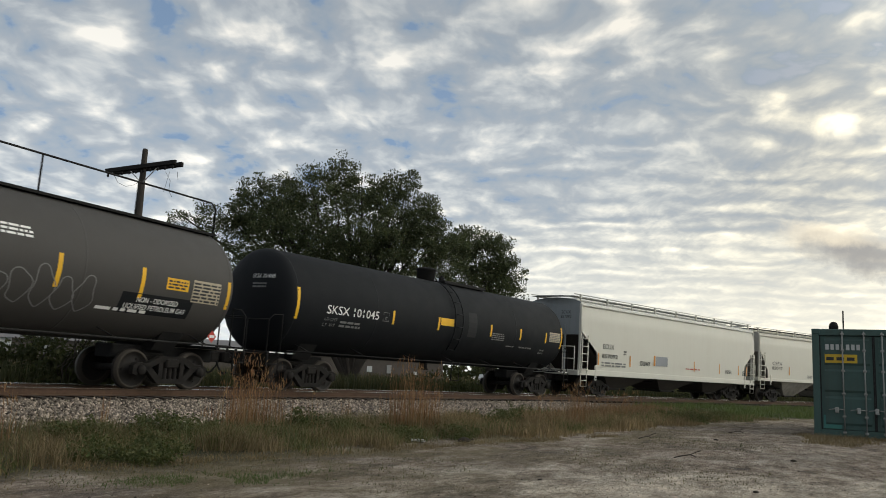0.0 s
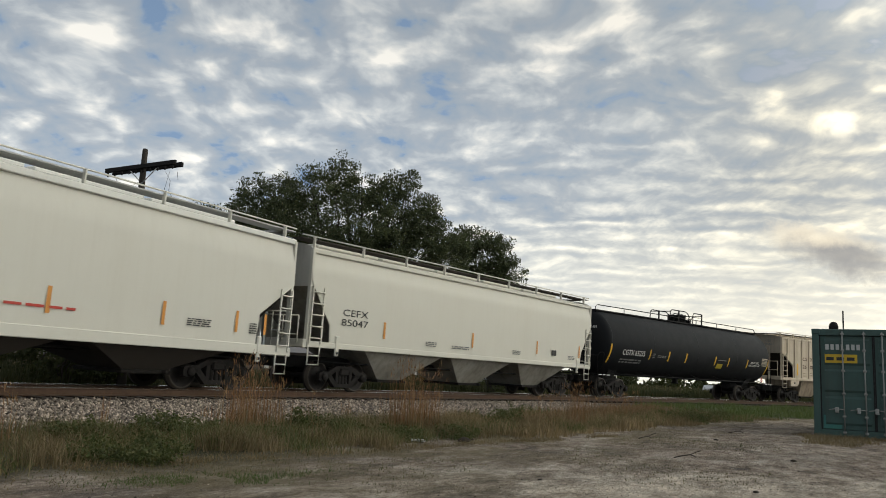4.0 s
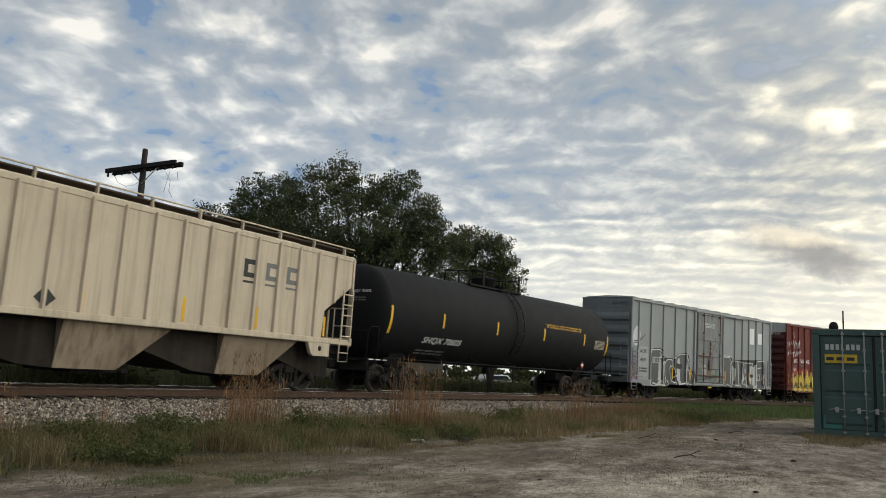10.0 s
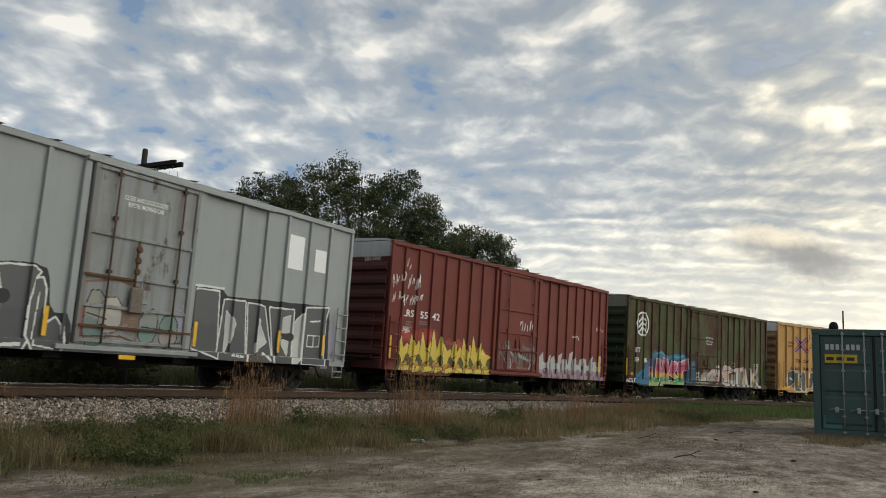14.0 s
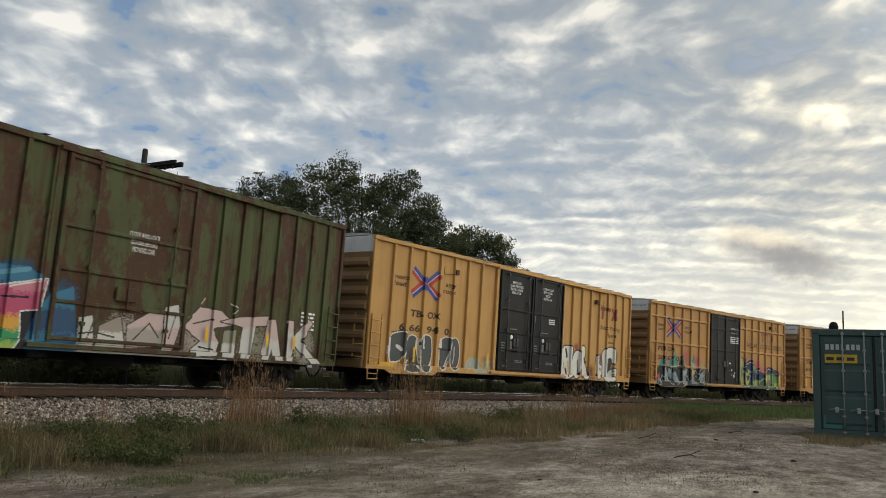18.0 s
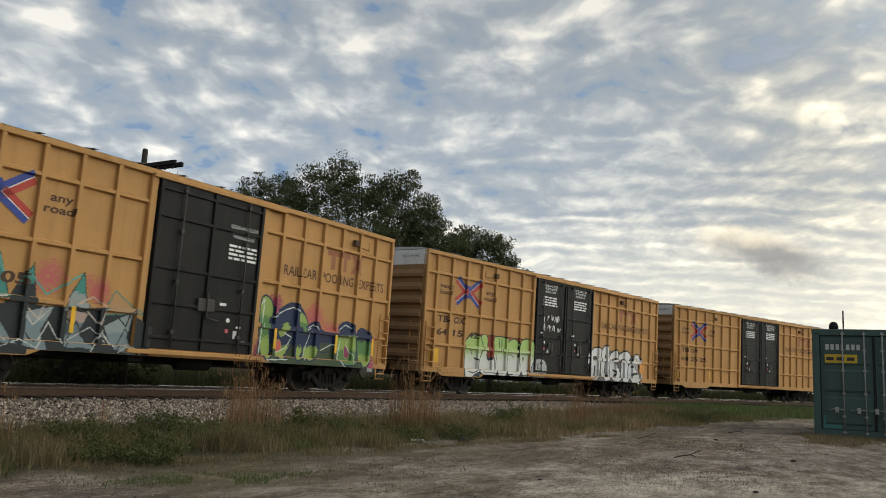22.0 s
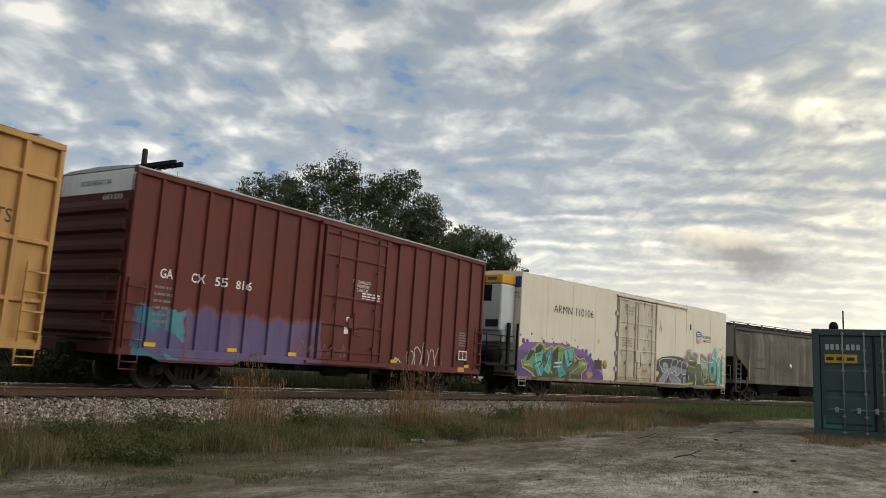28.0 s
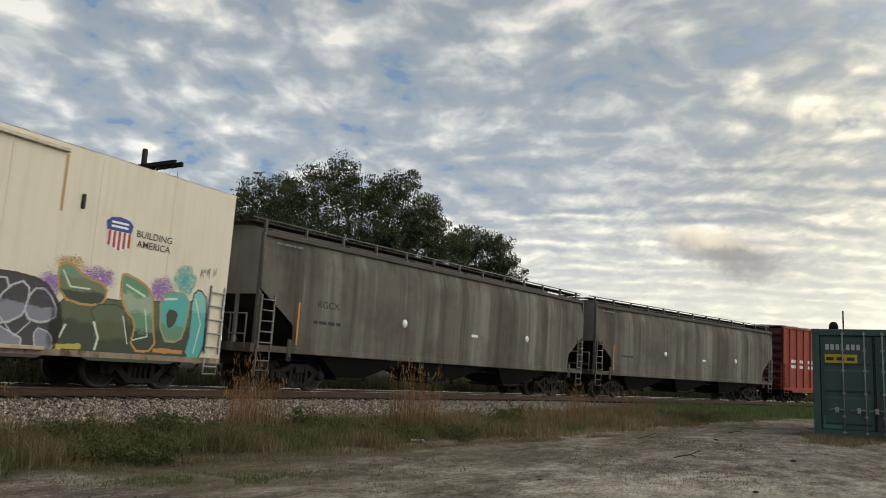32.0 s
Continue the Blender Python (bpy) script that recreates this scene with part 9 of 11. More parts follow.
def build_reefer():
    white = paint("reefer_white_paint", (0.70, 0.625, 0.50), 0.5, dirt=0.18, dirt_rgb=(0.36, 0.23, 0.12), vary=0.05, streak=0.9, low=0.5)
    s0, s1, low, top = 138.85, 158.8, 0.76, 5.02
    a = (s1 - s0) / 2
    c = thing("refrigerator_car", "white refrigerator car with graffiti and an end cooling unit", "refrigerator car", group="boxcars")
    d0, d1 = -2.38, 1.52
    for x0, x1 in ((-a, d0), (d1, a)):
        part("side_wall", MB().box(x0, x1, -HALF + 0.0, -HALF + 0.12, low, top, 0.02), white, c)
        n = 4
        for k in range(1, n):
            x = x0 + (x1 - x0) * k / n
            part("seam", MB().box(x - 0.012, x + 0.012, -HALF - 0.006, -HALF + 0.01, low + 0.1, top - 0.1), white, c)
    part("header", MB().box(d0, d1, -HALF + 0.02, -HALF + 0.12, 4.84, top), white, c)
    part("far_side", MB().box(-a, a, HALF - 0.12, HALF, low, top), white, c)
    for x in (-a, a - 0.1):
        part("end_wall", MB().box(x, x + 0.1, -HALF + 0.12, HALF - 0.12, low, top), white, c)
    part("roof", MB().prism([(-HALF, top), (HALF, top), (HALF - 0.3, top + 0.08), (0, top + 0.12), (-HALF + 0.3, top + 0.08)], 0, -a, a), white, c)
    dirty = paint("stained_white_door", (0.58, 0.515, 0.41), 0.55, dirt=0.45, dirt_rgb=(0.28, 0.15, 0.085), vary=0.15, streak=1.0, low=0.9, rust=0.05)
    yd = -HALF - 0.05
    z0, z1 = 0.82, 4.78
    dr = part("door", MB().box(d0 + 0.05, d1 - 0.05, yd, yd + 0.10, z0, z1, 0.015), dirty, c, "stained white plug door with lock rods")
    for x, w in ((d0 + 0.12, 0.06), (-0.72, 0.03), (-0.42, 0.06), (d1 - 0.12, 0.06)):
        part("door_stile", MB().box(x - w, x + w, yd - 0.05, yd, z0, z1, 0.012), dirty, dr)
    for z in (0.90, 1.02, 2.30, 2.90, 3.62, 4.70):
        part("door_rib", MB().box(d0 + 0.05, d1 - 0.05, yd - 0.04, yd - 0.002, z - 0.035, z + 0.035, 0.012), dirty, dr)
    for z in (1.35, 2.1, 3.0, 4.0):
        part("hinge", MB().box(d0 - 0.16, d0 + 0.02, -HALF - 0.07, -HALF, z - 0.11, z + 0.11, 0.012), GREY_STEEL, c)
    for x in (d0 + 0.75, d1 - 0.7):
        part("lock_rod", MB().tube([(x, yd - 0.09, z0), (x, yd - 0.09, z1)], 0.024, 6).box(x - 0.06, x + 0.06, yd - 0.12, yd - 0.03, 1.6, 1.75).box(x - 0.06, x + 0.06, yd - 0.12, yd - 0.03, 3.3, 3.42).box(x - 0.05, x + 0.05, yd - 0.12, yd - 0.03, 4.4, 4.5), GREY_STEEL, dr)
    for z in (4.86, 0.80):
        part("door_track", MB().box(d0 - 0.1, d1 + 3.32, -HALF - 0.10, -HALF, z - 0.04, z + 0.04, 0.01), dirty, c)
    lettering(c, "ARMN 110106", -7.64, -4.48, 3.57, 3.92, S_(-HALF - 0.008), DARK_INK)
    g = S_(-HALF - 0.008)
    # shield emblem: blue top, red stripes
    sh = part("emblem", MB().add([g(6.04, 3.44), g(6.70, 3.44), g(6.74, 3.62), g(6.62, 3.72), g(6.37, 3.76), g(6.12, 3.72), g(6.00, 3.62)], [tuple(range(7))]), BLUE_INK, c, "small blue and red striped shield")
    plate(sh, "emblem_bar", 6.14, 6.60, 3.60, 3.65, S_(-HALF - 0.012), WHITE_INK)
    plate(sh, "emblem_bar", 6.14, 6.60, 3.51, 3.56, S_(-HALF - 0.012), WHITE_INK)
    part("emblem_field", MB().add([g(6.04, 3.44), g(6.06, 3.15), g(6.20, 3.04), g(6.37, 2.99), g(6.54, 3.04), g(6.68, 3.15), g(6.70, 3.44)], [tuple(range(7))]), WHITE_INK, sh)
    for k in range(5):
        x = 6.08 + k * 0.135
        plate(sh, "emblem_stripe", x, x + 0.07, 3.02 + 0.045 * abs(k - 2), 3.435, S_(-HALF - 0.012), RED_INK)
    lettering(c, "BUILDING\nAMERICA", 6.86, 7.92, 3.18, 3.56, g, DARK_INK, 0.008)
    lettering(c, "CLOSE AND LOCK\nDOORS BEFORE\nMOVING CAR", -1.75, -0.85, 4.0, 4.42, S_(yd - 0.004), DARK_INK)
    bars(c, -1.95, -0.95, 1.55, 2.15, 6, S_(yd - 0.004), TAN_PRINT)
    bars(c, 0.55, 1.1, 1.7, 1.95, 2, S_(yd - 0.004), TAN_PRINT)
    part("latch_box", MB().box(5.30, 5.40, -HALF - 0.04, -HALF, 3.74, 4.06, 0.02), GLASSLESS, c)
    part("access_panel", MB().box(-4.25, -3.62, -HALF - 0.012, -HALF, 1.27, 1.70, 0.01), paint("brown_panel", (0.07, 0.05, 0.04), 0.6), c)
    plate(c, "notice", -9.8, -9.0, 0.92, 1.05, g, YELLOW, "small yellow notice")
    part("side_sill", MB().box(-a, a, -HALF - 0.012, -HALF + 0.1, low - 0.1, low + 0.04, 0.01), paint("rusty_sill", (0.30, 0.23, 0.17), 0.7, dirt=0.9, dirt_rgb=(0.10, 0.045, 0.028), rust=0.25, vary=0.3), c)
    # cooling unit on the end
    xe = -a
    wh = paint("unit_white", (0.55, 0.56, 0.57), 0.45, dirt=0.25)
    u = part("cooling_unit", MB().box(xe - 0.95, xe - 0.02, -1.25, 1.25, 2.55, 4.456, 0.05).box(xe - 0.75, xe - 0.02, -1.25, 1.25, 2.1, 2.56, 0.04), wh, c, "white cooling unit with an orange top")
    org = paint("unit_orange", (0.66, 0.33, 0.02), 0.45, dirt=0.2)
    part("unit_top", MB().box(xe - 0.97, xe - 0.02, -1.27, 1.27, 4.46, 4.86, 0.05), org, u)
    for k in range(4):
        part("louvre", MB().box(xe - 1.0, xe - 0.965, -0.4, 1.1, 4.40 + k * 0.10, 4.44 + k * 0.10), GLASSLESS, u)
    part("grille", MB().box(xe - 0.965, xe - 0.945, -0.75, 1.15, 3.75, 4.42), plain("black_mesh", (0.006, 0.006, 0.007), 0.95), u)
    part("unit_panel", MB().box(xe - 0.965, xe - 0.945, -1.15, -0.5, 2.7, 3.0), GLASSLESS, u)
    part("badge", MB().add([(xe - 0.98, -0.5, 4.62), (xe - 0.98, -1.0, 4.62), (xe - 0.98, -1.0, 4.74), (xe - 0.98, -0.5, 4.74)], [(0, 1, 2, 3)]), BLUE_INK, u)
    plate(c, "badge", -1.52, -1.10, 4.40, 4.86, lambda q, z: (xe - 0.006, q, z), BLUE_INK, "blue square badge")
    lettering(c, "ARMN\n110106", 1.08, 1.5, 3.95, 4.25, end_side(xe - 0.006), DARK_INK)
    part("end_platform", MB().box(xe - 1.9, xe, -1.4, 1.4, 1.15, 1.22).box(xe - 1.9, xe, -0.3, 0.3, 0.66, 1.15), BLACKFRAME, c)
    rl = MB()
    for y in (-1.35, 1.35):
        rl.tube([(xe - 1.85, y, 1.2), (xe - 1.85, y, 2.35), (xe - 0.1, y, 2.35)], 0.025, 6).tube([(xe - 1.85, y, 1.8), (xe - 0.1, y, 1.8)], 0.02, 6).tube([(xe - 0.95, y, 1.2), (xe - 0.95, y, 2.35)], 0.03, 6)
    rl.tube([(xe - 1.85, -1.35, 2.35), (xe - 1.85, 1.35, 2.35)], 0.025, 6)
    part("railing", rl, BLACKFRAME, c)
    part("fuel_tank", MB().lathe([(0.1, -1.1), (0.35, -1.0), (0.35, 1.0), (0.1, 1.1)], (xe - 0.7, 0, 1.62), 1, 18), BLACKFRAME, c)
    part("post", MB().box(xe - 0.55, xe - 0.42, -1.42, -1.3, 1.0, 2.9, 0.01), BLACKFRAME, c)
    part("step_frame", MB().box(xe - 0.06, xe + 0.02, -1.5, -1.42, 1.0, 2.9), BLACKFRAME, c)
    ladder(c, GREY_STEEL, a - 0.6, a - 0.12, -HALF, 0.9, 2.6, 5)
    for x in (-a + 0.1, a - 0.56):
        step_iron(c, GREY_STEEL, x, x + 0.46, -HALF, 0.4, 0.78)
    part("underframe", MB().box(-a, a, -1.4, 1.4, 0.78, 0.9).box(-a, a, -0.24, 0.24, 0.55, 0.8), BLACKFRAME, c)
    # splashed dots above the graffiti
    violet = (0.13, 0.06, 0.22)
    proud = flat_side(-HALF - 0.011)
    aqua, surf_green, lawn, olive, bark, gold = (0.06, 0.27, 0.30), (0.10, 0.38, 0.30), (0.17, 0.27, 0.08), (0.055, 0.060, 0.03), (0.035, 0.036, 0.022), (0.52, 0.40, 0.08)
    lilac = (0.20, 0.11, 0.30)
    piece(c, -9.98, -3.2, 0.66, 2.4,
          [(((-9.98, 0.55), (-10.0, 1.9), (-9.57, 2.16), (-8.92, 2.2), (-8.06, 2.24), (-6.81, 2.26), (-5.98, 2.16), (-5.02, 1.98), (-4.5, 1.75), (-4.0, 1.25), (-3.5, 1.0), (-3.4, 0.5)), (violet, (0.10, 0.05, 0.20), violet, lilac), violet, 0.02),
           (((-9.74, 1.42), (-9.1, 1.86), (-8.94, 1.92), (-8.53, 2.24), (-8.22, 2.1), (-8.08, 1.93), (-7.65, 2.11), (-7.54, 2.0), (-7.18, 2.16), (-6.64, 2.06), (-6.10, 2.18), (-5.90, 1.80), (-5.52, 1.62), (-5.1, 1.70), (-4.90, 1.32), (-5.32, 1.04), (-5.28, 0.64), (-6.36, 0.62), (-6.9, 0.72), (-8.6, 0.70), (-9.1, 1.0), (-9.66, 1.18)), (olive, (0.10, 0.12, 0.05), olive, lawn), gold, 0.045),
           (((-9.72, 1.46), (-9.56, 1.64), (-8.98, 1.82), (-8.88, 1.5), (-9.01, 1.15), (-9.63, 1.22)), (lawn, (0.10, 0.24, 0.12)), bark, 0.025),
           (((-9.17, 1.90), (-8.96, 1.80), (-9.24, 1.50), (-9.47, 1.43)), (bark,), bark, 0.01),
           (((-8.88, 1.75), (-8.24, 1.96), (-8.36, 1.49), (-8.2, 1.1), (-8.3, 0.84), (-8.6, 0.84), (-8.88, 1.27)), (aqua, surf_green, (0.12, 0.33, 0.24)), bark, 0.025),
           (((-8.8, 2.0), (-8.5, 2.16), (-8.3, 2.05), (-8.45, 1.85), (-8.8, 1.75)), (bark, olive), bark, 0.01),
           (((-8.14, 1.74), (-7.65, 2.06), (-7.66, 1.30), (-7.8, 0.92), (-8.23, 1.10), (-7.95, 1.4)), (surf_green, aqua, (0.05, 0.20, 0.30)), bark, 0.025),
           (((-7.5, 1.9), (-7.2, 2.08), (-7.15, 1.5), (-7.4, 1.0), (-7.62, 1.1)), (olive, bark), bark, 0.02),
           (((-7.17, 1.90), (-6.75, 1.98), (-6.80, 1.36), (-6.48, 0.96), (-7.03, 0.80), (-7.2, 1.2)), (aqua, aqua, lawn), bark, 0.025),
           (((-6.73, 2.03), (-6.09, 2.14), (-5.98, 1.6), (-6.1, 1.42), (-6.43, 1.24), (-6.6, 1.5)), (aqua, surf_green), bark, 0.025),
           (((-6.02, 1.98), (-5.85, 1.7), (-5.7, 1.62), (-5.9, 1.5)), ((0.50, 0.25, 0.06),), bark, 0.02),
           (((-5.56, 1.60), (-5.14, 1.63), (-4.97, 1.32), (-5.36, 1.08), (-5.36, 0.70), (-6.30, 0.68), (-6.26, 0.94), (-5.58, 1.26)), (olive, (0.12, 0.14, 0.05), lawn), bark, 0.02),
           (((-4.95, 1.1), (-4.6, 1.4), (-4.35, 1.0), (-4.7, 0.8)), ((0.40, 0.22, 0.07), lilac), violet, 0.02)],
          [(((-8.85, 1.3), (-8.5, 1.45), (-8.35, 1.35), (-8.5, 1.2)), bark, 0.05), (((-8.75, 1.65), (-8.45, 1.75)), bark, 0.035), (((-8.0, 1.65), (-7.85, 1.3), (-7.95, 1.1)), bark, 0.04), (((-6.95, 1.8), (-7.0, 1.35)), bark, 0.03), (((-6.45, 1.95), (-6.3, 1.5), (-6.05, 1.55)), bark, 0.05), (((-6.9, 1.05), (-6.6, 0.95)), bark, 0.03), (((-9.6, 1.25), (-9.2, 1.3), (-8.95, 1.15)), (0.55, 0.58, 0.40), 0.02), (((-8.85, 1.75), (-8.7, 1.3), (-8.4, 0.9)), (0.45, 0.58, 0.50), 0.02), (((-7.7, 2.0), (-7.95, 1.4), (-7.6, 1.0)), (0.45, 0.58, 0.50), 0.02), (((-6.7, 1.95), (-6.35, 1.35), (-6.1, 1.5)), (0.45, 0.58, 0.50), 0.02), (((-5.6, 1.3), (-6.2, 1.0), (-6.25, 0.75)), (0.45, 0.50, 0.34), 0.02), (((-7.4, 1.42), (-6.9, 1.46)), (0.55, 0.60, 0.52), 0.06), (((-7.45, 1.25), (-7.0, 1.28)), (0.50, 0.55, 0.48), 0.05), (((-5.3, 1.5), (-4.8, 1.52)), (0.6, 0.58, 0.5), 0.03), (((-5.4, 1.42), (-4.9, 1.44)), (0.6, 0.58, 0.5), 0.025), (((-8.9, 0.98), (-9.05, 0.7)), gold, 0.03)],
          [(-9.5, 1.75, 0.4, 0.3, (0.45, 0.27, 0.12)), (-4.6, 1.5, 0.4, 0.35, lilac), (-4.5, 1.0, 0.4, 0.3, (0.40, 0.24, 0.12)), (-9.2, 0.85, 0.35, 0.14, (0.40, 0.20, 0.05)), (-3.8, 1.2, 0.35, 0.4, lilac)], soft=0, seed=33, surf=proud)
    smoke, ash, coal = (0.21, 0.21, 0.25), (0.44, 0.43, 0.45), (0.055, 0.052, 0.056)
    piece(c, 1.2, 5.4, 0.60, 2.32,
          [(((1.78, 2.06), (3.5, 2.22), (4.38, 2.18), (4.80, 2.06), (5.24, 1.49), (5.05, 0.62), (3.57, 0.60), (1.5, 0.62), (1.62, 1.57)), (coal,), (0.07, 0.035, 0.03), 0.04),
           (((1.86, 2.0), (3.46, 2.12), (3.38, 1.9), (2.98, 1.35), (2.36, 1.38), (2.06, 1.65)), (smoke, coal, coal), ash, 0.05),
           (((2.3, 1.85), (2.8, 1.8), (2.9, 1.5), (2.5, 1.5)), (smoke, (0.26, 0.28, 0.36)), ash, 0.04),
           (((3.45, 2.1), (4.0, 2.05), (3.7, 1.5), (3.3, 1.35), (3.15, 1.6)), (smoke, coal), ash, 0.045),
           (((3.9, 1.9), (4.35, 2.1), (4.4, 1.5), (3.9, 1.2), (3.7, 1.4)), (smoke, coal), ash, 0.04),
           (((4.45, 1.95), (4.8, 1.95), (5.1, 1.5), (4.8, 1.3), (4.35, 1.4)), (smoke, coal), ash, 0.045),
           (((2.0, 1.0), (2.85, 1.48), (3.0, 1.3), (2.4, 0.8), (1.9, 0.7)), (smoke,), ash, 0.035),
           (((2.95, 1.4), (3.5, 1.3), (4.6, 0.85), (3.6, 0.75), (3.1, 1.0)), (smoke, (0.16, 0.16, 0.19)), ash, 0.035),
           (((4.6, 1.2), (5.0, 1.1), (5.05, 0.75), (4.7, 0.7)), (smoke,), ash, 0.03),
           (((1.3, 1.2), (1.75, 1.45), (1.95, 1.25), (1.4, 0.95)), ((0.46, 0.34, 0.16), (0.58, 0.46, 0.28)), coal, 0.03)],
          [(((3.5, 1.7), (4.2, 1.0), (4.5, 1.3)), ash, 0.025), (((2.15, 1.6), (2.3, 1.2), (2.7, 1.0)), ash, 0.025), (((3.0, 0.72), (4.9, 0.74)), (0.30, 0.26, 0.27), 0.05)],
          [(1.5, 1.6, 0.35, 0.7, (0.34, 0.13, 0.10)), (1.75, 0.95, 0.25, 0.12, (0.46, 0.22, 0.07)), (2.85, 0.98, 0.32, 0.14, (0.46, 0.22, 0.07))], soft=1, seed=17, surf=proud)
    jade, turq, dusk, gleam = (0.12, 0.24, 0.15), (0.09, 0.36, 0.34), (0.05, 0.058, 0.038), (0.58, 0.62, 0.52)
    piece(c, 4.5, 9.45, 0.60, 3.0,
          [(((4.9, 0.62), (5.0, 1.9), (6.2, 1.9), (7.8, 2.0), (9.3, 2.2), (9.35, 0.62)), (dusk, (0.10, 0.11, 0.06)), dusk, 0.03),
           (((4.97, 2.50), (5.24, 2.56), (5.63, 2.30), (6.22, 2.20), (6.18, 1.84), (5.77, 1.76), (5.10, 1.87)), (dusk, (0.15, 0.17, 0.10), (0.15, 0.24, 0.18)), (0.45, 0.25, 0.08), 0.05),
           (((5.83, 1.76), (6.76, 1.84), (6.85, 1.4), (7.02, 0.72), (5.95, 0.70), (6.07, 1.35)), (dusk, (0.09, 0.10, 0.05), (0.10, 0.12, 0.07)), dusk, 0.03),
           (((6.6, 2.50), (6.79, 2.52), (7.49, 2.26), (7.60, 1.55), (7.76, 0.90), (7.05, 0.88), (7.17, 1.52), (6.72, 1.81)), (dusk, jade, (0.30, 0.36, 0.26), jade), (0.45, 0.25, 0.08), 0.05),
           (((7.77, 2.24), (8.70, 2.27), (8.64, 1.56), (8.50, 1.15), (7.93, 1.15)), (jade, turq, turq), (0.30, 0.28, 0.16), 0.05),
           (((8.0, 1.9), (8.4, 1.85), (8.3, 1.5), (8.05, 1.4)), (dusk,), turq, 0.02),
           (((8.78, 2.28), (9.02, 2.46), (9.3, 2.2), (9.3, 0.72), (8.70, 0.76), (8.85, 1.4)), (turq, turq, (0.20, 0.46, 0.42)), dusk, 0.04)],
          [(((5.1, 2.4), (5.3, 2.1), (5.8, 2.1)), gleam, 0.035), (((6.0, 1.4), (6.15, 1.1), (6.1, 0.85)), gleam, 0.05), (((6.75, 1.6), (6.95, 1.0)), gleam, 0.03), (((6.75, 2.3), (7.3, 2.1)), gleam, 0.045), (((7.35, 1.8), (7.5, 1.2), (7.1, 1.1)), gleam, 0.03), (((7.9, 2.1), (8.3, 2.15)), gleam, 0.05), (((8.9, 2.2), (9.15, 1.6), (9.0, 0.9)), gleam, 0.035), (((5.0, 0.85), (5.7, 0.88)), (0.45, 0.38, 0.08), 0.10), (((7.75, 0.9), (8.6, 0.9)), (0.46, 0.22, 0.07), 0.10), (((5.3, 1.3), (5.2, 1.05)), gleam, 0.05)],
          [(4.8, 2.1, 0.35, 0.35, (0.30, 0.17, 0.38)), (6.0, 2.35, 0.5, 0.28, (0.30, 0.17, 0.38)), (7.75, 2.3, 0.45, 0.35, (0.30, 0.17, 0.38)), (8.5, 2.6, 0.4, 0.45, (0.12, 0.40, 0.38)), (5.2, 2.55, 0.4, 0.25, (0.45, 0.30, 0.12))], soft=1, seed=24, surf=proud)
    lettering(c, "SECURE BOTH\nHASPS BEFORE\nMOVING CAR", -1.95, -0.95, 2.45, 2.8, S_(yd - 0.004), BROWN_INK)
    lettering(c, "SEAL", 0.1, 0.42, 1.62, 1.70, S_(yd - 0.004), BROWN_INK)
    part("lock_box", MB().box(-0.75, -0.3, yd - 0.12, yd, 1.75, 2.3, 0.02), dirty, c)
    part("lock_lever", MB().tube([(-0.3, yd - 0.13, 2.2), (-0.3, yd - 0.13, 1.55), (-0.5, yd - 0.14, 1.45)], 0.025), GREY_STEEL, c)
    plate(c, "notice", 0.05, 0.55, 1.28, 1.40, S_(yd - 0.004), plain("faded_orange_tape", (0.42, 0.17, 0.08), 0.6), "faded orange tape")
    plate(c, "notice", -4.05, -3.87, 2.46, 2.66, g, plain("pale_yellow_sticker", (0.55, 0.47, 0.16), 0.6), "small yellow sticker")
    part("round_mark", MB().lathe([(0.21, -0.002), (0.21, 0.002)], (-3.34, -HALF - 0.006, 1.52), 1, 20), plain("orange_spray", (0.42, 0.24, 0.10), 0.6, vary=0.5, scale=12), c, "orange sprayed disc")
    for xs in (3.72,):
        plate(c, "rust_run", xs + 1.1, xs + 1.16, 3.6, 4.8, g, plain("rust_run", (0.46, 0.28, 0.13), 0.7), "thin rust run below the track")
    scribble(c, 1.75, 2.15, 3.3, 4.2, g, plain("red_marker", (0.42, 0.16, 0.10), 0.6), 64, 3, 0.02)
    scribble(c, 0.85, 1.25, 4.0, 4.4, S_(yd - 0.006), plain("red_chalk", (0.42, 0.14, 0.09), 0.6), 65, 3, 0.02)
    scribble(c, 8.9, 9.5, 2.7, 3.1, g, GREY_INK, 66, 5, 0.012)
    for k in range(15):
        x = -a + 0.5 + k * (2 * a - 1.0) / 14
        part("roof_cap", MB().prism([(-HALF - 0.01, top - 0.02), (HALF + 0.01, top - 0.02), (HALF - 0.3, top + 0.10), (0, top + 0.15), (-HALF + 0.3, top + 0.10)], 0, x - 0.06, x + 0.06), white, c)
    for x, z, r in ((-9.68, 2.24, 0.11), (-9.42, 2.24, 0.09), (-8.28, 2.27, 0.09), (-7.53, 2.27, 0.07), (-6.9, 2.19, 0.14), (-6.43, 2.15, 0.17), (-5.83, 2.05, 0.11), (-5.25, 2.04, 0.11), (-4.95, 2.02, 0.13), (-9.9, 2.46, 0.05), (-9.14, 2.55, 0.05), (-8.41, 2.40, 0.04), (-7.65, 2.43, 0.03), (-6.57, 2.35, 0.04), (-5.9, 2.48, 0.04), (-5.67, 2.21, 0.05), (-4.6, 1.9, 0.10), (-4.35, 1.55, 0.09), (-3.9, 1.75, 0.06), (-3.75, 1.3, 0.10)):
        part("paint_dot", MB().lathe([(r, -0.002), (r, 0.002)], (x, -HALF - 0.006, z), 1, 18), plain("violet_paint", (0.17, 0.08, 0.28), 0.6), c)
    running_gear(c, 2 * a + 2.2, (s0 + s1) / 2, a - 2.0)
    return c


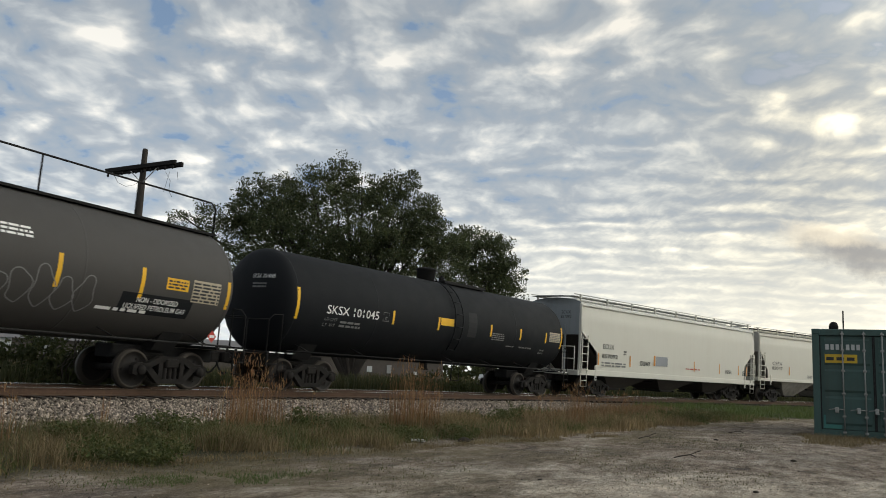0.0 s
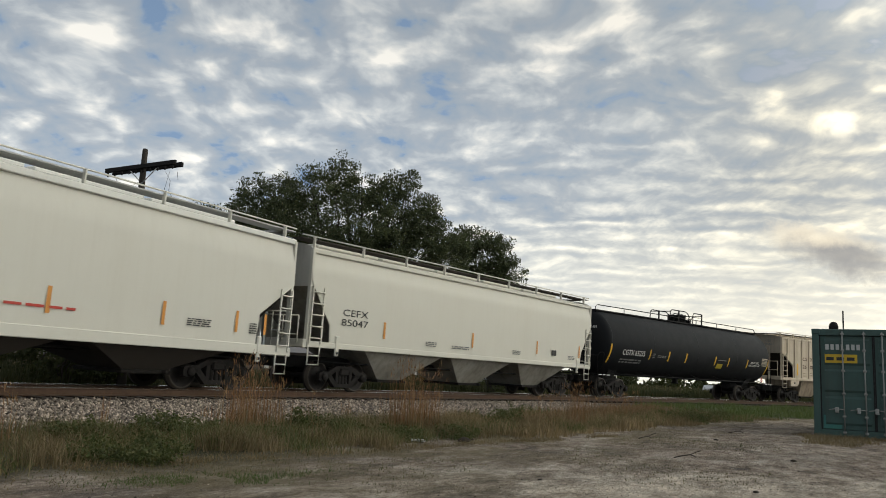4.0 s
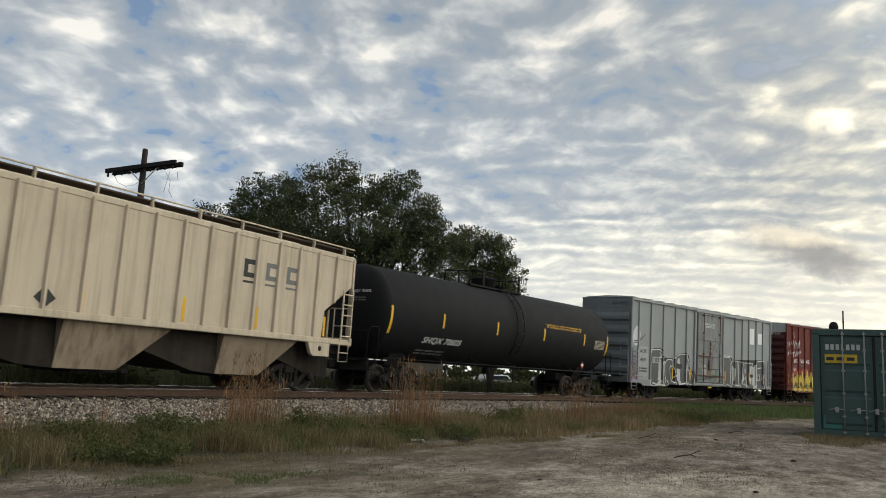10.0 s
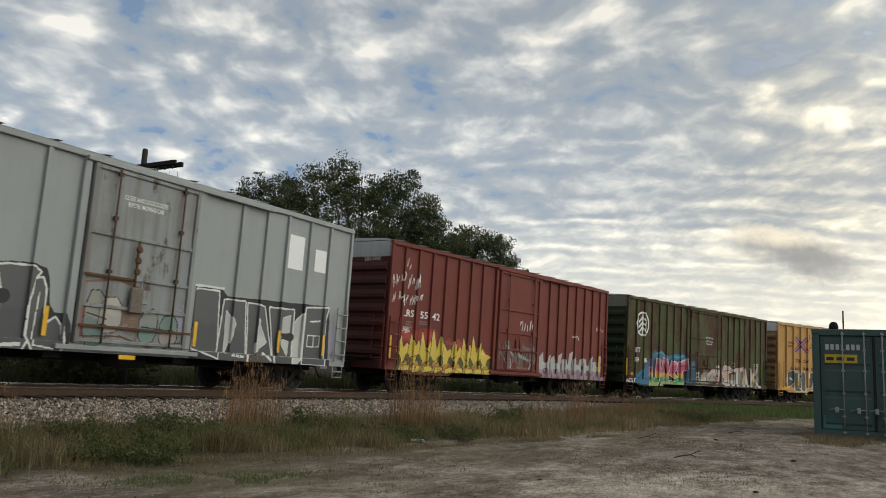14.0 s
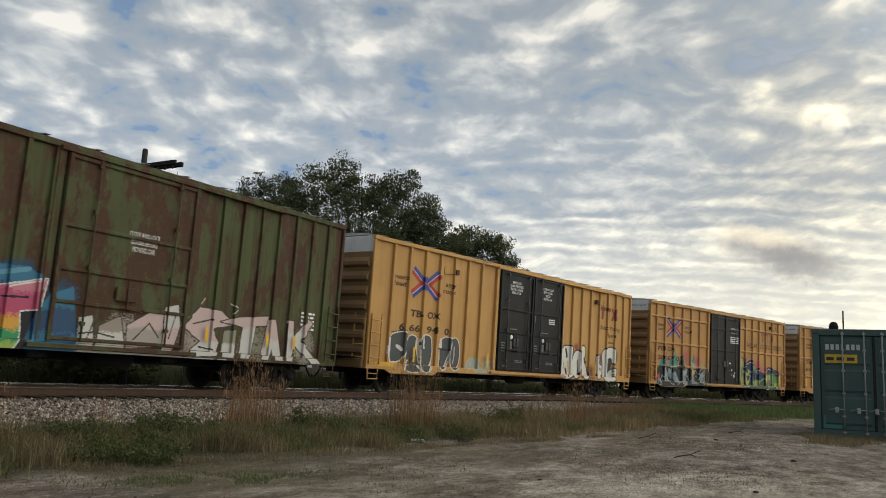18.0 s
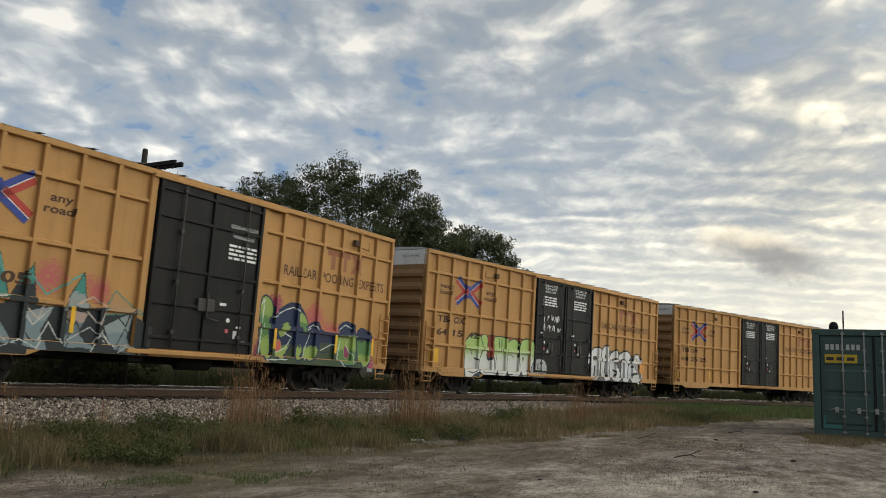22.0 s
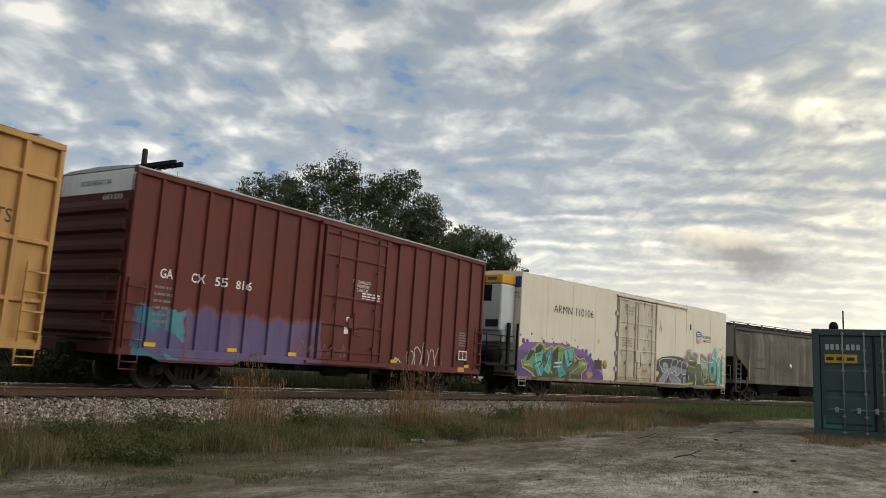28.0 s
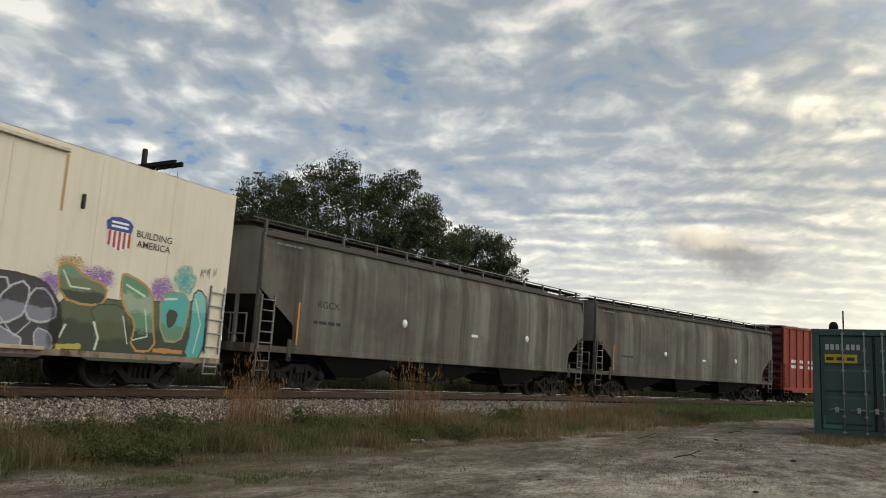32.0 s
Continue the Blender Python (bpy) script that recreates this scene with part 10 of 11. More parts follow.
S_ = flat_side
build_tanks()
build_hoppers()
build_boxcars()
build_reefer()


# ---- scenery ----
def aim_at(az, dist, z=GROUND):
    a = radians(az)
    return Vector((math.sin(a) * dist, math.cos(a) * dist, z))


def build_container():
    """Green shipping container, doors towards the camera."""
    green = paint("green_container_paint", (0.052, 0.096, 0.088), 0.55, dirt=0.45, dirt_rgb=(0.05, 0.045, 0.035), vary=0.2, streak=0.8)
    light = paint("pale_green_patch", (0.05, 0.17, 0.15), 0.5)
    zinc = paint("worn_zinc", (0.30, 0.31, 0.30), 0.45, 0.5, dirt=0.5, dirt_rgb=(0.12, 0.08, 0.05))
    o = aim_at(89.98, 22.55, GROUND)
    c = thing("shipping_container", "dark green steel shipping container with closed doors standing on dirt", "container", Matrix.Translation(o) @ pose(0, 0, 0, 0, 0, -91.0))
    W, H, L = 2.72, 2.62, 6.06     # x across the doors from the near corner, y back
    for x in (0.0, W - 0.16):
        part("corner_post", MB().box(x, x + 0.16, 0.0, 0.16, 0.0, H, 0.012), green, c)
    part("header", MB().box(0.16, W - 0.16, 0.0, 0.14, H - 0.16, H, 0.012), green, c)
    part("sill", MB().box(0.16, W - 0.16, 0.0, 0.14, 0.0, 0.17, 0.012), green, c)
    for x in (0.0, W - 0.18):
        for z in (0.0, H - 0.12):
            part("corner_casting", MB().box(x - 0.006, x + 0.186, -0.008, 0.18, z - 0.004, z + 0.124, 0.012), green, c)
    half = (W - 0.32 - 0.04) / 2
    for k in range(2):
        x0 = 0.16 + 0.01 + k * (half + 0.02)
        x1 = x0 + half
        d = part("door", MB().box(x0, x1, 0.05, 0.10, 0.18, H - 0.17, 0.006), green, c, "corrugated green door")
        for z0, z1 in ((0.28, 0.98), (1.07, 1.64), (1.73, 2.40)):
            part("door_panel", MB().prism([(0.052, z0), (0.018, z0 + 0.06), (0.018, z1 - 0.06), (0.052, z1)], 0, x0 + 0.10, x1 - 0.08), green, d)
        for xg in (x0 - 0.008, x1 - 0.02):
            part("gasket", MB().box(xg, xg + 0.028, 0.03, 0.052, 0.18, H - 0.17), GLASSLESS, d)
        for u in ((0.43, 0.835) if k == 0 else (0.15, 0.60)):
            x = x0 + half * u
            rod = MB().tube([(x, -0.03, 0.08), (x, -0.03, H - 0.06)], 0.017, 8)
            for z in (0.12, 0.5, 1.05, 1.6, 2.1, H - 0.12):
                rod.box(x - 0.04, x + 0.04, -0.05, 0.05, z - 0.025, z + 0.025, 0.008)
            r = part("lock_rod", rod, zinc, d, "worn zinc locking bar")
            h = -1 if u in (0.43, 0.15) else 1
            part("lock_handle", MB().tube([(x, -0.055, 0.66), (x - 0.18, -0.06, 0.68), (x - 0.34, -0.055, 0.65)], 0.012, 6).box(x - 0.20, x - 0.12, -0.07, 0.03, 0.58, 0.72, 0.01), zinc, r)
    f = lambda x, z: (x, 0.012, z)
    # faded firm's name and telephone notice as plain bars
    for k in range(7):
        x = 0.30 + k * 0.115
        part("name_bar", MB().box(x, x + (0.03 if k == 3 else 0.075), 0.012, 0.016, 2.11, 2.245), plain("faded_white_paint", (0.42, 0.43, 0.42), 0.7), c, "pale bar of a painted name")
    part("notice", MB().box(0.28, 1.0, 0.012, 0.017, 1.79, 2.0), paint("yellow_notice", (0.55, 0.38, 0.03), 0.5, dirt=0.3), c, "yellow notice with dark bars")
    for k in range(3):
        part("notice_bar", MB().box(0.31 + k * 0.23, 0.48 + k * 0.23, 0.008, 0.0125, 1.85, 1.93), DARK_INK, c)
    part("paint_patch", MB().box(0.22, 0.62, 0.044, 0.0485, 0.20, 0.52), light, c, "paler green patch")
    mb = MB()
    for k in range(6):
        mb.box(1.95, 2.07, 0.012, 0.016, 1.25 + k * 0.07, 1.29 + k * 0.07)
    part("print", mb, WHITE_INK, c)
    for x, d in ((0.0, 1), (W, -1)):
        mb = MB()
        n = 22
        y = 0.16
        w = (L - 0.32) / n
        pts = []
        for k in range(n):
            pts += [(y + w * k, 0.0), (y + w * (k + 0.3), 0.0), (y + w * (k + 0.5), 0.036), (y + w * (k + 0.8), 0.036)]
        pts.append((L - 0.16, 0.0))
        v = [(x + d * (0.02 + q), t, z) for z in (0.16, H - 0.1) for t, q in pts]
        m = len(pts)
        mb.add(v, [(i, i + 1, m + i + 1, m + i) for i in range(m - 1)])
        part("side_wall", mb, green, c)
        part("side_rail", MB().box(*sorted((x, x + d * 0.08)), 0.16, L, 0.0, 0.16).box(*sorted((x, x + d * 0.08)), 0.16, L, H - 0.1, H), green, c)
    part("end_wall", MB().box(0.0, W, L - 0.08, L, 0.0, H), green, c)
    part("roof", MB().box(0.02, W - 0.02, 0.1, L - 0.05, H - 0.05, H - 0.02), green, c)
    part("floor", MB().box(0.05, W - 0.05, 0.12, L - 0.1, 0.1, 0.16), TIE, c)
    # small things on its roof
    m = c.matrix_basis
    v = thing("roof_vent", "small round black vent cap on the container roof", "vent", m @ pose(0.50, 0.35, H - 0.02))
    part("cap", MB().lathe([(0.09, 0), (0.11, 0.04), (0.11, 0.12), (0.09, 0.18), (0.05, 0.22), (0.01, 0.23)], (0, 0, 0), 2, 16), BLACKFRAME, v)
    part("flange", MB().lathe([(0.14, 0), (0.14, 0.02)], (0, 0, 0), 2, 16), BLACKFRAME, v)
    a = thing("antenna", "thin dark rod standing on the container roof", "antenna", m @ pose(0.72, 0.25, H - 0.02))
    part("rod", MB().tube([(0, 0, 0), (0, 0, 0.50)], 0.02, 6), BLACKFRAME, a)
    part("foot", MB().box(-0.05, 0.05, -0.05, 0.05, 0, 0.02), BLACKFRAME, a)


def build_pole():
    """Old railway wire pole: one double crossarm, broken wires."""
    wood = plain("weathered_pole_wood", (0.045, 0.038, 0.033), 0.9, vary=0.6, scale=3)
    dark = plain("dark_crossarm_wood", (0.016, 0.0145, 0.0135), 0.9, vary=0.5)
    o = aim_at(44.82, 29.0)
    p = thing("utility_pole", "old wooden wire pole with one crossarm and loose broken wires", "utility pole", Matrix.Translation(o) @ pose(0, 0, 0, 0, 0, -44.8))
    H = 8.28
    part("post", MB().lathe([(0.16, -0.3), (0.15, 2.0), (0.125, 5.0), (0.09, H - 0.06), (0.075, H)], (0, 0, 0), 2, 14), wood, p)
    arm = part("crossarm", MB().box(-1.62, 1.62, -0.21, -0.10, -0.075, 0.075, 0.012).box(-1.62, 1.62, 0.10, 0.21, -0.075, 0.075, 0.012), dark, p, at=pose(0, 0, 7.62, 0, -1.0, -48))
    for k in range(10):
        x = -1.5 + k * 0.333
        if abs(x) < 0.12:
            continue
        part("pin", MB().lathe([(0.02, -0.05), (0.035, -0.12), (0.04, -0.16), (0.02, -0.19)], (x, -0.155, -0.03), 2, 8), dark, arm)
    for d in (-1, 1):
        part("brace", MB().tube([(d * 0.40, -d * 0.44, 7.55), (0.0, -0.12, 7.05)], 0.018, 5), GREY_STEEL, p)
    for pts in (((-0.9, -0.05, 7.25), (-0.75, -0.05, 7.0), (-0.5, -0.05, 6.9), (-0.25, -0.05, 6.98), (-0.1, -0.05, 7.1)), ((0.85, 0.1, 7.62), (0.78, 0.1, 7.2), (0.72, 0.1, 6.9)), ((0.72, 0.1, 7.6), (0.9, 0.1, 7.3), (0.88, 0.1, 6.95), (1.0, 0.1, 6.75)), ((1.1, 0.1, 7.65), (1.15, 0.1, 7.35))):
        part("wire", MB().tube(pts, 0.006, 4), DARK_INK, p, "loose hanging wire")


def blades(name, label, category, pts, h, w, lean, material, parent=None, segs=2):
    """Grass blades: pts (n,3), heights, widths; each a bent tapering strip."""
    n = len(pts)
    pts, h = np.asarray(pts, float), np.asarray(h, float)
    az = np.random.uniform(0, 2 * np.pi, n)
    face = np.random.uniform(0, np.pi, n)
    ln = np.abs(np.random.normal(0, 1, n)) * lean
    dx, dy = np.cos(az) * ln, np.sin(az) * ln
    wx, wy = np.cos(face) * w / 2, np.sin(face) * w / 2
    rows = []
    for k in range(segs):
        t = k / segs
        c = pts + np.stack([dx * h * t * t, dy * h * t * t, h * t * (1 - 0.15 * ln * t)], 1)
        s = (1 - t) * 0.9 + 0.1
        off = np.stack([wx * s, wy * s, wx * 0], 1)
        rows += [c - off, c + off]
    rows.append(pts + np.stack([dx * h, dy * h, h * (1 - 0.25 * np.minimum(ln, 1.5))], 1))
    co = np.stack(rows, 1).reshape(-1, 3)
    k = 2 * segs + 1
    tri = []
    for s in range(segs - 1):
        b = 2 * s
        tri += [(b, b + 1, b + 3), (b, b + 3, b + 2)]
    tri.append((2 * segs - 2, 2 * segs - 1, 2 * segs))
    fa = (np.arange(n) * k)[:, None, None] + np.array(tri)[None]
    ob = raw_mesh(name, co, fa.reshape(-1, 3), material, label, category, parent)
    ob["kind"] = "stuff"
    return ob


GREEN_BLADE = leaf_material("green_blades", [(0.0, (0.048, 0.066, 0.021)), (0.35, (0.100, 0.112, 0.040)), (0.65, (0.190, 0.160, 0.070)), (1.0, (0.34, 0.25, 0.125))], clumpy=True)
FRESH_BLADE = leaf_material("fresh_blades", [(0.0, (0.056, 0.092, 0.025)), (0.6, (0.105, 0.147, 0.042)), (1.0, (0.210, 0.210, 0.077))], clumpy=True)
FIELD_BLADE = leaf_material("field_blades", [(0.0, (0.026, 0.032, 0.014)), (0.45, (0.052, 0.055, 0.024)), (0.8, (0.090, 0.078, 0.038)), (1.0, (0.16, 0.12, 0.065))], clumpy=True)
HEAP_BLADE = leaf_material("heap_blades", [(0.0, (0.12, 0.062, 0.034)), (0.5, (0.25, 0.140, 0.078)), (1.0, (0.42, 0.27, 0.155))], clumpy=True)
STRAW_BLADE = leaf_material("straw_blades", [(0.0, (0.172, 0.115, 0.062)), (0.5, (0.333, 0.230, 0.124)), (1.0, (0.575, 0.437, 0.247))], clumpy=True)
DRY_BLADE = leaf_material("dry_blades", [(0.0, (0.110, 0.078, 0.042)), (0.5, (0.215, 0.152, 0.082)), (1.0, (0.40, 0.295, 0.165))], clumpy=True)
RED_BLADE = leaf_material("reddish_stems", [(0.0, (0.17, 0.075, 0.036)), (0.5, (0.30, 0.145, 0.068)), (1.0, (0.46, 0.29, 0.145))])


BARK = plain("tree_bark", (0.045, 0.038, 0.032), 0.95, vary=0.6, scale=5)
LEAVES = leaf_material("oak_leaves", [(0.0, (0.042, 0.054, 0.028)), (0.5, (0.070, 0.084, 0.040)), (0.92, (0.105, 0.115, 0.056)), (1.0, (0.16, 0.155, 0.080))], 0.7, 0.3)
SHRUB = leaf_material("shrub_leaves", [(0.0, (0.017, 0.022, 0.009)), (0.5, (0.032, 0.039, 0.016)), (1.0, (0.062, 0.060, 0.026))], 0.85)
WEED = leaf_material("weed_leaves", [(0.0, (0.046, 0.062, 0.019)), (0.5, (0.079, 0.092, 0.031)), (1.0, (0.143, 0.127, 0.055))], 0.75)


def ground_at(p):
    return Vector((p.x, p.y, ground_height(p.x, p.y)))


def build_verge():
    rng = np.random.default_rng(5)

    def field(n, s0, s1, o0, o1, power=1.0, patch=0.0, seed=0.0):
        out = []
        while len(out) < n:
            s = s0 + (s1 - s0) * rng.random() ** power
            o = rng.uniform(o0, o1) + 0.5 * noise.noise((s * 0.45, seed, 1.0)) + 0.35 * noise.noise((s * 1.7, 4.0, seed)) - 0.65 * max(0.0, min(1.0, (s - 8.0) / 4.0))
            p = flat(s, o)
            if patch and noise.noise((p.x * 0.55, p.y * 0.55, seed)) < patch * rng.uniform(-1, 1) - 0.1:
                continue
            p = ground_at(p)
            if o > -4.9:
                p.z = max(p.z, track_frame(s, o, -0.28).translation.z)
            out.append(p)
        return out
    def height_at(pts, lo, hi):
        return np.array([(lo + (hi - lo) * max(0.0, min(1.0, 0.42 + 1.5 * noise.noise((p.x * 0.8, p.y * 0.8, 4.0)) + 0.7 * noise.noise((p.x * 2.6, p.y * 2.6, 9.0))))) for p in pts]) * rng.uniform(0.5, 1.15, len(pts))
    def bare(p):
        """Keeps grass off the stones until far along the curve."""
        s = math.atan2(p.x, p.y - NEAR + RADIUS) * RADIUS
        return math.hypot(p.x, p.y - NEAR + RADIUS) - RADIUS < -5.3 + 0.45 * max(0.0, s - 31.0)
    near = field(24000, 3, 24, -7.95, -5.2, 1.0, 1.0, 1.0)
    blades("verge_grass", "rough green grass along the foot of the ballast", "grass", near, height_at(near, 0.05, 0.27), 0.010, 0.65, GREEN_BLADE)
    far = [p for p in field(40000, 21, 85, -8.2, 0.3, 1.1, 0.5, 2.0) if bare(p)]
    blades("verge_grass", "green grass between dirt yard and far track", "grass", far, height_at(far, 0.08, 0.34), 0.026, 0.5, FRESH_BLADE)
    dry = field(26000, 3, 30, -8.1, -5.0, 1.0, 1.0, 3.0)
    blades("dry_grass", "dry straw-brown grass mixed into the verge", "grass", dry, height_at(dry, 0.05, 0.33), 0.008, 0.6, DRY_BLADE)
    dry = field(12000, 15.5, 28, -8.7, -5.9, 1.0, 0.35, 3.0)
    blades("dry_grass", "dry orange-brown grass beside the dirt road", "grass", dry, height_at(dry, 0.10, 0.42), 0.014, 0.7, STRAW_BLADE)
    # broad-leaved weeds and tussocks that stand above the rest
    for k in range(210):
        s = 3.6 + 32 * rng.random() ** 1.15
        o = rng.uniform(-8.4, -5.9) - 0.5 * max(0.0, min(1.0, (s - 8.0) / 4.0))
        base = ground_at(flat(s, o))
        kind = (0, 2, 1, 2, 0, 2, 1)[k % 7]
        if noise.noise((base.x * 0.3, base.y * 0.3, 8.0)) > 0.12 and kind == 0:
            kind = 2
        r, h = rng.uniform(0.16, 0.40) * (1 + 0.02 * s), rng.uniform(0.14, 0.44)
        t = thing("tussock", ("low green bush of leafy weeds in the verge", "low green tussock of grass in the verge", "low straw-brown tussock in the verge")[kind], "grass clump", Matrix.Translation(base), group="tussocks in the verge")
        if kind == 0:
            ob, _ = leaf_cloud("foliage", [((0, 0, h * 0.42), (r, r, h * 0.55)), ((r * 0.6, r * 0.3, h * 0.3), (r * 0.7, r * 0.6, h * 0.35)), ((-r * 0.6, -r * 0.2, h * 0.25), (r * 0.6, r * 0.6, h * 0.32))], int(1100 * r / 0.25), 0.022, WEED, t, 300 + k, hollow=0.35, clump=0.10)
            ob["kind"] = "stuff"
            continue
        n = int(rng.uniform(130, 260))
        pts = np.stack([rng.normal(0, r * 0.5, n), rng.normal(0, r * 0.5, n), np.zeros(n)], 1)
        blades("tuft", "", "", pts, h * rng.uniform(0.4, 1.0, n), 0.010, 0.75, GREEN_BLADE if kind == 1 else DRY_BLADE, t, 3)
    # dead grass and crumbs along the edge of the yard
    edge = []
    while len(edge) < 7000:
        s = 3 + 30 * rng.random()
        p = flat(s, -8.5 + rng.normal(0, 0.55) + 0.5 * noise.noise((s * 0.6, 2.0, 7.0)))
        edge.append(ground_at(p))
    blades("dead_grass", "flattened dead grass along the edge of the dirt", "grass", edge, rng.uniform(0.01, 0.05, len(edge)), 0.007, 3.0, DRY_BLADE)
    bits = [ground_at(Vector((rng.uniform(4, 22), rng.uniform(-2.0, 7.5), 0))) for _ in range(16000)]
    bits = [p for p in bits if noise.noise((p.x * 0.5, p.y * 0.8, 21.0)) > -0.15]
    blades("plant_debris", "scattered dead stalks and crumbs on the dirt", "debris", bits, rng.uniform(0.006, 0.022, len(bits)), 0.006, 5.0, DRY_BLADE)
    thin = [ground_at(Vector((rng.uniform(3.5, 20), rng.uniform(0.5, 8.5), 0))) for _ in range(16000)]
    thin = [p for p in thin if noise.noise((p.x * 0.35, p.y * 0.6, 9.0)) > 0.10 - 0.05 * max(0.0, p.y - 3.5)]
    blades("thin_grass", "thin short grass in patches on the dirt", "grass", thin, rng.uniform(0.015, 0.05, len(thin)), 0.007, 1.1, GREEN_BLADE)
    cg = [ground_at(Vector((rng.uniform(17.4, 22.45), rng.uniform(-3.4, 0.5), 0))) for _ in range(9000)]
    cg = [p for p in cg if noise.noise((p.x * 0.6, p.y * 0.9, 31.0)) > 0.25 - 0.13 * (p.x - 17.4)]
    blades("thin_grass", "short dry grass at the container's foot", "grass", cg, rng.uniform(0.03, 0.14, len(cg)), 0.010, 0.9, DRY_BLADE)
    # tall reddish clumps
    for (s, o, h, wide, n) in ((10.75, -6.6, 1.20, 0.30, 240), (11.15, -6.4, 0.95, 0.45, 200), (10.3, -6.7, 0.8, 0.3, 120), (11.9, -6.3, 0.8, 0.5, 170), (13.9, -7.5, 1.32, 0.26, 260), (14.9, -7.4, 1.25, 0.24, 180), (14.4, -7.3, 0.95, 0.4, 150), (15.3, -7.2, 0.8, 0.45, 150), (21.3, -7.9, 1.12, 0.30, 200), (20.6, -7.5, 0.8, 0.5, 150), (25.0, -7.6, 0.8, 0.5, 160), (23.2, -7.6, 0.7, 0.6, 160), (6.6, -6.4, 0.75, 0.35, 90), (28.0, -6.6, 0.8, 0.7, 150)):
        base = ground_at(flat(s, o))
        n, wide = int(n * 0.5), wide * 1.15
        t = thing("grass_clump", "tall reddish-brown clump of dry grass in the verge", "grass clump", Matrix.Translation(base), group="tall grass clumps")
        pts = np.stack([rng.normal(0, wide * 0.45, n), rng.normal(0, wide * 0.45, n), np.zeros(n)], 1)
        blades("stem", "", "", pts, h * rng.uniform(0.55, 1.0, n), 0.008, 0.13, RED_BLADE, t, 3)
        blades("foliage", "", "", pts[: n // 2], h * rng.uniform(0.25, 0.6, n // 2), 0.014, 0.7, DRY_BLADE, t, 3)
        k = n // 4
        tops = np.repeat(pts[:k] + np.stack([np.zeros(k), np.zeros(k), h * rng.uniform(0.62, 0.95, k)], 1), 4, 0) + rng.normal(0, 0.025, (k * 4, 3))
        blades("plume", "", "", tops, rng.uniform(0.05, 0.12, k * 4), 0.012, 0.6, RED_BLADE, t)
    for s, o, h in ((9.75, -1.9, 0.5), (10.15, -4.2, 0.62), (7.6, -3.5, 0.5), (12.9, -3.7, 0.4), (17.0, -4.0, 0.45)):
        base = ground_at(flat(s, o))
        base.z = max(base.z, -0.40)
        t = thing("weed", "thin reddish weed stem in the ballast", "weed", Matrix.Translation(base), group="weeds in the ballast")
        pts = np.stack([rng.normal(0, 0.05, 14), rng.normal(0, 0.05, 14), np.zeros(14)], 1)
        blades("stem", "", "", pts, h * rng.uniform(0.5, 1.0, 14), 0.014, 0.25, RED_BLADE, t, 3)
    # ballast stones
    pl, sz = [], []
    for _ in range(60000):
        s = 4 + 34 * rng.random() ** 1.15
        o = rng.uniform(-4.95, 0.62)
        z = float(np.interp(o, [-5.0, -4.8, -2.6, -0.9, 0.1, 1], [-0.30, -0.275, -0.285, -0.278, -0.266, -0.25]))
        pl.append(track_frame(s, o, z + rng.uniform(-0.01, 0.02)).translation)
        sz.append(0.018 + 0.042 * rng.random() ** 1.4)
    scatter_stones("ballast", "loose grey broken stone under the rails", pl, sz, BALLAST, "ballast")
    pl = [ground_at(Vector((rng.uniform(4, 30), rng.uniform(-6, 6), 0))) for _ in range(9000)]
    scatter_stones("gravel", "small stones and crumbs scattered on the dirt", pl, rng.uniform(0.003, 0.011, len(pl)) * (1 + 0.8 * rng.random(len(pl)) ** 6), BALLAST, "gravel")


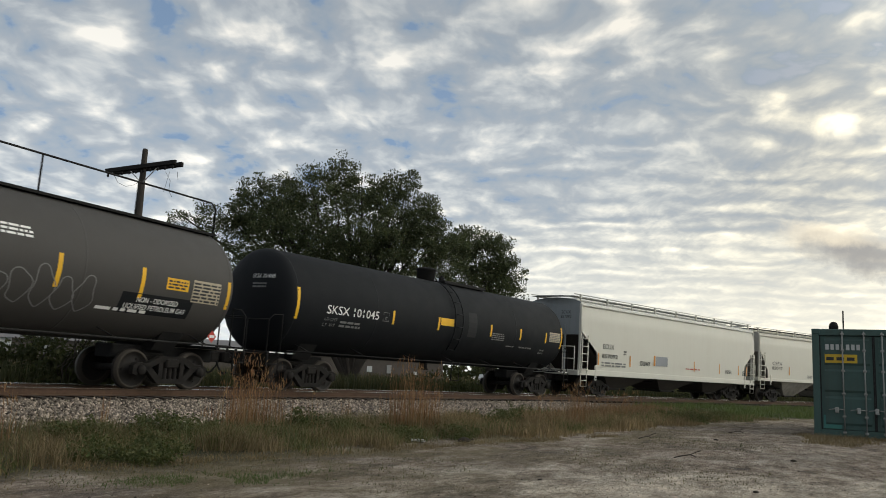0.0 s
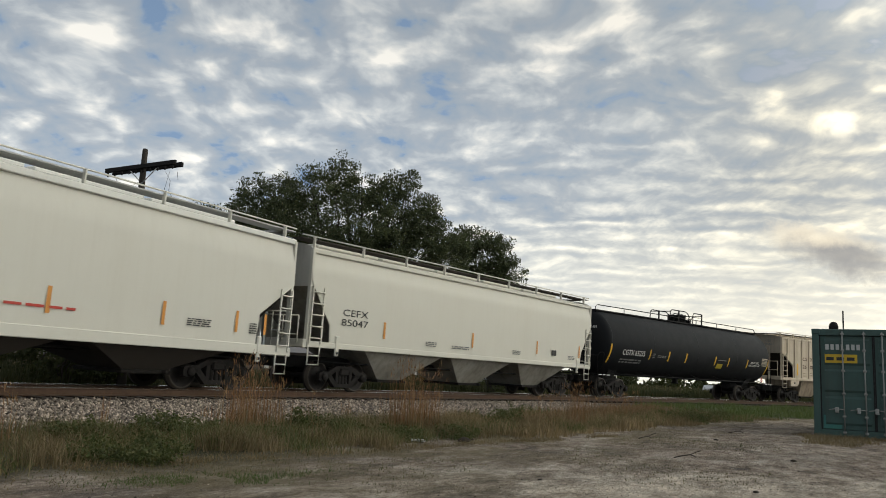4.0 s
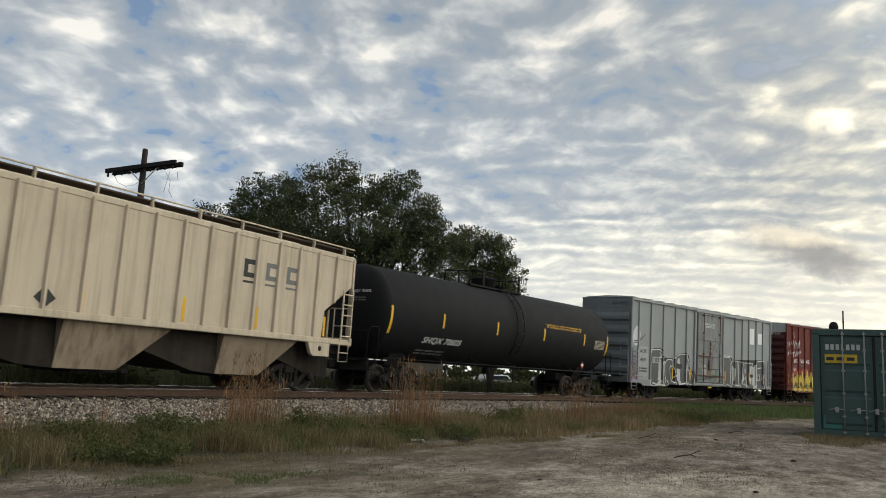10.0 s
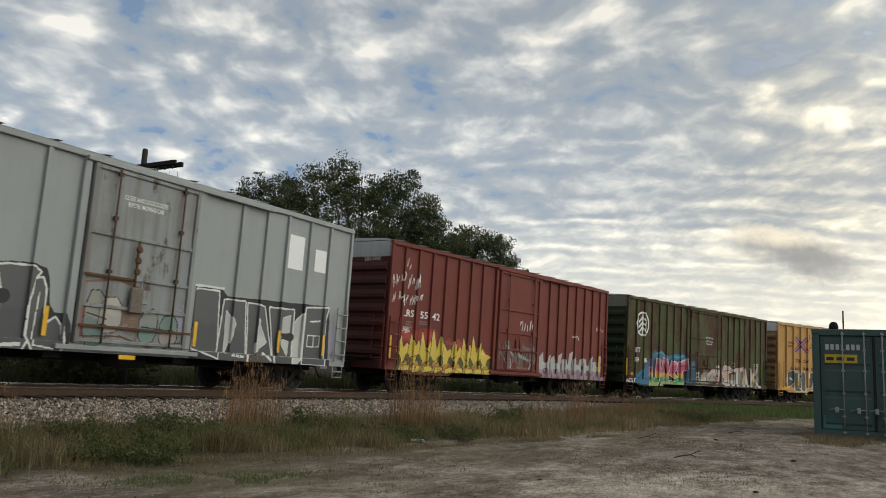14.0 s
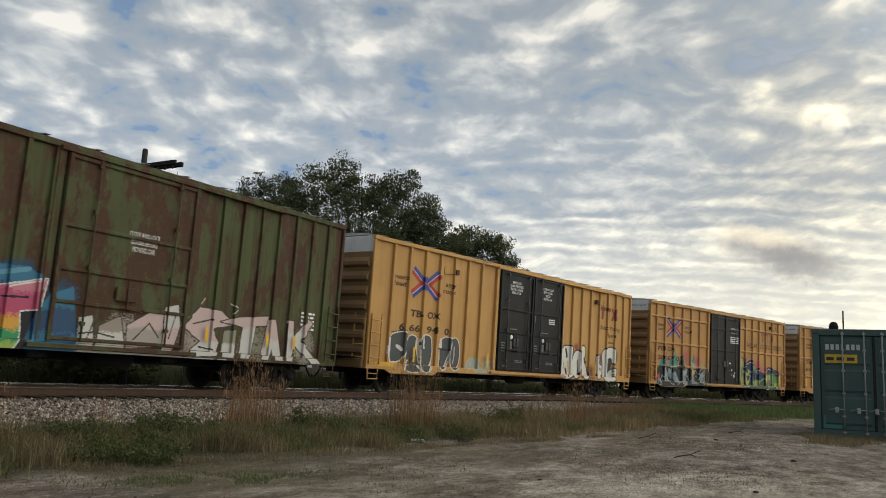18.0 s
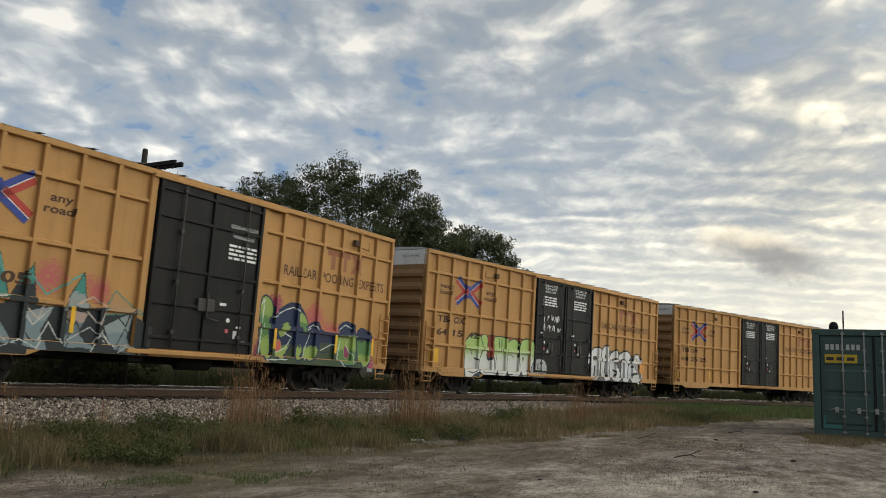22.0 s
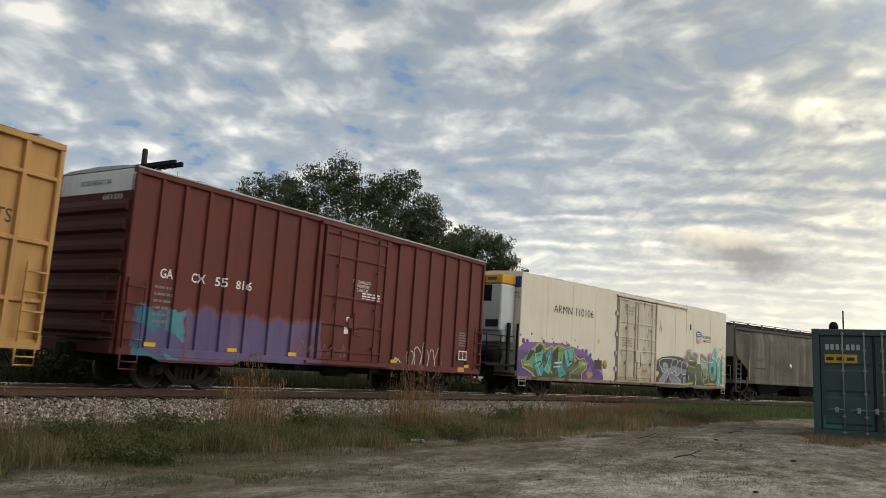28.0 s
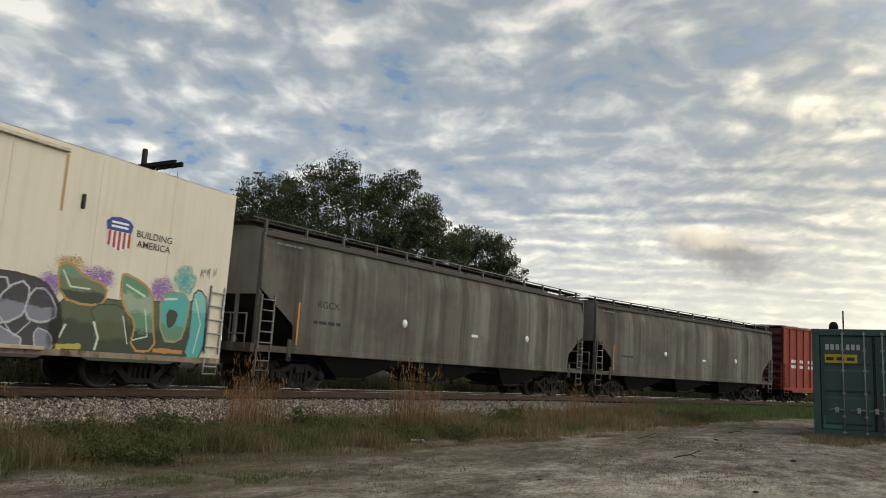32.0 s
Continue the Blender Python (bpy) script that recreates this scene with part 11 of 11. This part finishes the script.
def build_litter():
    rng = np.random.default_rng(8)
    straw = DRY_BLADE
    t = thing("grass_pile", "low mound of dead cut grass on the dirt", "grass pile", Matrix.Translation(ground_at(Vector((7.31, 6.85, 0)))))
    v, n = [], 26
    for j in range(8):
        for k in range(n):
            a, r = 2 * math.pi * k / n, 0.26 * j / 7
            v.append((r * math.cos(a) * 1.2, r * math.sin(a), 0.075 * (1 - (j / 7) ** 2) * (0.8 + 0.4 * noise.noise((r * 9 * math.cos(a), r * 9 * math.sin(a), 0)))))
    part("mound", MB().add(v, [(j * n + k, j * n + n + k, j * n + n + (k + 1) % n, j * n + (k + 1) % n) for j in range(7) for k in range(n)], True), plain("dead_grass", (0.045, 0.037, 0.027), 0.95, vary=0.8, scale=20), t)
    q = rng.normal(0, 0.14, (260, 3))
    q[:, 2] = 0.01 + 0.06 * np.exp(-(q[:, 0] ** 2 + q[:, 1] ** 2) / 0.03)
    blades("straw_layer", "", "", q, rng.uniform(0.04, 0.10, 260), 0.006, 1.4, straw, t)
    # short grass creeping over the dirt and dead straw along the verge's foot
    q = [Vector((6.25 + rng.normal(0, 0.35) + 0.3 * u, 4.9 + rng.normal(0, 0.16) - 0.2 * u, 0)) for u in rng.uniform(-2.5, 2.5, 2600)]
    q = [ground_at(p) for p in q if noise.noise((p.x * 2.2, p.y * 2.2, 3.0)) > -0.05]
    blades("creeping_grass", "thin short green grass creeping over the dirt", "grass", q, rng.uniform(0.015, 0.05, len(q)), 0.006, 0.9, FRESH_BLADE)
    q = [Vector((5.5 + 1.85 * u, 6.35 - 0.42 * u + rng.normal(0, 0.13), 0)) for u in 6.2 * rng.random(5200)]
    q = [ground_at(p) for p in q if noise.noise((p.x * 1.6, p.y * 1.6, 8.0)) > -0.15]
    blades("dead_straw", "flattened dead straw along the foot of the verge", "straw", q, rng.uniform(0.03, 0.10, len(q)), 0.007, 1.5, DRY_BLADE)
    for x, y, n, r in ((18.3, 5.4, 420, 0.5), (22.3, 5.5, 520, 0.7), (25.0, 5.7, 700, 0.8), (27.6, 5.5, 800, 0.9), (30.5, 5.4, 700, 0.9)):
        t = thing("straw_heap", "orange-brown heap of dead grass in the verge", "grass heap", Matrix.Translation(ground_at(Vector((x, y, 0)))), group="heaps of dead grass")
        q = rng.normal(0, 1, (n, 3)) * np.array([r * 1.3, r * 0.6, 0.0])
        q[:, 2] = 0.10 * np.exp(-(q[:, 0] ** 2 + q[:, 1] ** 2) / (r * r)) * rng.random(n)
        blades("straw_layer", "", "", q, rng.uniform(0.18, 0.52, n), 0.018, 0.9, HEAP_BLADE, t)
    t = thing("litter", "crumpled white scrap of paper on the verge", "litter", Matrix.Translation(ground_at(Vector((11.62, 5.55, 0)))))
    v = [(x * 0.038, y * 0.045, 0.03 + 0.035 * abs(noise.noise((x * 0.7, y * 0.7, 2)))) for x in range(-2, 3) for y in range(-2, 3)]
    part("scrap", MB().add(v, [(i * 5 + j, i * 5 + j + 1, i * 5 + j + 6, i * 5 + j + 5) for i in range(4) for j in range(4)]), WHITE_PAINT, t)
    part("underside", MB().add([(x, y, z - 0.02) for x, y, z in v], [(i * 5 + j + 5, i * 5 + j + 6, i * 5 + j + 1, i * 5 + j) for i in range(4) for j in range(4)]), WHITE_PAINT, t)
    for x, y, r in ((12.4, 5.11, 0.10), (12.9, 5.2, 0.05), (9.0, 0.55, 0.03), (13.5, 0.3, 0.04), (8.4, 2.6, 0.025), (17.5, 1.8, 0.05)):
        t = thing("clod", "dark clod of earth on the dirt", "clod", Matrix.Translation(ground_at(Vector((x, y, 0)))), group="clods of earth")
        part("lump", MB().lathe([(r, -0.02), (r * 1.05, r * 0.15), (r * 0.8, r * 0.45), (r * 0.3, r * 0.62), (0.005, r * 0.64)], (0, 0, 0), 2, 9), plain("dark_earth", (0.035, 0.028, 0.022), 0.95, vary=0.6, scale=25), t)
    for x, y, a, L in ((12.5, 1.7, -60, 0.35), (16.5, 3.0, -50, 0.3), (21.0, 1.7, -80, 0.35)):
        t = thing("twig", "fallen brown twig on the dirt", "twig", Matrix.Translation(ground_at(Vector((x, y, 0.0)))) @ pose(0, 0, 0.012, 0, 0, a), group="twigs")
        part("stem", MB().tube([(-L / 2, 0, 0), (-L / 5, 0.03, 0.02), (L / 6, -0.02, 0.05), (L / 2, 0.05, 0.01)], 0.008, 5), TIE, t)
        part("side_shoot", MB().tube([(L / 6, -0.02, 0.05), (L / 3, -0.12, 0.10), (L / 2.2, -0.16, 0.12)], 0.005, 4), TIE, t)
    # broken concrete beside the ballast
    t = thing("concrete_piece", "broken piece of pale concrete lying in the ballast", "concrete", Matrix.Translation(track_frame(11.0, -3.7, -0.37).translation))
    part("slab", MB().box(-0.22, 0.22, -0.1, 0.1, -0.02, 0.06, 0.02), plain("pale_concrete", (0.33, 0.32, 0.30), 0.9), t)


def leaf_cloud(name, lobes, n, size, material, parent, seed, label="", category="", hollow=0.62, clump=0.34, each=26):
    """Leaves in clumps filling ellipsoid lobes (centre, radii), denser to the outside."""
    rng = np.random.default_rng(seed)
    vol = np.array([r[0] * r[1] * r[2] for _, r in lobes])
    per = np.maximum(1, (vol ** 0.75 / (vol ** 0.75).sum() * n / each)).astype(int)
    cs = []
    for (c, r), k in zip(lobes, per):
        d = rng.normal(0, 1, (k, 3))
        d /= np.linalg.norm(d, axis=1)[:, None]
        rad = hollow + (1 - hollow) * rng.random(k) ** 0.6
        cs.append(np.array(c) + d * rad[:, None] * np.array(r) * np.clip(1 + 0.10 * rng.normal(0, 1, (k, 1)), 0.7, 1.12))
    cs = np.concatenate(cs)
    cnt = rng.integers(int(each * 0.46), int(each * 1.54), len(cs))
    spread = rng.uniform(0.6, 1.3, len(cs)) * clump
    pts = np.repeat(cs, cnt, 0) + np.clip(rng.normal(0, 1, (cnt.sum(), 3)), -1.3, 1.3) * np.repeat(spread, cnt)[:, None] * np.array([0.55, 0.55, 0.40])
    m = len(pts)
    u = rng.normal(0, 1, (m, 3))
    u /= np.linalg.norm(u, axis=1)[:, None]
    w = np.cross(u, rng.normal(0, 1, (m, 3)))
    w /= np.linalg.norm(w, axis=1)[:, None]
    s = size * rng.uniform(0.6, 1.35, m)[:, None]
    co = np.stack([pts - u * s, pts + w * s * 0.5, pts + u * s, pts - w * s * 0.5], 1).reshape(-1, 3)
    fa = np.arange(m * 4).reshape(-1, 4)
    return raw_mesh(name, co, fa, material, label, category, parent), cs


def limbs(mb, base, targets, r0, fork=0.35):
    """Trunk and limbs that bend from the base to the targets."""
    base = Vector(base)
    for k, (t, r) in enumerate(targets):
        t = Vector(t)
        h = t.z * fork
        p1 = base + Vector((t.x * 0.08, t.y * 0.08, h * 0.9))
        p2 = base + Vector((t.x * 0.45 + math.sin(k) * 0.3, t.y * 0.45, h + (t.z - h) * 0.45))
        pts = []
        for i in range(9):
            u = i / 8
            pts.append(base * (1 - u) ** 3 + p1 * 3 * u * (1 - u) ** 2 + p2 * 3 * u * u * (1 - u) + (base + t) * u ** 3)
        n = 8
        radii = [r * (1 - 0.85 * i / 8) for i in range(9)]
        rings = []
        for i, q in enumerate(pts):
            d = (pts[min(i + 1, 8)] - pts[max(i - 1, 0)]).normalized()
            a = d.cross(Vector((0.3, 1, 0.1))).normalized()
            b = a.cross(d)
            rings += [q + (a * math.cos(j * 2 * math.pi / n) + b * math.sin(j * 2 * math.pi / n)) * radii[i] for j in range(n)]
        mb.add(rings, [(i * n + j, i * n + n + j, i * n + n + (j + 1) % n, i * n + (j + 1) % n) for i in range(8) for j in range(n)], True)


def build_tree(label, az, dist, lobes, n, seed, trunk_r, size=0.14, branches=10):
    """lobes in the view's frame: metres to the right of the trunk, away, up."""
    o = aim_at(az, dist)
    t = thing("tree", label, "tree", Matrix.Translation(o) @ pose(0, 0, 0, 0, 0, -az))
    ob, cs = leaf_cloud("crown", lobes, n, size, LEAVES, t, seed, hollow=0.48, clump=0.40, each=60)
    rng = np.random.default_rng(seed + 1)
    mb = MB()
    ends = []
    for c, r in lobes:
        ends.append(((c[0], c[1], c[2] + 0.2 * r[2]), trunk_r * 0.45))
    for k in rng.choice(len(cs), branches * 4, replace=False):
        ends.append((tuple(cs[k]), trunk_r * rng.uniform(0.10, 0.24)))
    limbs(mb, (0, 0, 0), ends, trunk_r)
    part("trunk", mb, BARK, t)
    return t


def build_trees():
    D = 42.0
    k = D / 1450.0
    def lobe(px, py, rx, ry, deep=None, x0=640.0, away=0.0):
        hor = 641 + 0.0435 * (px - 0)
        return (((px - x0) * k, away, (hor - py) * k + 0.98), (rx * k, (deep or (rx + ry) / 2) * k, ry * k))
    build_tree("large dark green live oak with a broad uneven crown", 59.6, D,
               [lobe(600, 420, 135, 92), lobe(606, 322, 38, 42), lobe(640, 345, 40, 36), lobe(712, 328, 34, 36), lobe(690, 350, 42, 34), lobe(548, 338, 42, 40), lobe(500, 352, 38, 40), lobe(450, 352, 30, 34), lobe(470, 385, 60, 44), lobe(745, 385, 38, 44), lobe(762, 372, 22, 22), lobe(735, 425, 50, 60), lobe(520, 450, 140, 70), lobe(700, 465, 95, 56), lobe(402, 395, 52, 32), lobe(330, 396, 32, 13), lobe(782, 435, 24, 42), lobe(786, 400, 18, 22), lobe(800, 460, 40, 50)], 128000, 4, 0.45, size=0.062)
    k = 46.0 / 1450.0
    D2 = 46.0
    build_tree("smaller dark green oak beside the large one", 69.2, D2,
               [lobe(855, 465, 52, 48, x0=875), lobe(828, 436, 34, 32, x0=875), lobe(806, 450, 30, 36, x0=875), lobe(885, 460, 34, 34, x0=875), lobe(905, 500, 26, 30, x0=875), lobe(850, 520, 80, 45, x0=875)], 34000, 14, 0.28, size=0.062, branches=5)


def build_shrubs():
    rng = np.random.default_rng(21)
    def shrub(az, dist, w, h, n, seed, label="green bush beyond the track", size=0.09):
        o = aim_at(az, dist)
        t = thing("bush", label, "bush", Matrix.Translation(o) @ pose(0, 0, 0, 0, 0, -az), group="bushes beyond the track")
        leaf_cloud("foliage", [((0, 0, h * 0.45), (w, w * 0.6, h * 0.5)), ((-w * 0.5, 0.2, h * 0.35), (w * 0.6, w * 0.5, h * 0.4)), ((w * 0.55, 0, h * 0.3), (w * 0.5, w * 0.5, h * 0.35))], n, size, SHRUB, t, seed, hollow=0.2, clump=0.35)
        st = MB()
        for k in range(6):
            st.tube([(0, 0, -0.05), (rng.uniform(-0.2, 0.2) * w, rng.uniform(-0.2, 0.2), h * 0.3), (rng.uniform(-0.6, 0.6) * w, rng.uniform(-0.3, 0.3) * w, h * 0.7)], 0.025, 5)
        part("stem", st, BARK, t)
    for az, dist, w, h, n, seed in ((39.6, 30, 1.7, 2.5, 1900, 1), (41.6, 29, 1.8, 2.7, 2200, 2), (43.8, 30, 1.6, 2.4, 1900, 3), (49.5, 36, 1.2, 1.2, 900, 5), (57.0, 39, 1.8, 1.3, 1000, 7), (65.0, 44, 2.2, 1.4, 1100, 9), (70.0, 46, 2.5, 1.2, 900, 10), (74.5, 54, 2.4, 1.1, 700, 11), (81, 62, 2.0, 0.9, 500, 12), (36.0, 36, 1.6, 1.2, 800, 13)):
        shrub(az, dist, w, h, n, seed)
    lobes = []
    for k in range(150):
        p = flat(4 + 84 * (k + rng.random()) / 150, rng.uniform(13, 19))
        h = rng.uniform(0.45, 0.85) + 0.002 * k
        lobes.append(((p.x, p.y, GROUND + h * 0.45), (rng.uniform(0.8, 1.6), rng.uniform(0.8, 1.4), h * 0.6)))
    leaf_cloud("thicket", lobes, 18000, 0.10, WEED, None, 77, "low dark thicket of weeds and bushes beyond the track", "thicket", hollow=0.1, clump=0.5)
    # rough grass on the far side of the track
    pts = []
    for _ in range(9000):
        p = flat(8 + 70 * rng.random(), 5.4 + 9 * rng.random() ** 1.5)
        pts.append(p)
    blades("field_grass", "rough green and brown grass beyond the track", "grass", pts, rng.uniform(0.15, 0.5, len(pts)), 0.03, 0.5, GREEN_BLADE)
    pts = [flat(2 + 84 * rng.random(), 9 + 14 * rng.random() ** 1.3) for _ in range(22000)]
    blades("field_grass", "tall olive-brown grass of a field beyond the track", "grass", pts, rng.uniform(0.8, 1.35, len(pts)), 0.05, 0.30, FIELD_BLADE)
    pts = [flat(2 + 80 * rng.random(), 8.0 + 4.5 * rng.random()) for _ in range(34000)]
    blades("field_grass", "dense dark olive grass along the far side of the track", "grass", pts, rng.uniform(0.75, 1.18, len(pts)), 0.06, 0.25, FIELD_BLADE)
    pts = [flat(2 + 84 * rng.random(), 9 + 16 * rng.random()) for _ in range(14000)]
    blades("field_grass", "dry stalks among the tall field grass", "grass", pts, rng.uniform(0.8, 1.45, len(pts)), 0.03, 0.3, DRY_BLADE)


def build_far():
    rng = np.random.default_rng(33)
    grey = plain("far_grey_wall", (0.34, 0.34, 0.33), 0.8, vary=0.3, scale=0.6)
    white = plain("far_white_wall", (0.62, 0.62, 0.60), 0.8, vary=0.2, scale=0.6)
    roof = plain("far_roof", (0.16, 0.15, 0.15), 0.7)
    dark = plain("far_brown_cladding", (0.13, 0.11, 0.095), 0.8, vary=0.6, scale=0.5)
    for az, dist, L, H in ((46.5, 62, 21.0, 3.1), (59.0, 74, 17.0, 3.3)):
        b = thing("low_shed", "low dark shed with pale doors far beyond the track", "shed", Matrix.Translation(aim_at(az, dist)) @ pose(0, 0, 0, 0, 0, -az + 5), group="far low sheds")
        part("wall", MB().box(-L / 2, L / 2, -3, 3, 0, H - 0.7), dark, b)
        part("roof", MB().prism([(-3.3, H - 0.7), (3.3, H - 0.7), (0, H)], 0, -L / 2 - 0.3, L / 2 + 0.3), roof, b)
        for k, (w, h, m) in enumerate(((0.9, 0.9, white), (0.35, 0.7, grey), (1.6, 0.35, white), (0.6, 0.3, grey), (0.5, 0.5, white), (0.45, 0.5, white), (0.4, 0.7, grey), (0.3, 0.3, white))):
            x = -L / 2 + 1.0 + (L - 2.0) * (k + 0.3 * rng.random()) / 8
            z = 1.55 - 0.05 * k
            part("sign" if m is white else "door", MB().box(x - w / 2, x + w / 2, -3.06, -3.0, z, z + h, 0.01), m, b)
    rd = MB()
    n = 40
    v = []
    for i in range(n + 1):
        s = -40 + 200 * i / n
        v += [flat(s, 30, GROUND + 0.03), flat(s, 37, GROUND + 0.03)]
    rd.add(v, [(2 * i, 2 * i + 2, 2 * i + 3, 2 * i + 1) for i in range(n)])
    me = rd.mesh("road")
    me.materials.append(plain("asphalt", (0.05, 0.05, 0.052), 0.9, vary=0.3, scale=2))
    tagged(new("road", me), "grey asphalt road beyond the track", "road", kind="structure")
    # parked cars on the road's edge
    glass = plain("car_glass", (0.02, 0.025, 0.03), 0.1)
    tyre = plain("tyre_rubber", (0.015, 0.015, 0.015), 0.9)
    def car(s, off, col, name, kind):
        m = plain(name, col, 0.35, vary=0.08)
        p = flat(s, off, GROUND + 0.03)
        c = thing("parked_car", kind, "car", Matrix.Translation(p) @ pose(0, 0, 0, 0, 0, -math.degrees(s / RADIUS)), group="parked cars")
        part("body", MB().prism([(-2.2, 0.3), (-2.25, 0.75), (-2.1, 0.95), (-1.5, 1.0), (-0.9, 1.02), (1.2, 1.02), (2.0, 0.92), (2.2, 0.7), (2.2, 0.3)], 1, -0.88, 0.88), m, c)
        part("cabin", MB().prism([(-2.0, 0.98), (-1.7, 1.55), (0.55, 1.58), (1.2, 1.0)], 1, -0.76, 0.76), m, c)
        for d in (-1, 1):
            part("window", MB().prism([(-1.75, 1.05), (-1.55, 1.45), (0.45, 1.48), (0.95, 1.05)], 1, d * 0.762, d * 0.772), glass, c)
        part("windscreen", MB().add([(1.22, -0.68, 1.03), (1.22, 0.68, 1.03), (0.60, 0.62, 1.55), (0.60, -0.62, 1.55)], [(0, 1, 2, 3)]), glass, c)
        for x in (-1.35, 1.4):
            for y in (-0.86, 0.86):
                w = part("wheel", MB().lathe([(0.2, -0.1), (0.33, -0.1), (0.34, 0), (0.33, 0.1), (0.2, 0.1)], (x, y, 0.34), 1, 18), tyre, c)
                part("rim", MB().lathe([(0.02, -0.11), (0.2, -0.105), (0.2, 0.105), (0.02, 0.11)], (x, y, 0.34), 1, 14), GREY_STEEL, w)
    car(63, 31, (0.6, 0.6, 0.6), "white_car_paint", "white parked car beyond the track")
    car(69, 31.5, (0.3, 0.3, 0.32), "silver_car_paint", "silver parked car beyond the track")
    car(90, 32, (0.62, 0.62, 0.62), "white_van_paint", "white parked car far along the road")
    # far woods on the horizon
    for k, (az0, az1, d, h) in enumerate(((30, 50, 260, 7), (50, 75, 300, 9), (72, 100, 330, 8))):
        pts = []
        for _ in range(260):
            a = radians(rng.uniform(az0, az1))
            r = d + rng.uniform(0, 40)
            pts.append(((math.sin(a) * r, math.cos(a) * r, GROUND + h * 0.4 * rng.uniform(0.6, 1.0)), (5 * rng.uniform(0.7, 1.4), 5, h * 0.55)))
        leaf_cloud("far_woods", pts, 9000, 1.1, SHRUB, None, 50 + k, "low dark line of far trees", "woods", hollow=0.1, clump=2.5)


build_container()
build_pole()
build_trees()
build_verge()
build_litter()
build_shrubs()
build_far()


def motions():
    """The train rolls along the curve; the clouds drift."""
    def car_pose(sc, b, t):
        s = sc - run(t)
        k = b * RADIUS / (RADIUS + HALF)
        p0, p1 = track_frame(s - k).translation, track_frame(s + k).translation
        m = track_frame(s)
        x = (p1 - p0).normalized()
        y = m.to_3x3().col[2].cross(x).normalized()
        z = x.cross(y)
        r = Matrix((x, y, z)).transposed().to_4x4()
        r.translation = (p0 + p1) / 2
        return r
    for car, sc, b in CARS:
        walk(car, [(t * 0.5, car_pose(sc, b, t * 0.5)) for t in range(65)])
    for w, x, sc, off in WHEELS:
        rows = []
        for f in range(0, 961, 2):
            t = f / 30
            s = sc + off - run(t)
            if f in (0, 960) or -8 < s < 62:
                rows.append((t, pose(x, 0, 0.46, 0, -math.degrees(run(t) / 0.46) % 360, 0)))
        walk(w, rows)
    walk(CLOUDS, [(t, pose(-1.31 * (t - 16), 0.435 * (t - 16), 0)) for t in range(0, 33, 4)])
    walk(LOW_CLOUD, [(t, pose(0, 0, 0, 0, 0, 0.24 * (t - 16))) for t in range(0, 33, 4)])


motions()
